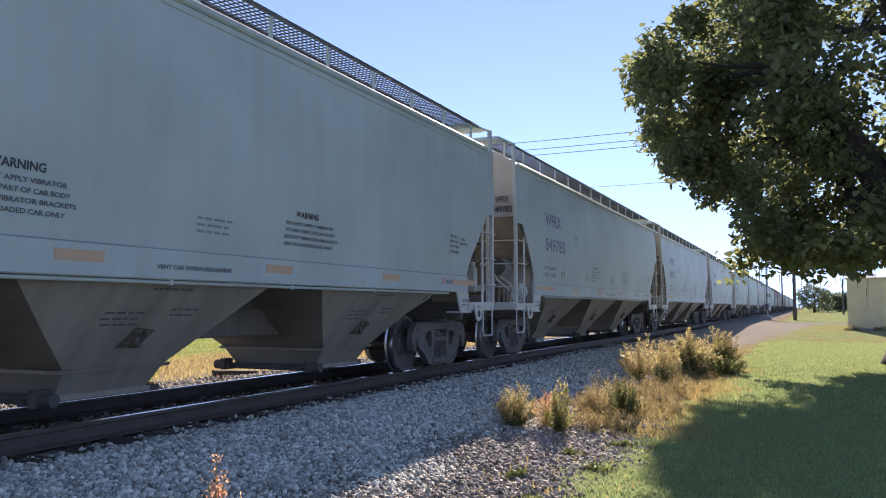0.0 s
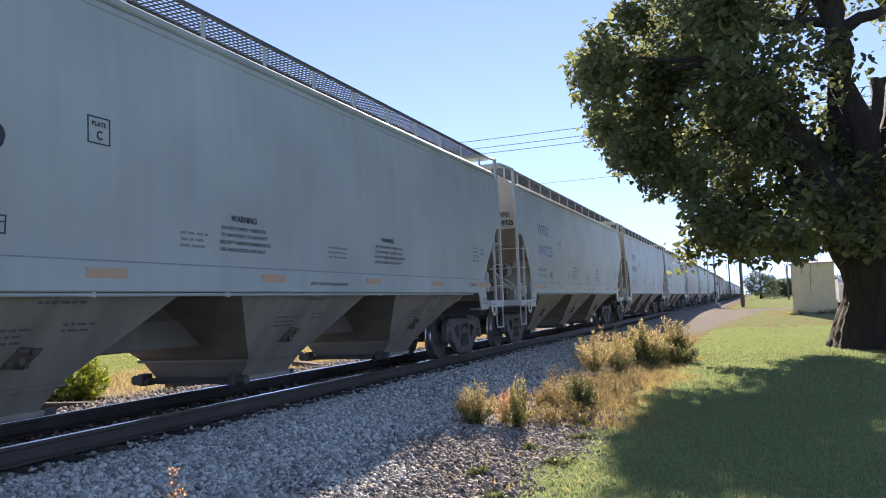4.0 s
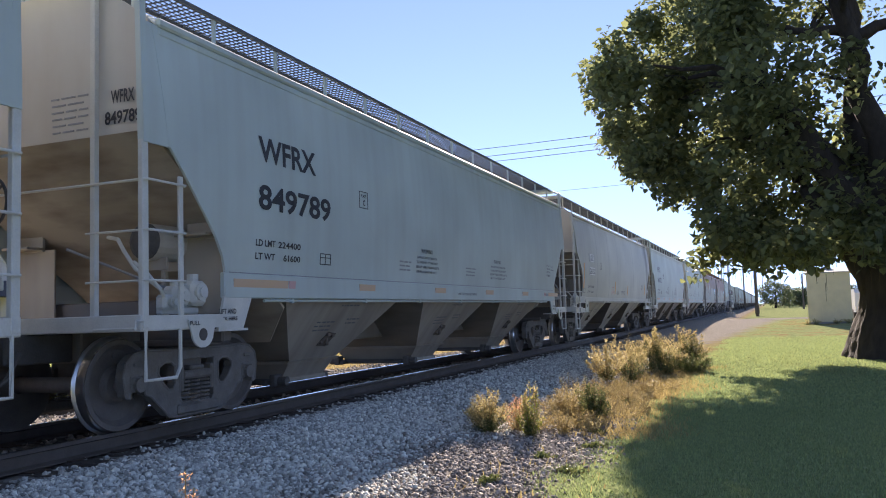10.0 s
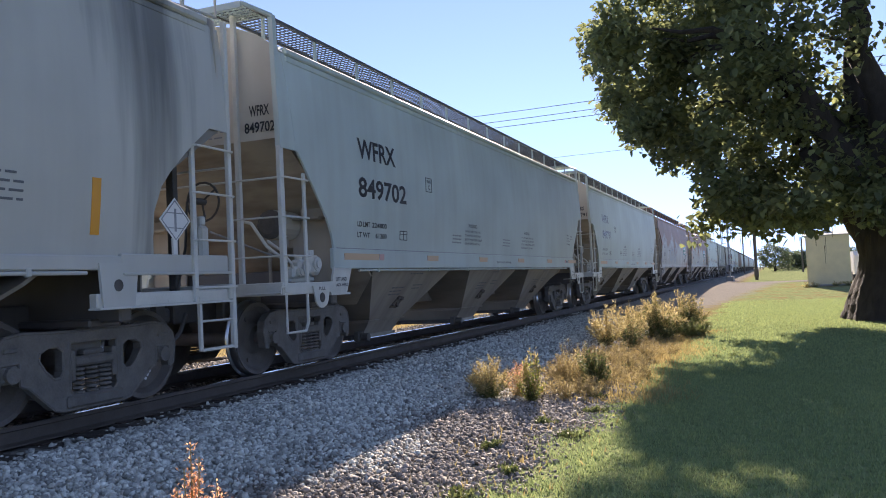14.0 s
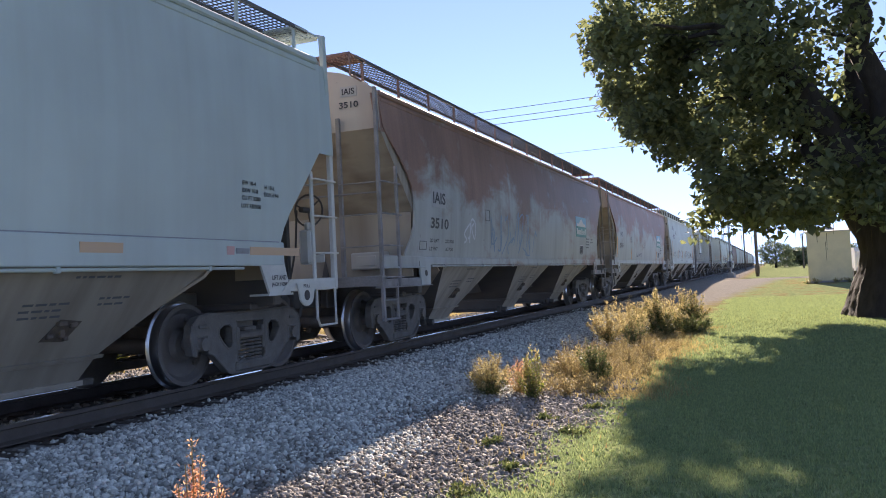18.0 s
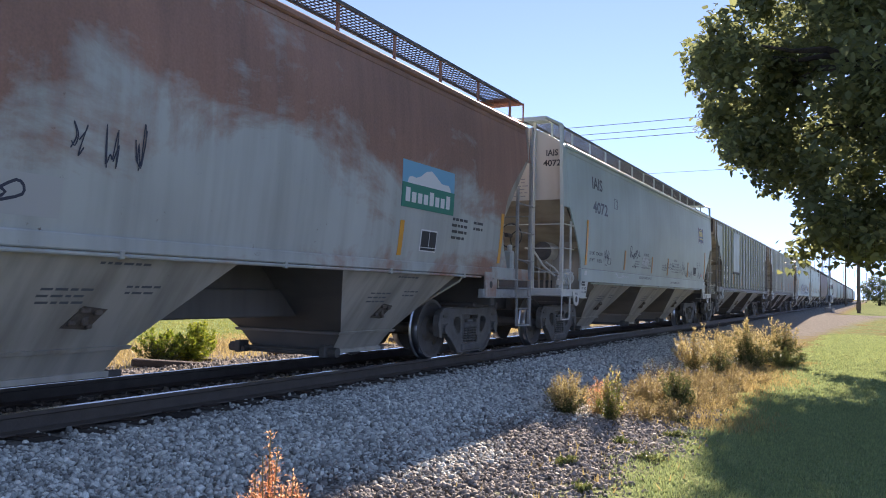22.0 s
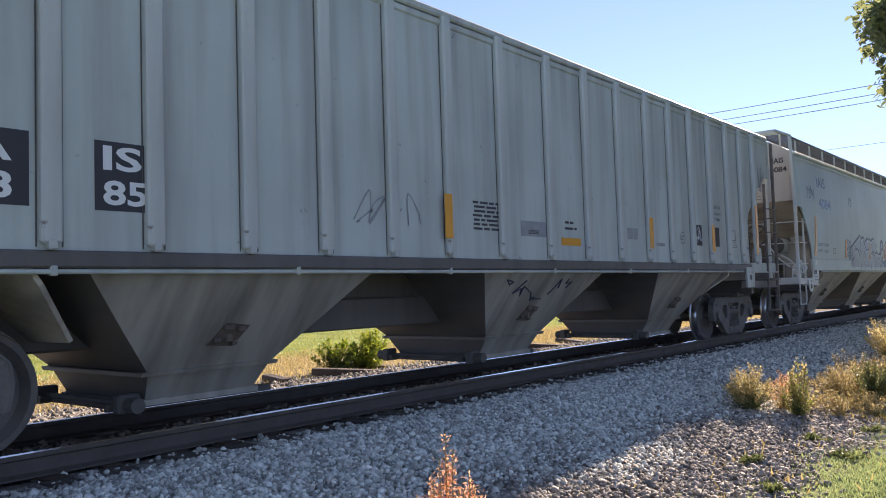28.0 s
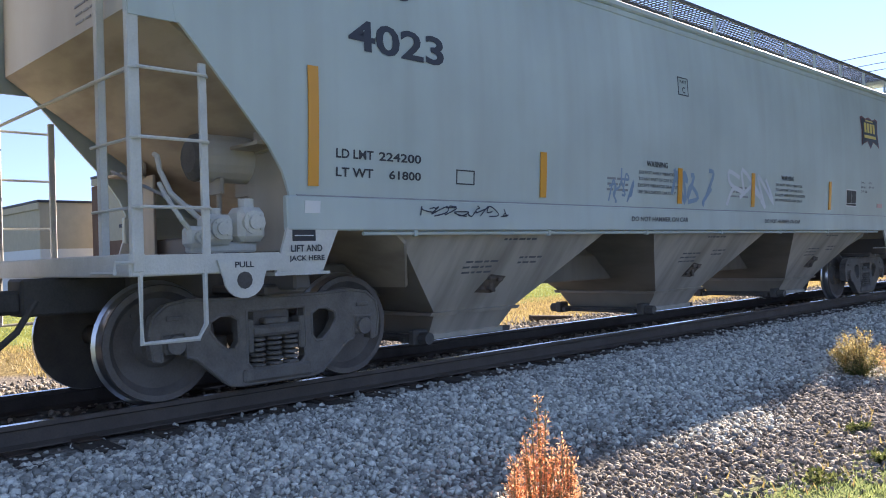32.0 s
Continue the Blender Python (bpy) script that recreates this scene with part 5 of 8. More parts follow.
SPRAY_DARK = plain("dark_spray_paint", (0.03, 0.035, 0.06), 0.5)
SPRAY_PALE = plain("pale_spray_paint", (0.62, 0.64, 0.66), 0.5)
SPRAY_SKY = plain("faded_blue_spray_paint", (0.22, 0.32, 0.42), 0.55)
SPRAY_FILL = shade("pale_blue_grey_spray_fill", (0.40, 0.45, 0.50), rough=0.5, scale=2, amount=0.3, bump=0)
SPRAY_EDGE = shade("slate_spray_edge", (0.065, 0.09, 0.115), rough=0.5, scale=3, amount=0.35, bump=0)
SPRAY_NAVY = shade("navy_spray_fill", (0.05, 0.10, 0.155), rough=0.5, scale=3, amount=0.35, bump=0)
SPRAY_BAND = shade("blue_spray_band", (0.09, 0.165, 0.24), rough=0.5, scale=3, amount=0.3, bump=0)
SPRAY_WHITE = plain("white_spray_line", (0.68, 0.70, 0.72), 0.5)

SIGN_GREEN = plain("green_sign_paint", (0.02, 0.22, 0.16), 0.5)
SIGN_BLUE = plain("sky_blue_sign_paint", (0.16, 0.42, 0.58), 0.5)
BADGE = plain("dark_badge_paint", (0.02, 0.025, 0.04), 0.5)
BADGE_EDGE = plain("maroon_badge_edge", (0.16, 0.05, 0.05), 0.5)
GOLD = plain("yellow_badge_paint", (0.75, 0.55, 0.12), 0.5)
PATCH = plain("old_repaint_patch", (0.44, 0.44, 0.42), 0.6)
PATCH_DARK = plain("dark_data_panel", (0.03, 0.03, 0.035), 0.6)

cars = [pale_car(-2.60, "WFRX", "849781", "224800", "61200"), pale_car(15.78, "WFRX", "849785", "224900", "61100"), pale_car(34.20, "WFRX", "849729", "224900", "61100"),
        pale_car(52.70, "WFRX", "849725", "224800", "61200"), pale_car(71.06, "WFRX", "849800", "224400", "61600", 17.14), pale_car(89.61, "WFRX", "849789", "224400", "61600")]

# mid-grey smooth car with renumbered panels
g_car = hopper_car(108.05, 16.95, "round", "grey smooth-sided hopper car, white number boards, sooty rear end", GREY_SOOTED)
bars(g_car, [(2.18, 2.64, 0.94, 0.29), (2.15, 2.20, 1.06, 0.29)], "round", PATCH, "number_panel", "square patches of newer grey paint", 0.003)
bars(g_car, [(2.33, 2.66, 0.62, 0.25), (2.22, 2.22, 0.90, 0.25)], "round", WHITE, "number_board", "white number boards", 0.007)
write(g_car, [("AEX", 2.36, 2.69, 0.19, 0.54), ("26132", 2.26, 2.25, 0.19, 0.82)], "round", proud=0.011)
write(g_car, [("LD LMT", 2.07, 1.79, 0.075, 0.4), ("220200", 2.52, 1.79, 0.075, 0.5), ("LT WT", 2.03, 1.62, 0.075, 0.4), ("65800", 2.56, 1.62, 0.075, 0.42)], "round", name="weight_lettering")
square(g_car, 4.03, 2.46, 0.26, 0.23, "round", INK)
square(g_car, 1.38, 1.62, 0.28, 0.13, "round", INK)
for y, z, h in ((1.35, 1.76, 0.8), (7.12, 1.62, 0.46), (10.10, 1.63, 0.36), (15.1, 1.65, 0.5)):
    strip(g_car, y, z, 0.10, h, "round", ORANGE, "orange reflective strip")
bars(g_car, small_lines(6.50, 1.85, 0.4, 1, 0.07, 0.045) + small_lines(6.38, 1.77, 0.55, 4, 0.05, 0.022), "round", PINK, "red_stencil", "faded red warning stencil")
square(g_car, 7.66, 1.62, 0.28, 0.12, "round", INK)
bars(g_car, small_lines(8.54, 1.74, 0.92, 3, 0.05, 0.02) + small_lines(13.9, 2.1, 0.5, 4, 0.07, 0.02), "round", INK_THIN)
for y in (3.55, 5.78, 7.66, 9.55, 11.6, 13.6):
    g = Geo()
    ribbon(g, [(y + 0.04 * math.sin(z), z) for z in np.linspace(1.5, 3.95, 14)], 0.012, "round", 0.004)
    part("weld_seam", g, STEEL, g_car)
placard = part("placard_holder", Geo().prism([(16.2, 2.06), (15.97, 1.835), (16.2, 1.61), (16.43, 1.835)], 1.556, 1.562).box(1.53, 1.555, 16.17, 16.23, 1.48, 1.66), WHITE, g_car, "white diamond placard in its holder")
rim = [(16.2, 2.03), (16.0, 1.835), (16.2, 1.64), (16.40, 1.835)]
edge = Geo()
for (ya, za), (yb, zb) in zip(rim, rim[1:] + rim[:1]):
    edge.rod((1.563, ya, za), (1.563, yb, zb), 0.006, 5)
edge.box(1.562, 1.565, 16.185, 16.215, 1.72, 1.95).box(1.562, 1.565, 16.08, 16.32, 1.90, 1.91).box(1.562, 1.565, 16.08, 16.32, 1.75, 1.76)
part("placard_border", edge, STEEL, placard)
code = Geo()
for k in range(10):
    if k != 4:
        u = k / 9
        code.prism([(16.27 + 0.26 * u + a, 0.25 + 0.32 * u + b) for a, b in ((0, 0), (0.035, -0.02), (0.05, 0.005), (0.015, 0.025))], 1.0305, 1.0335)
tagged(part("frame_stencil", code, WHITE, g_car, "white stencilled code on the side frame"), kind="stuff")
end_writing(g_car, "AEX", "26132", 0.80, 3.98, 0.10, 0.34, WHITE, stencil=(0.36, 3.52))

pale_car(126.04, "WFRX", "849702", "224800", "61200")
pale_car(144.65, "WFRX", "849791", "224900", "61100")


def trade_sign(car, y, z, w, h, style):
    """Painted advertising board: sky with a white cloud over a green field; its name stands as a plain pale bar."""
    bars(car, [(y, z, w, h)], style, SIGN_BLUE, "painted_sign", "blue and green painted sign with a white cloud", 0.004)
    cloud = [(y + w * (0.5 + 0.42 * math.cos(a)), z + h * (0.50 + max(0, math.sin(a)) * (0.30 + 0.10 * math.sin(5 * a)))) for a in np.linspace(0, 6.28, 26)]
    part("sign_cloud", blob(cloud, style, 0.008), WHITE, car)
    bars(car, [(y, z, w, h * 0.52)], style, SIGN_GREEN, "sign_field", "", 0.010)
    out = []
    for k in range(8):
        out.append((y + w * (0.06 + 0.11 * k), z + h * 0.12, w * 0.075, h * (0.30 if k in (0, 4, 7) else 0.22)))
    for bx in out:
        bars(car, [bx], style, WHITE, "sign_mark", "", 0.014)


RUST_INK = plain("rust_worn_lettering", (0.09, 0.055, 0.05), 0.6)


def rusty_car(y0, ln, paint, mark, number, limit, light, label):
    c = hopper_car(y0, ln, "wide", label, paint, car_paint("rust_dusted_end", (0.52, 0.47, 0.40), chips=0.8, grime=0.6, streak=(0.30, 0.20, 0.15)), HOPPER_GREY, shade("rusty_ironwork", (0.36, 0.34, 0.325) if number == "3510" else (0.40, 0.385, 0.36), rough=0.75, scale=4, amount=0.5))
    s = "wide"
    at = 0.26 if number == "3565" else 0.10
    bars(c, [(1.69 + at, 2.36, 0.66, 0.33)], s, PATCH, "number_panel", "patch of newer grey paint", 0.003)
    write(c, [(mark, 1.73 + at, 2.42, 0.21, 0.58)], s, proud=0.009)
    write(c, [(number, 1.67 + at * 0.6, 1.98, 0.19, 0.84)], s, INK if number == "3510" else RUST_INK, proud=0.009)
    square(c, 1.30, 1.60, 0.30, 0.15, s, INK_THIN)
    if number == "3510":
        write(c, [("LD LMT", 1.73, 1.735, 0.065, 0.42), (limit, 2.45, 1.735, 0.065, 0.42), ("LT WT", 1.73, 1.59, 0.065, 0.38), (light, 2.49, 1.59, 0.065, 0.36)], s, name="weight_lettering")
    square(c, 4.69, 2.25, 0.26, 0.23, s, INK)
    trade_sign(c, 13.22, 2.18, 1.48, 0.62, s)
    bars(c, [(13.82, 1.62, 0.46, 0.30)], s, WHITE, "data_panel", "white-edged black data panel", 0.004)
    bars(c, [(13.84, 1.68, 0.21, 0.22), (14.07, 1.68, 0.19, 0.22), (13.84, 1.635, 0.42, 0.035)], s, PATCH_DARK, "data_panel_face", "", 0.008)
    bars(c, small_lines(14.7, 2.12, 0.5, 4, 0.09, 0.04) + small_lines(15.4, 2.12, 0.35, 2, 0.09, 0.04), s, INK)
    end_writing(c, mark, number, 0.90, 3.83, 0.10, 0.34, PATCH, numbered=False, stencil=None)
    return c


j_car = rusty_car(163.14, 17.92, RUST_J, "IAIS", "3510", "223300", "62700", "heavily rusted grey hopper car with a painted sign and graffiti")
scrawl(j_car, 5.07, 1.55, 3.6, 0.95, "wide", SPRAY_SKY, 9, 0.02, 3, label="faded blue graffiti")
scrawl(j_car, 3.45, 1.75, 0.6, 0.5, "wide", SPRAY_PALE, 2, 0.02, 4)
k_car = rusty_car(182.52, 17.9, RUST_K, "IAIS", "3565", "223300", "62700", "rust-streaked pale hopper car with a painted sign and orange marks")
for y, z, h, n in ((8.30, 2.06, 0.34, 21), (8.62, 2.00, 0.36, 22), (8.90, 2.02, 0.56, 23)):
    scrawl(k_car, y, z, 0.12, h, "wide", SPRAY_DARK, 2, 0.006, n, "paint_scuff", "black scuff down the side")
bars(k_car, [(6.30, 1.57, 1.97, 0.31)], "wide", PATCH, "number_panel", "pale repainted patch", 0.003)
scrawl(k_car, 6.40, 1.61, 1.55, 0.22, "wide", SPRAY_DARK, 5, 0.012, 8)
for y, z, h in ((13.25, 1.54, 0.46), (16.45, 1.56, 0.82), (1.26, 1.6, 0.8), (4.87, 1.55, 0.45)):
    strip(k_car, y, z, 0.10, h, "wide", ORANGE, "orange reflective strip")


def shield(car, y, z, w, h, style):
    """Railroad badge near the trailing end, its letters drawn as plain yellow bars."""
    out = [(0.0, 0.95), (0.12, 1.0), (0.3, 0.93), (0.5, 1.0), (0.7, 0.93), (0.88, 1.0), (1.0, 0.95), (0.95, 0.55), (1.0, 0.05), (0.86, 0.15), (0.66, 0.22), (0.5, 0.0), (0.34, 0.22), (0.14, 0.15), (0.0, 0.05), (0.05, 0.55)]
    part("badge", blob([(y + w * a, z + h * b) for a, b in out], style, 0.005), BADGE_EDGE, car, "dark shield-shaped railroad badge with yellow bars")
    part("badge_face", blob([(y + w * (0.5 + (a - 0.5) * 0.9), z + h * (0.5 + (b - 0.5) * 0.88)) for a, b in out], style, 0.008), BADGE, car)
    for bx in [(y + w * (0.2 + 0.16 * k), z + h * 0.50, w * 0.11, h * 0.30) for k in range(4)] + [(y + w * 0.18, z + h * 0.33, w * 0.64, h * 0.09), (y + w * 0.3, z + h * 0.85, w * 0.4, h * 0.04)]:
        bars(car, [bx], style, GOLD, "badge_mark", "", 0.011)


def line_car(y0, number, limit, light):
    """The railroad's own pale grey cars with orange strips."""
    ln = {"4072": 16.85, "4084": 16.5, "4023": 16.85}[number]
    c = hopper_car(y0, ln, "curved", "pale grey covered hopper car with orange strips and graffiti", GREY)
    s = "curved"
    low_words(c, s, ln)
    part("data_plate", Geo().box(1.588, 1.5935, 1.26, 1.48, 1.255, 1.345), PATCH_DARK, c, "small black data plate")
    part("data_plate_line", Geo().box(1.592, 1.595, 1.28, 1.46, 1.295, 1.303), WHITE, c)
    end_writing(c, "IAIS", number, {"4072": 1.13, "4084": 1.04, "4023": 0.73}[number], 3.65, 0.13, 0.38)
    BODY[c.name] = set(ob.name for ob in c.children)
    write(c, [("IAIS", 1.93, 3.40, 0.27, 0.76), (number, 1.95, 2.87, 0.27, 1.12)], s)
    weights(c, 1.80, limit, light, s)
    y = {"4072": 3.65, "4084": 5.05, "4023": 7.37}[number]
    square(c, y, 3.12, 0.26, 0.24, s, INK)
    write(c, [("PLATE", y + 0.05, 3.28, 0.042, 0.16), ("C", y + 0.10, 3.15, 0.085, 0.07)], s, name="plate_lettering")
    square(c, 3.22, 1.78, 0.25, 0.14, s, INK)
    for yy, z, h in ((1.52, 1.70, 0.97), (4.47, 1.69, 0.48), (7.30, 1.69, 0.46), (9.42, 1.69, 0.50), (12.40, 1.70, 0.49), (15.42, 1.70, 0.97)):
        bars(c, [(yy + (0.14 if number == "4072" and 4 < yy < 8 else 0), z, 0.10, h)], s, ORANGE_FADED if 4 < yy < 15 and number == "4072" else ORANGE, "reflective_strip", "orange reflective strip", 0.018)
    bars(c, [(1.48, 1.48, 0.15, 0.10), (15.37, 1.48, 0.17, 0.10)], s, WHITE, "white_patch", "", 0.037)
    if number != "4084":
        common_low(c, s, -0.2 if number == "4072" else 0.0)
        write(c, [("DO NOT HAMMER ON CAR", 6.1 if number == "4072" else 6.2, 1.51 if number == "4072" else 1.45, 0.06, 1.35), ("DO NOT HAMMER ON CAR", 9.85, 1.45, 0.06, 1.32)], s, INK_THIN, name="warning_lettering", proud=0.042)
    aft = 0.2 if number == "4072" else 0.0
    shield(c, 14.05 + aft, 2.90, 0.96, 0.62, s)
    bars(c, [(13.24 + aft, 1.78, 0.50, 0.31)], s, WHITE, "data_panel", "", 0.004)
    bars(c, [(13.26 + aft, 1.84, 0.23, 0.23), (13.51 + aft, 1.84, 0.21, 0.23), (13.26 + aft, 1.795, 0.46, 0.035)], s, PATCH_DARK, "data_panel_face", "", 0.008)
    write(c, [("EW 9-1", 13.97, 2.21, 0.045, 0.20), ("EXW 10-8", 13.97, 2.13, 0.045, 0.28), ("CU FT 5200", 13.96, 2.05, 0.045, 0.34), ("H 15-1", 14.38, 2.22, 0.045, 0.18), ("EXW H 9-0", 14.38, 2.14, 0.045, 0.30)], s, name="dimension_lettering")
    bars(c, [(14.87, 1.78, 0.28, 0.08)], s, PINK, "warning_label", "small red and white label", 0.005)
    return c


l_car = line_car(202.12, "4072", "224200", "61800")


TAG_SHAPES = {"z": ((-0.1, 0), (0.9, 1), (0.3, 0.1), (1.3, 0.95)), "-": ((0, 0.2), (0.5, 0.45), (1, 0.15))}


def tag(car, y, z, w, h, shapes, mat, r=0.009, proud=0.006, lean=0.12):
    """A quick hand-style tag of tall strokes, side by side."""
    g = Geo()
    step = w / len(shapes)
    for k, ch in enumerate(shapes):
        pts = [(y + step * (k + 1.05 * a) + lean * h * b, z + h * b * (1 + 0.12 * math.sin(2.3 * k))) for a, b in TAG_SHAPES[ch]]
        curve = []
        for n in range(len(pts) - 1):
            p0, p1, p2, p3 = pts[max(n - 1, 0)], pts[n], pts[n + 1], pts[min(n + 2, len(pts) - 1)]
            for t in (0, 0.2, 0.4, 0.6, 0.8):
                curve.append(tuple(0.5 * ((2 * p1[d]) + (-p0[d] + p2[d]) * t + (2 * p0[d] - 5 * p1[d] + 4 * p2[d] - p3[d]) * t * t + (-p0[d] + 3 * p1[d] - 3 * p2[d] + p3[d]) * t ** 3) for d in (0, 1)))
        ribbon(g, curve + [pts[-1]], r, "curved", proud)
    return tagged(part("graffiti_tag", g, mat, car, "spray-painted hand-style tag"), kind="stuff")


scrawl(l_car, 2.90, 1.82, 0.42, 0.29, "curved", SPRAY_DARK, 4, 0.010, 74)
tag(l_car, 2.98, 1.74, 0.16, 0.05, "-", SPRAY_DARK, 0.008)
scrawl(l_car, 5.16, 2.00, 0.68, 0.29, "curved", SPRAY_DARK, 5, 0.016, 71)
scrawl(l_car, 5.42, 1.78, 0.37, 0.11, "curved", SPRAY_DARK, 3, 0.013, 73)
loop = Geo()
ribbon(loop, [(5.82 + 0.02 * t + 0.075 * math.sin(1.9 * t), 2.25 - 0.21 * t + 0.052 * t * t * (1 if t < 2.2 else 0.9)) for t in np.linspace(0, 3.9, 26)] + [(6.03, 2.10), (6.13, 2.11), (6.15, 2.09)], 0.012, "curved")
ribbon(loop, [(6.03, 2.23), (6.04, 2.15), (6.08, 2.11), (6.02, 2.07)], 0.012, "curved")
tagged(part("graffiti_tag", loop, SPRAY_DARK, l_car, "looping spray-painted flourish"), kind="stuff")
tag(l_car, 6.36, 1.83, 0.72, 0.29, "zzzzzz", SPRAY_PALE, 0.012)
scrawl(l_car, 3.78, 1.47, 0.85, 0.13, "curved", SPRAY_PALE, 6, 0.008, 75).location.x = 0.04
tag(l_car, 4.62, 1.49, 0.42, 0.10, "--", SPRAY_PALE, 0.009, 0.046)
scrawl(l_car, 9.05, 1.86, 1.25, 0.20, "curved", SPRAY_EDGE, 8, 0.008, 72)
scrawl(l_car, 11.25, 1.74, 0.9, 0.42, "curved", SPRAY_EDGE, 4, 0.010, 16)
scrawl(l_car, 12.2, 1.68, 1.1, 0.24, "curved", SPRAY_EDGE, 7, 0.010, 17)
scrawl(l_car, 14.2, 1.68, 0.6, 0.26, "curved", SPRAY_EDGE, 5, 0.010, 18)


def dark_car(y0, ln, paint, label, end=(0.56, 0.51, 0.42), iron=(0.38, 0.37, 0.35)):
    return hopper_car(y0, ln, "flat", label, paint, car_paint("sooty_end_paint", end, grime=0.85, streak=(0.06, 0.05, 0.045)), HOPPER_SOOTY, shade("worn_grey_ironwork", iron, rough=0.7, scale=4, amount=0.6))


m_car = dark_car(220.40, 17.7, RIB_M, "weathered blue-grey ribbed hopper car, white letters on black panels", (0.44, 0.395, 0.33), (0.30, 0.29, 0.28))
bars(m_car, [(1.86, 1.66, 0.54, 0.76), (2.62, 1.68, 0.50, 0.76)], "flat", PATCH_DARK, "number_panel", "black number panels", 0.003)
write(m_car, [("IA", 1.95, 2.13, 0.26, 0.38), ("IS", 2.74, 2.13, 0.26, 0.34), ("74", 1.92, 1.80, 0.26, 0.42), ("76", 2.70, 1.80, 0.26, 0.40)], "flat", WHITE, "number_lettering", "white stencilled letters")
part("repair_plate", Geo().box(1.545, 1.645, 4.08, 5.92, 2.20, 3.95, 0.01), RIB_N, m_car, "large flat pale repair plate")
part("end_panel", Geo().prism([(0.30, 3.52), (0.30, 4.05), (1.70, 4.05), (1.70, 2.35), (1.60, 2.42)], 1.546, 1.552), RIB_N, m_car, "pale repainted end panel")
part("repair_rail", Geo().box(1.545, 1.650, 4.08, 5.92, 2.12, 2.20, 0.01), BLACKISH, m_car)
write(m_car, [("LD LMT", 4.28, 1.92, 0.085, 0.36), ("LT WT", 4.28, 1.76, 0.085, 0.36), ("202100", 5.20, 1.93, 0.085, 0.42), ("60900", 5.26, 1.77, 0.085, 0.36), ("NEW 4-80", 6.05, 1.74, 0.07, 0.42), ("LO", 6.02, 1.98, 0.07, 0.14)], "flat", name="weight_lettering")
write(m_car, [("INTERIOR OF CAR", 10.66, 2.26, 0.055, 0.60), ("LINED WITH PPG", 10.66, 2.16, 0.055, 0.58), ("DOUBLE COVER", 10.66, 2.06, 0.055, 0.56), ("POLYCLUTCH", 10.66, 1.96, 0.055, 0.50), ("BLUE", 11.0, 1.86, 0.055, 0.24)], "flat", name="lining_lettering")
for y, z, h in ((1.84, 2.10, 0.95), (4.78, 1.66, 0.48), (7.40, 1.64, 0.47), (9.72, 1.66, 0.33)):
    strip(m_car, y, z, 0.09, h, "flat", ORANGE, "worn orange reflective strip")
bars(m_car, [(13.42, 1.76, 0.36, 0.32), (14.24, 1.76, 0.36, 0.32)], "flat", PATCH_DARK, "data_panel", "black data panels", 0.004)
square(m_car, 9.85, 1.72, 0.30, 0.34, "flat", STEEL, 0.02)
part("weight_frame", Geo().box(1.545, 1.575, 4.1, 4.16, 1.55, 2.12, 0.008).box(1.545, 1.575, 5.78, 5.84, 1.55, 2.12, 0.008), RIBS, m_car)

part("end_board", Geo().box(0.80, 1.42, 0.088, 0.099, 3.68, 4.20), PATCH_DARK, m_car, "black number board")
end_writing(m_car, "IAIS", "7476", 0.94, 3.82, 0.13, 0.33, None, WHITE, stencil=None)

n_car = dark_car(240.0, 17.95, RIB_N, "chalky pale ribbed hopper car with orange strips and stencils", iron=(0.21, 0.175, 0.15))
bars(n_car, [(1.95, 1.75, 0.5, 0.5), (2.90, 1.75, 0.5, 0.5)], "flat", PATCH_DARK, "number_panel", "black number panels", 0.003)
write(n_car, [("IA", 2.0, 2.04, 0.18, 0.34), ("IS", 2.96, 2.04, 0.18, 0.30), ("83", 2.0, 1.79, 0.18, 0.34), ("85", 2.96, 1.79, 0.18, 0.34)], "flat", WHITE, "number_lettering")
bars(n_car, small_lines(7.30, 2.09, 0.58, 7, 0.05, 0.026) + small_lines(9.3, 1.95, 0.3, 2, 0.08, 0.03) + small_lines(14.75, 2.25, 0.1, 1), "flat", INK)
for panel in ((8.26, 1.75, 0.57, 0.19), (12.1, 1.72, 0.3, 0.05), (11.10, 1.80, 0.34, 0.17)):
    bars(n_car, [panel], "flat", STEEL, "painted_out_panel", "grey painted-out panels", 0.003)
write(n_car, [("LESSEE", 8.42, 1.78, 0.05, 0.24)], "flat", name="lessee_lettering")
write(n_car, [("EXW 10-8 H 8-5", 14.36, 2.46, 0.06, 0.54), ("EW   9-7 H14-3", 14.36, 2.34, 0.06, 0.54), ("CU FT  4750", 14.36, 2.235, 0.06, 0.46), ("BLT 5-78", 15.95, 1.74, 0.055, 0.40)], "flat", name="dimension_lettering")
strip(n_car, 9.20, 1.66, 0.50, 0.10, "flat", ORANGE, "bright orange reflective strip")
for y, h in ((6.80, 0.48), (11.81, 0.48), (14.37, 0.48), (16.74, 0.98)):
    bars(n_car, [(y - 0.062, 1.67, 0.124, h)], "flat", ORANGE, "reflective_strip", "bright orange reflective strip on a rib", 0.064)
bars(n_car, [(13.52, 1.77, 0.45, 0.36), (14.38, 1.77, 0.42, 0.35)], "flat", PATCH_DARK, "data_panel", "black data panels", 0.004)
scrawl(n_car, 13.55, 1.80, 0.40, 0.30, "flat", SPRAY_PALE, 4, 0.008, 31)
square(n_car, 15.42, 1.90, 0.22, 0.20, "flat", INK)
g = Geo()
ribbon(g, [(13.12 + 0.10 * math.cos(a), 1.88 + 0.10 * math.sin(a)) for a in np.linspace(0, 6.28318, 25)], 0.006, "flat")
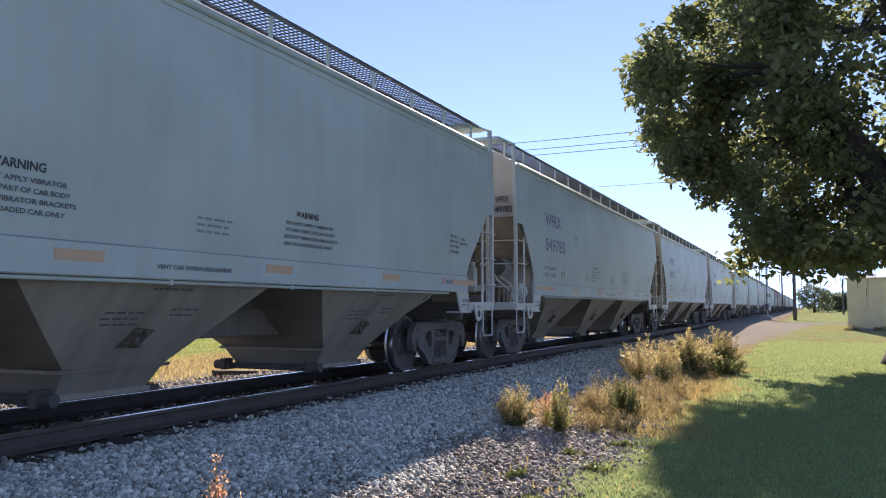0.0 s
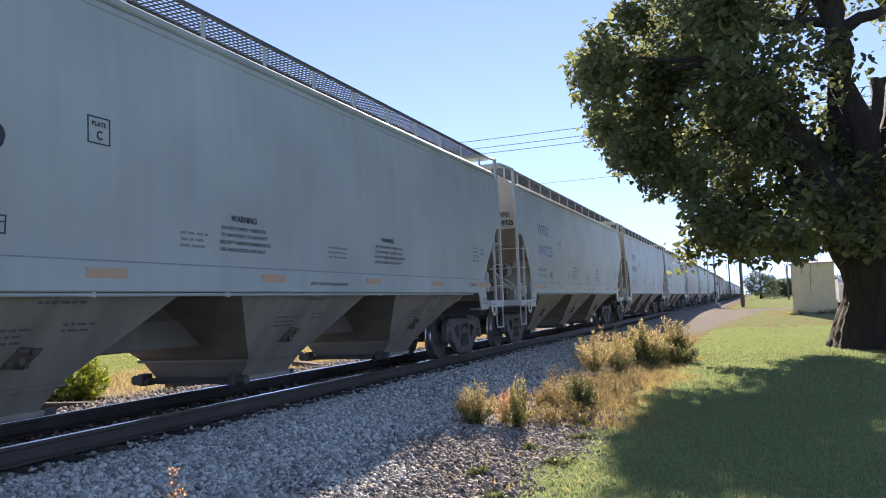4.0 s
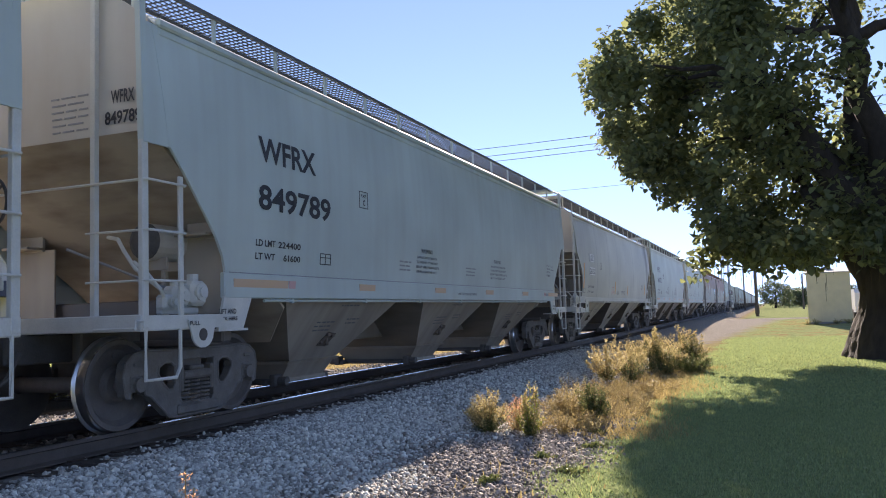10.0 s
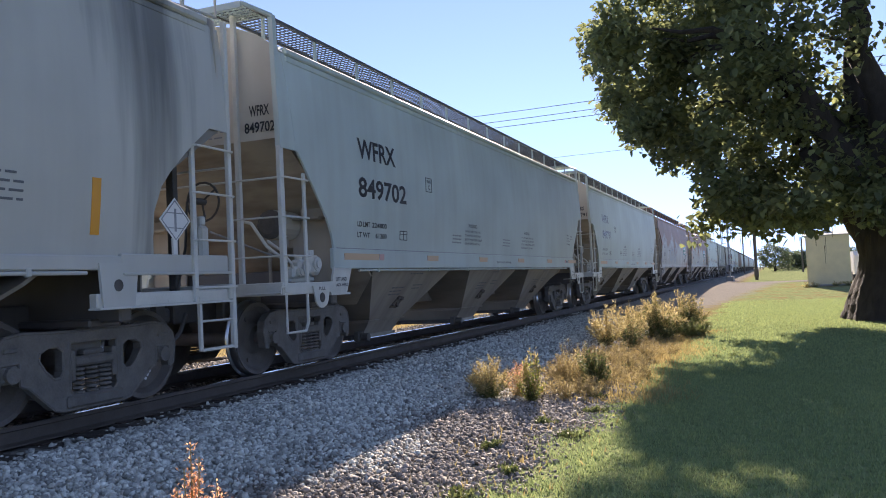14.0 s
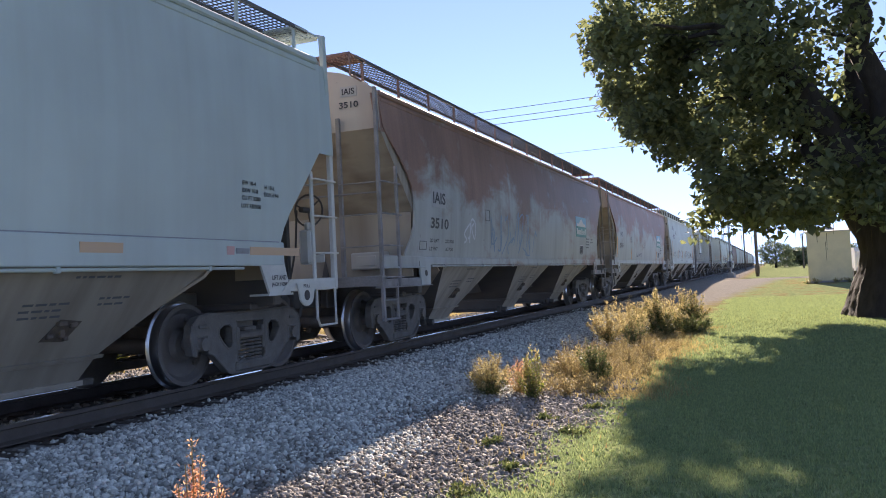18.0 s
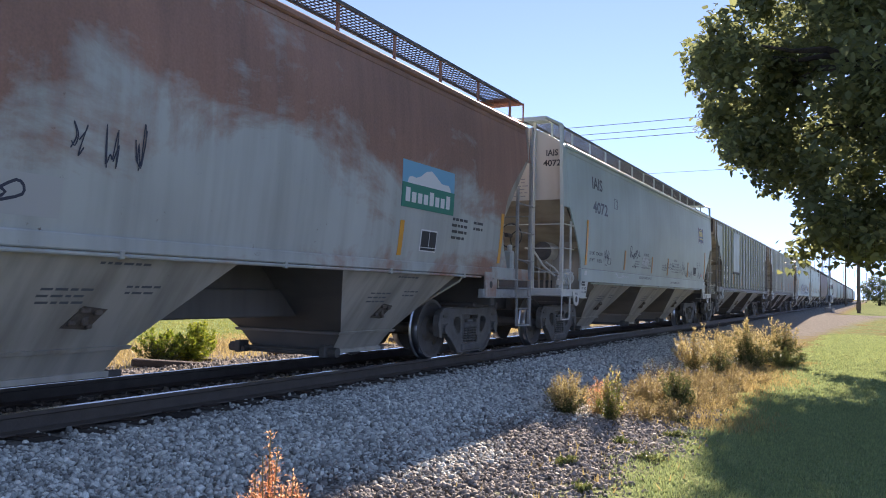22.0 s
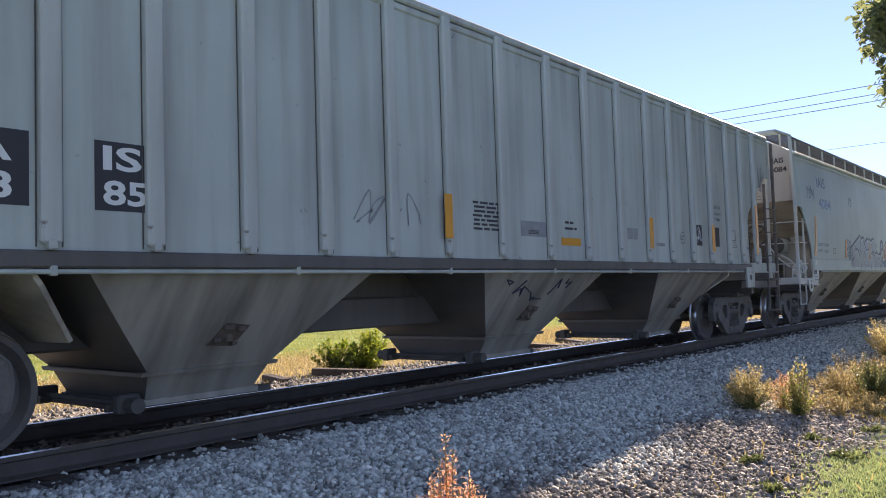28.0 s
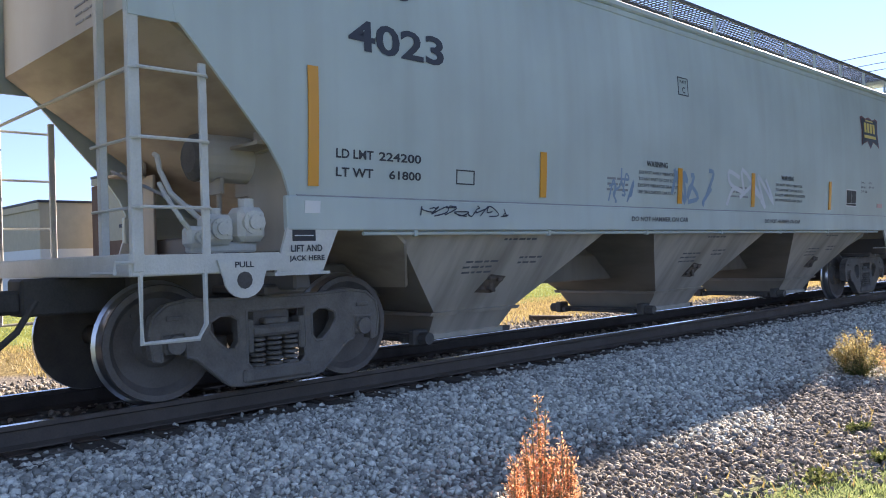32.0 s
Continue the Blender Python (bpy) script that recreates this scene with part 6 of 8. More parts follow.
part("round_stencil", g, INK, n_car)
bars(n_car, small_lines(13.05, 1.90, 0.13, 2, 0.05, 0.02) + small_lines(15.4, 1.86, 0.3, 3, 0.045, 0.015), "flat", INK_THIN)
scrawl(n_car, 17.0, 2.95, 0.5, 0.6, "flat", STEEL, 3, 0.012, 33)
scrawl(n_car, 5.4, 1.75, 1.0, 0.4, "flat", STEEL, 4, 0.008, 34)
rr = random.Random(35)
g = Geo()
for k in range(6):
    pts = [(8.15 + 0.27 * k + rr.uniform(-0.1, 0.25), 0.95 + rr.uniform(0, 0.28)) for _ in range(4)]
    for (ya, za), (yb, zb) in zip(pts, pts[1:]):
        g.rod((face_x(za) + 0.004, ya, za), (face_x(zb) + 0.004, yb, zb), 0.011, 5)
tagged(part("graffiti_tag", g, SPRAY_DARK, n_car, "black sprayed scrawl on the hopper"), kind="stuff")

end_writing(n_car, "IAIS", "8385", 0.95, 3.74, 0.15, 0.42, WHITE)

o_car = line_car(259.52, "4084", "224800", "61200")
scrawl(o_car, 1.0, 3.05, 0.62, 0.32, "curved", SPRAY_DARK, 5, 0.012, 41)


def skin(y, z, proud):
    """A place on the paint of a curved car, stepping out onto the side sill."""
    return (max(half_width("curved", z), 1.596 if z < 1.622 else 0) + proud, y, z)


def area(car, contour, foot, drop, mat, proud, name, label=""):
    """A filled sprayed area under an uneven top contour [(y, z)]."""
    ys = np.linspace(contour[0][0] + drop, contour[-1][0] - drop, 90)
    top = np.interp(ys, [p[0] for p in contour], [p[1] for p in contour]) - drop
    rows = [[skin(y, foot + (max(t, foot + 0.01) - foot) * k / 5, proud) for y, t in zip(ys, top)] for k in range(6)]
    part(name, Geo().sheet(rows, (-0.003, 0, 0)), mat, car, label)
    return list(zip(ys, top))


def stroke(g, pts, r, proud):
    """A rounded sprayed line through a few points."""
    curve = []
    for i in range(len(pts) - 1):
        p0, p1, p2, p3 = pts[max(i - 1, 0)], pts[i], pts[i + 1], pts[min(i + 2, len(pts) - 1)]
        for t in np.linspace(0, 1, 7)[:-1]:
            curve.append(tuple(0.5 * ((2 * p1[d]) + (-p0[d] + p2[d]) * t + (2 * p0[d] - 5 * p1[d] + 4 * p2[d] - p3[d]) * t * t + (-p0[d] + 3 * p1[d] - 3 * p2[d] + p3[d]) * t ** 3) for d in (0, 1)))
    curve.append(pts[-1])
    vs, fs = [], []
    for i, p in enumerate(curve):
        a, b = curve[max(i - 1, 0)], curve[min(i + 1, len(curve) - 1)]
        dy, dz = b[0] - a[0], b[1] - a[1]
        ln = math.hypot(dy, dz) or 1
        vs += [skin(p[0] - dz / ln * r, p[1] + dy / ln * r, proud), skin(p[0] + dz / ln * r, p[1] - dy / ln * r, proud)]
    g.add(vs, [(2 * i, 2 * i + 1, 2 * i + 3, 2 * i + 2) for i in range(len(curve) - 1)])


# the wide pale piece: ragged top contour, slate outlines of fat letters, white inner lines
hump = [(4.95, 1.98), (5.28, 2.09), (5.47, 2.16), (6.04, 2.36), (6.11, 2.38), (6.25, 2.27), (6.41, 2.35), (6.57, 2.32), (6.75, 2.21), (6.89, 2.28), (7.01, 2.33), (7.14, 2.28), (7.34, 2.32), (7.42, 2.26), (7.56, 2.28), (7.72, 2.34), (7.87, 2.33), (7.96, 2.23), (8.18, 2.14), (8.35, 2.04), (8.40, 1.92), (8.57, 1.86), (8.74, 1.91), (8.95, 1.84), (9.05, 1.66)]
area(o_car, hump, 1.63, 0.0, SPRAY_EDGE, 0.005, "graffiti_edge", "slate outline of a large sprayed piece")
inside = area(o_car, hump, 1.63, 0.085, SPRAY_FILL, 0.008, "graffiti_fill", "pale blue-grey sprayed fill")
bars(o_car, [(5.1, 1.38, 3.93, 0.235)], "curved", SPRAY_FILL, "graffiti_band", "pale blue sprayed band along the sill", 0.038)
g, g2 = Geo(), Geo()
for k, pts in enumerate(([(5.44, 2.05), (5.54, 1.98), (5.58, 1.85), (5.52, 1.72), (5.38, 1.66), (5.2, 1.64)], [(5.28, 2.02), (5.21, 1.91), (5.2, 1.8), (5.12, 1.68)], [(5.58, 1.85), (5.66, 1.92), (5.8, 1.93), (5.93, 1.88), (6.08, 1.78), (6.16, 1.67)],
                         [(6.14, 2.28), (6.16, 2.06), (6.13, 1.92), (6.22, 1.83), (6.18, 1.65)], [(6.41, 2.25), (6.59, 2.14), (6.77, 2.02), (6.86, 1.89), (6.82, 1.77), (6.76, 1.65)], [(6.64, 1.89), (6.71, 1.79), (6.75, 1.67)],
                         [(6.87, 1.89), (7.03, 1.95), (7.21, 1.95), (7.29, 2.03)], [(7.34, 2.25), (7.31, 2.03), (7.33, 1.86)], [(7.58, 2.23), (7.58, 2.04), (7.64, 1.9), (7.45, 1.68)], [(7.45, 1.68), (7.59, 1.81), (7.73, 1.82), (7.88, 1.71)],
                         [(7.88, 1.68), (8.07, 1.84), (8.3, 1.87), (8.5, 1.79), (8.58, 1.65)], [(7.69, 1.89), (7.83, 1.88), (7.88, 1.76)])):
    stroke(g2, pts, 0.042, 0.010 + 0.0003 * k)
    stroke(g, [(y - 0.035, z - 0.035) for y, z in pts], 0.012, 0.0142 + 0.0002 * k)
stroke(g, inside[::3], 0.012, 0.0138)
for ya, yb in ((6.20, 6.18), (6.76, 6.69), (7.45, 7.44), (7.93, 8.0), (8.65, 8.65), (5.23, 5.33)):
    stroke(g2, [(ya, 1.61), ((ya + yb) / 2, 1.52), (yb, 1.40)], 0.026, 0.012)
    stroke(g, [(ya - 0.045, 1.60), ((ya + yb) / 2 - 0.045, 1.52), (yb - 0.045, 1.41)], 0.009, 0.013)
part("graffiti_line", g2, SPRAY_EDGE, o_car)
part("graffiti_highlight", g, SPRAY_WHITE, o_car)
scrawl(o_car, 6.80, 1.46, 0.62, 0.09, "curved", SPRAY_EDGE, 8, 0.005, 61).location.x = 0.04
scrawl(o_car, 8.70, 1.46, 0.30, 0.09, "curved", SPRAY_EDGE, 3, 0.006, 62).location.x = 0.04
scrawl(o_car, 12.30, 1.44, 0.34, 0.11, "curved", SPRAY_WHITE, 4, 0.007, 63).location.x = 0.042
# the smaller navy piece with fat white outlines
peak = [(9.1, 1.62), (9.13, 1.72), (9.26, 1.81), (9.27, 1.95), (9.32, 2.05), (9.42, 2.16), (9.6, 2.26), (9.71, 2.34), (9.75, 2.43), (9.82, 2.36), (10.02, 2.31), (10.3, 2.28), (10.49, 2.27), (10.73, 2.25), (10.83, 2.16), (10.91, 2.2), (11.07, 2.23), (11.31, 2.19), (11.38, 2.24), (11.46, 2.32), (11.71, 2.28), (11.99, 2.21), (12.04, 2.13), (12.43, 2.12), (12.63, 1.96), (12.74, 1.86), (12.87, 1.89), (12.94, 2.1), (13.05, 2.19), (13.23, 2.24), (13.37, 2.16), (13.38, 1.95), (13.38, 1.64)]
area(o_car, peak, 1.63, 0.0, SPRAY_EDGE, 0.005, "graffiti_edge")
area(o_car, peak, 1.63, 0.05, SPRAY_NAVY, 0.008, "graffiti_fill", "navy sprayed fill")
bars(o_car, [(9.12, 1.38, 4.21, 0.235)], "curved", SPRAY_BAND, "graffiti_band", "blue sprayed band along the sill", 0.038)
g = Geo()
for n, pts in enumerate(([(10.84, 2.1), (10.98, 2.16), (11.22, 2.15), (11.26, 2.05), (11.16, 1.96)],
        [(10.94, 1.7), (11, 1.8), (11.15, 1.83), (11.3, 1.79), (11.36, 1.7)],
        [(10.91, 1.74), (11.12, 1.73), (11.37, 1.72)])):
    stroke(g, pts, 0.05, 0.0098 + 0.0003 * n)
part("graffiti_patch", g, SPRAY_FILL, o_car, "pale grey-blue sprayed letter parts")
g = Geo()
stroke(g, [(11.19, 1.61), (11.19, 1.52), (11.18, 1.43)], 0.13, 0.012)
part("graffiti_patch", g, SPRAY_FILL, o_car, "pale grey-blue sprayed letter parts")
g = Geo()
for n, pts in enumerate(([(9.34, 1.67), (9.28, 1.76), (9.29, 1.92), (9.35, 2.04), (9.49, 2.15), (9.68, 2.21), (9.76, 2.24)],
        [(9.14, 1.67), (9.32, 1.69), (9.42, 1.66)],
        [(9.77, 2.26), (9.75, 2.12), (9.79, 1.87), (9.81, 1.65)],
        [(9.77, 2.26), (9.97, 2.25), (10.21, 2.22), (10.28, 2.18), (10.23, 2.06), (10.13, 1.92), (10.05, 1.86)],
        [(10.28, 2.18), (10.46, 2.23), (10.68, 2.2), (10.75, 2.08), (10.72, 1.89), (10.56, 1.86), (10.4, 1.81), (10.27, 1.71)],
        [(10.05, 1.86), (10.06, 1.75), (10.15, 1.75), (10.27, 1.7)],
        [(10.72, 1.87), (10.78, 1.76), (10.85, 1.66)],
        [(11.28, 2), (11.45, 2.22), (11.71, 2.2), (11.95, 2.12), (11.91, 2.03), (11.7, 1.91), (11.5, 1.77)],
        [(11.4, 1.94), (11.43, 1.79), (11.5, 1.67)],
        [(11.5, 1.77), (11.73, 1.91), (11.98, 1.99), (12.31, 2.05), (12.51, 2.02), (12.58, 1.85)],
        [(11.5, 1.67), (11.76, 1.78), (12.01, 1.82), (11.9, 1.71)],
        [(11.9, 1.67), (12.19, 1.76), (12.5, 1.79), (12.65, 1.68)],
        [(12.72, 1.68), (12.74, 1.75), (12.91, 1.81), (13.08, 1.76), (13.16, 1.66)],
        [(13.13, 1.79), (13.28, 1.95), (13.33, 2.1), (13.21, 2.16), (13.08, 2.11), (13.02, 1.93)],
        [(10.51, 2.01), (10.5, 1.93), (10.45, 1.9), (10.41, 1.93), (10.4, 2), (10.42, 2.07), (10.46, 2.11), (10.5, 2.08), (10.51, 2.01)],
        [(11.63, 2.03), (11.61, 1.96), (11.57, 1.93), (11.53, 1.96), (11.51, 2.02), (11.53, 2.09), (11.57, 2.12), (11.61, 2.1), (11.63, 2.03)])):
    stroke(g, pts, 0.028, 0.0122 + 0.0002 * n)
for n, pts in enumerate(([(9.16, 1.6), (9.13, 1.53), (9.18, 1.41)],
        [(9.7, 1.61), (9.74, 1.41)],
        [(10.34, 1.61), (10.27, 1.42)],
        [(10.89, 1.6), (10.93, 1.42)],
        [(11.45, 1.6), (11.45, 1.42)],
        [(11.9, 1.59), (12.01, 1.41)],
        [(12.73, 1.59), (12.82, 1.41)],
        [(13.2, 1.59), (13.24, 1.42)])):
    stroke(g, pts, 0.022, 0.0128)
part("graffiti_line", g, SPRAY_WHITE, o_car, "fat white sprayed outlines")
g = Geo()
stroke(g, [(8.91, 1.85), (8.82, 1.99), (8.82, 2.15), (8.94, 2.25), (9.1, 2.22), (9.16, 2.11), (9.1, 2.01), (8.97, 1.98)], 0.05, 0.006)
part("graffiti_loop", g, SPRAY_EDGE, o_car)
g = Geo()
stroke(g, [(8.91, 1.9), (8.88, 2.02), (8.89, 2.13), (8.97, 2.18), (9.06, 2.15), (9.03, 2.06)], 0.04, 0.009)
part("graffiti_loop", g, SPRAY_FILL, o_car)
for k, z in enumerate((2.04, 1.86, 1.68)):
    scrawl(o_car, 4.62, z, 0.42, 0.17, "curved", SPRAY_EDGE, 4, 0.009, 64 + k)
for k, (y, z, w) in enumerate(((13.80, 1.80, 0.88), (13.90, 1.645, 0.68))):
    scrawl(o_car, y, z, w, 0.20 - 0.03 * k, "curved", SPRAY_DARK, 7, 0.013, 68 + k)
g = Geo()
ribbon(g, [(13.60, 1.71), (13.72, 1.79), (13.80, 1.86), (13.79, 1.79), (13.86, 1.79)], 0.013, "curved")
ribbon(g, [(14.72, 1.75), (14.70, 1.68), (14.78, 1.67), (14.70, 1.645), (14.62, 1.632), (14.45, 1.632)], 0.012, "curved")
tagged(part("graffiti_tag", g, SPRAY_DARK, o_car, "sprayed arrow strokes beside the tag"), kind="stuff")

p_car = line_car(277.25, "4023", "224200", "61800")
scrawl(p_car, 2.74, 1.46, 1.2, 0.12, "curved", SPRAY_DARK, 8, 0.006, 51).location.x = 0.033
scrawl(p_car, 5.7, 1.68, 0.6, 0.5, "curved", SPRAY_SKY, 4, 0.014, 52)
scrawl(p_car, 7.1, 1.68, 1.2, 0.58, "curved", SPRAY_SKY, 3, 0.03, 53)
scrawl(p_car, 8.5, 1.68, 1.8, 0.55, "curved", SPRAY_PALE, 3, 0.03, 54)

# the paint of these cars sits a little ahead of the standard drawing
for c, off, upto in ((l_car, -0.07, 99), (o_car, -0.12, 99), (p_car, -0.10, 99), (g_car, -0.10, 99), (j_car, 0.19, 99), (k_car, 0.09, 99), (cars[5], -0.13, 4.9)):
    for ob in c.children:
        if ob.name not in BODY[c.name] and ob.bound_box[0][1] < upto:
            ob.location.y += off

# the rest of the train, far up the line
yy = 277.25 + 18.35
for k in range(13):
    hopper_car(yy, 17.0, "curved", ("plain brown", "plain pale grey", "plain mid-grey", "plain pale grey", "chalky pale")[k % 5] + " covered hopper car far up the line", (BROWN, GREY, GREY_G, GREY, RIB_N)[k % 5], detail=False)
    yy += 18.35

# ---- ties, plates and stones of the track ----
TIE_PLATE = shade("rusty_tie_plate", (0.07, 0.045, 0.03), rough=0.8, scale=9, amount=0.4)


def tie_geo(w):
    return Geo().box(-1.30, 1.30, -0.115, 0.115, -0.36, -0.180, 0.012)


tie_mesh = tie_geo(0).data("tie", TIE)
plate_mesh = Geo().box(-0.17, 0.17, -0.09, 0.09, -0.182, -0.168, 0.004).data("tie_plate", TIE_PLATE)
rng = random.Random(5)
for k in range(150):
    y = -5 + 0.52 * k
    t = part("tie", tie_mesh, None, track, at=pose(rng.uniform(-0.05, 0.07), y + rng.uniform(-0.03, 0.03), rng.uniform(-0.012, 0.004), 0, 0, rng.uniform(-1.2, 1.2)))
    if k < 60:
        for sx in (-1, 1):
            part("tie_plate", plate_mesh, None, t, at=(sx * 0.7535, 0, 0.004))
far_ties = Geo()
for k in range(500):
    y = 73 + 0.52 * k
    far_ties.box(-1.3, 1.3, y - 0.115, y + 0.115, -0.36, -0.18)
tagged(part("tie_row", far_ties, TIE, track), kind="stuff")

STONE = shade("limestone_ballast", (0.70, 0.695, 0.61), rough=0.9, scale=22, amount=0.45, per_island=0.55, bump=0.4)
PEBBLE = shade("brown_gravel", (0.35, 0.31, 0.262), rough=0.9, scale=22, amount=0.4, per_island=0.6, bump=0.2)


def stone_kinds(n, seed):
    """A few lumpy stones of 12 points each."""
    r = np.random.RandomState(seed)
    p = (1 + 5 ** 0.5) / 2
    v = np.array([(-1, p, 0), (1, p, 0), (-1, -p, 0), (1, -p, 0), (0, -1, p), (0, 1, p), (0, -1, -p), (0, 1, -p), (p, 0, -1), (p, 0, 1), (-p, 0, -1), (-p, 0, 1)]) / 1.9
    f = np.array([(0, 11, 5), (0, 5, 1), (0, 1, 7), (0, 7, 10), (0, 10, 11), (1, 5, 9), (5, 11, 4), (11, 10, 2), (10, 7, 6), (7, 1, 8), (3, 9, 4), (3, 4, 2), (3, 2, 6), (3, 6, 8), (3, 8, 9), (4, 9, 5), (2, 4, 11), (6, 2, 10), (8, 6, 7), (9, 8, 1)])
    return [v * r.uniform(0.45, 1.2, (12, 1)) * r.uniform(0.4, 1.15, (1, 3)) for _ in range(n)], f


def scatter_stones(name, places, sizes, seed, mat, label, sink=0.25):
    r = np.random.RandomState(seed)
    kinds, f = stone_kinds(9, seed)
    n = len(places)
    base = np.stack(kinds)[r.randint(0, 9, n)]
    a = r.uniform(0, 6.28, (3, n))
    ca, sa, cb, sb = np.cos(a[0]), np.sin(a[0]), np.cos(a[1]), np.sin(a[1])
    R = np.zeros((n, 3, 3))
    R[:, 0, 0], R[:, 0, 1], R[:, 1, 0], R[:, 1, 1], R[:, 2, 2] = ca, -sa, sa, ca, 1
    Q = np.zeros((n, 3, 3))
    Q[:, 0, 0], Q[:, 1, 1], Q[:, 1, 2], Q[:, 2, 1], Q[:, 2, 2] = 1, cb, -sb, sb, cb
    v = np.einsum("nij,njk,nvk->nvi", R, Q, base) * sizes[:, None, None]
    z = lie(places[:, 0], places[:, 1]) + sizes * (0.5 - sink)
    v += np.concatenate([places, z[:, None]], 1)[:, None, :]
    faces = (f[None] + (np.arange(n) * 12)[:, None, None]).reshape(-1, 3)
    ob = new(name, bulk(name, v.reshape(-1, 3), faces, mat))
    return tagged(ob, label, "gravel", kind="stuff")


rs = np.random.RandomState(11)


def sown(n, x0, x1, y0, y1, power=1.0):
    return np.stack([rs.uniform(x0, x1, n), y0 + (y1 - y0) * rs.uniform(0, 1, n) ** power], 1)


near = np.concatenate([sown(36000, TRACK_X + 1.22, -2.9, 1.0, 11), sown(17000, TRACK_X + 1.22, -2.9, 11, 26), sown(1700, TRACK_X + 0.85, TRACK_X + 1.4, 0.5, 30)])
keep = near[:, 0] + 0.45 * np.sin(near[:, 1] * 1.7) + rs.uniform(-0.5, 0.5, len(near)) < -3.55
near = near[keep]
scatter_stones("ballast_stones", near, rs.uniform(0.018, 0.042, len(near)), 3, STONE, "pale crushed limestone ballast beside the near rail")
bed = np.concatenate([sown(2600, TRACK_X - 0.68, TRACK_X + 0.68, 2, 22), sown(5000, TRACK_X - 5.6, TRACK_X - 0.85, 2, 34)])
scatter_stones("track_stones", bed, rs.uniform(0.024, 0.05, len(bed)), 4, PEBBLE, "dirty brown ballast between and beyond the rails")
brown = np.concatenate([sown(26000, -4.2, -1.4, 3.2, 12), sown(7000, -4.0, -2.0, 12, 24)])
edge = np.interp(brown[:, 1], [3, 5, 6, 7.5, 9.5, 12, 24], [-2.7, -2.35, -2.1, -1.95, -1.9, -2.1, -2.3]) + 0.12 * np.sin(brown[:, 1] * 2.3)
brown = brown[(brown[:, 0] < edge + rs.normal(0, 0.18, len(brown))) & (brown[:, 0] > -3.75 + rs.normal(0, 0.35, len(brown)))]
scatter_stones("gravel_stones", brown, rs.uniform(0.013, 0.038, len(brown)), 5, PEBBLE, "brown gravel and chippings at the lawn's edge")
TIMBER = shade("rotten_timber", (0.12, 0.09, 0.07), rough=0.9, scale=5, amount=0.5, stretch=(0.5, 4, 4), bump=0.6)
for x, y, a, ln in ((-11.4, 8.2, 20, 1.1), (-11.9, 9.6, -10, 0.8), (-11.1, 10.6, 35, 1.3), (-12.3, 12.4, 5, 1.6), (-11.6, 14.6, 60, 1.0), (-11.0, 6.4, 80, 0.6), (-12.2, 7.1, 15, 0.9), (-11.2, 17.5, 30, 1.4), (-11.8, 20.0, -20, 1.2)):
    ob = part("scrap_timber", Geo().box(-ln / 2, ln / 2, -0.10, 0.10, 0, 0.13, 0.02), TIMBER, None, at=pose(x, y, float(lie(x, y)) - 0.02, 2, 3, a))
    tagged(ob, "rotten piece of railway tie lying on the gravel", "timber", "scrap beside the track")

# ---- plants ----
BARK = shade("grey_brown_bark", (0.075, 0.06, 0.05), rough=0.95, scale=3, amount=0.55, fine=22, bump=1.0, stretch=(2.5, 2.5, 0.5))
LEAF = leafy("broad_green_leaf", (0.29, 0.315, 0.13), (0.12, 0.145, 0.075), through=0.6)
POD = plain("brown_seed_pod", (0.10, 0.07, 0.03), 0.8)
TAN = leafy("dry_tan_weed", (0.70, 0.58, 0.28), (0.38, 0.30, 0.13), through=0.55)
RUDDY = leafy("ruddy_dry_weed", (0.92, 0.55, 0.33), (0.76, 0.38, 0.21), through=0.6)
SAGE = leafy("grey_green_weed", (0.24, 0.26, 0.09), (0.07, 0.10, 0.035), through=0.4)
LUSH = leafy("bright_green_weed", (0.42, 0.44, 0.05), (0.14, 0.22, 0.03), through=0.5)
BLADE = leafy("lawn_blade", (0.41, 0.475, 0.195), (0.205, 0.275, 0.13), through=0.45)
STEM = plain("dry_stem", (0.34, 0.25, 0.12), 0.8)
STRAW = leafy("straw_blade", (0.58, 0.45, 0.19), (0.30, 0.23, 0.10), through=0.45)
FARLEAF = leafy("far_foliage", (0.24, 0.29, 0.15), (0.11, 0.145, 0.085), through=0.4)


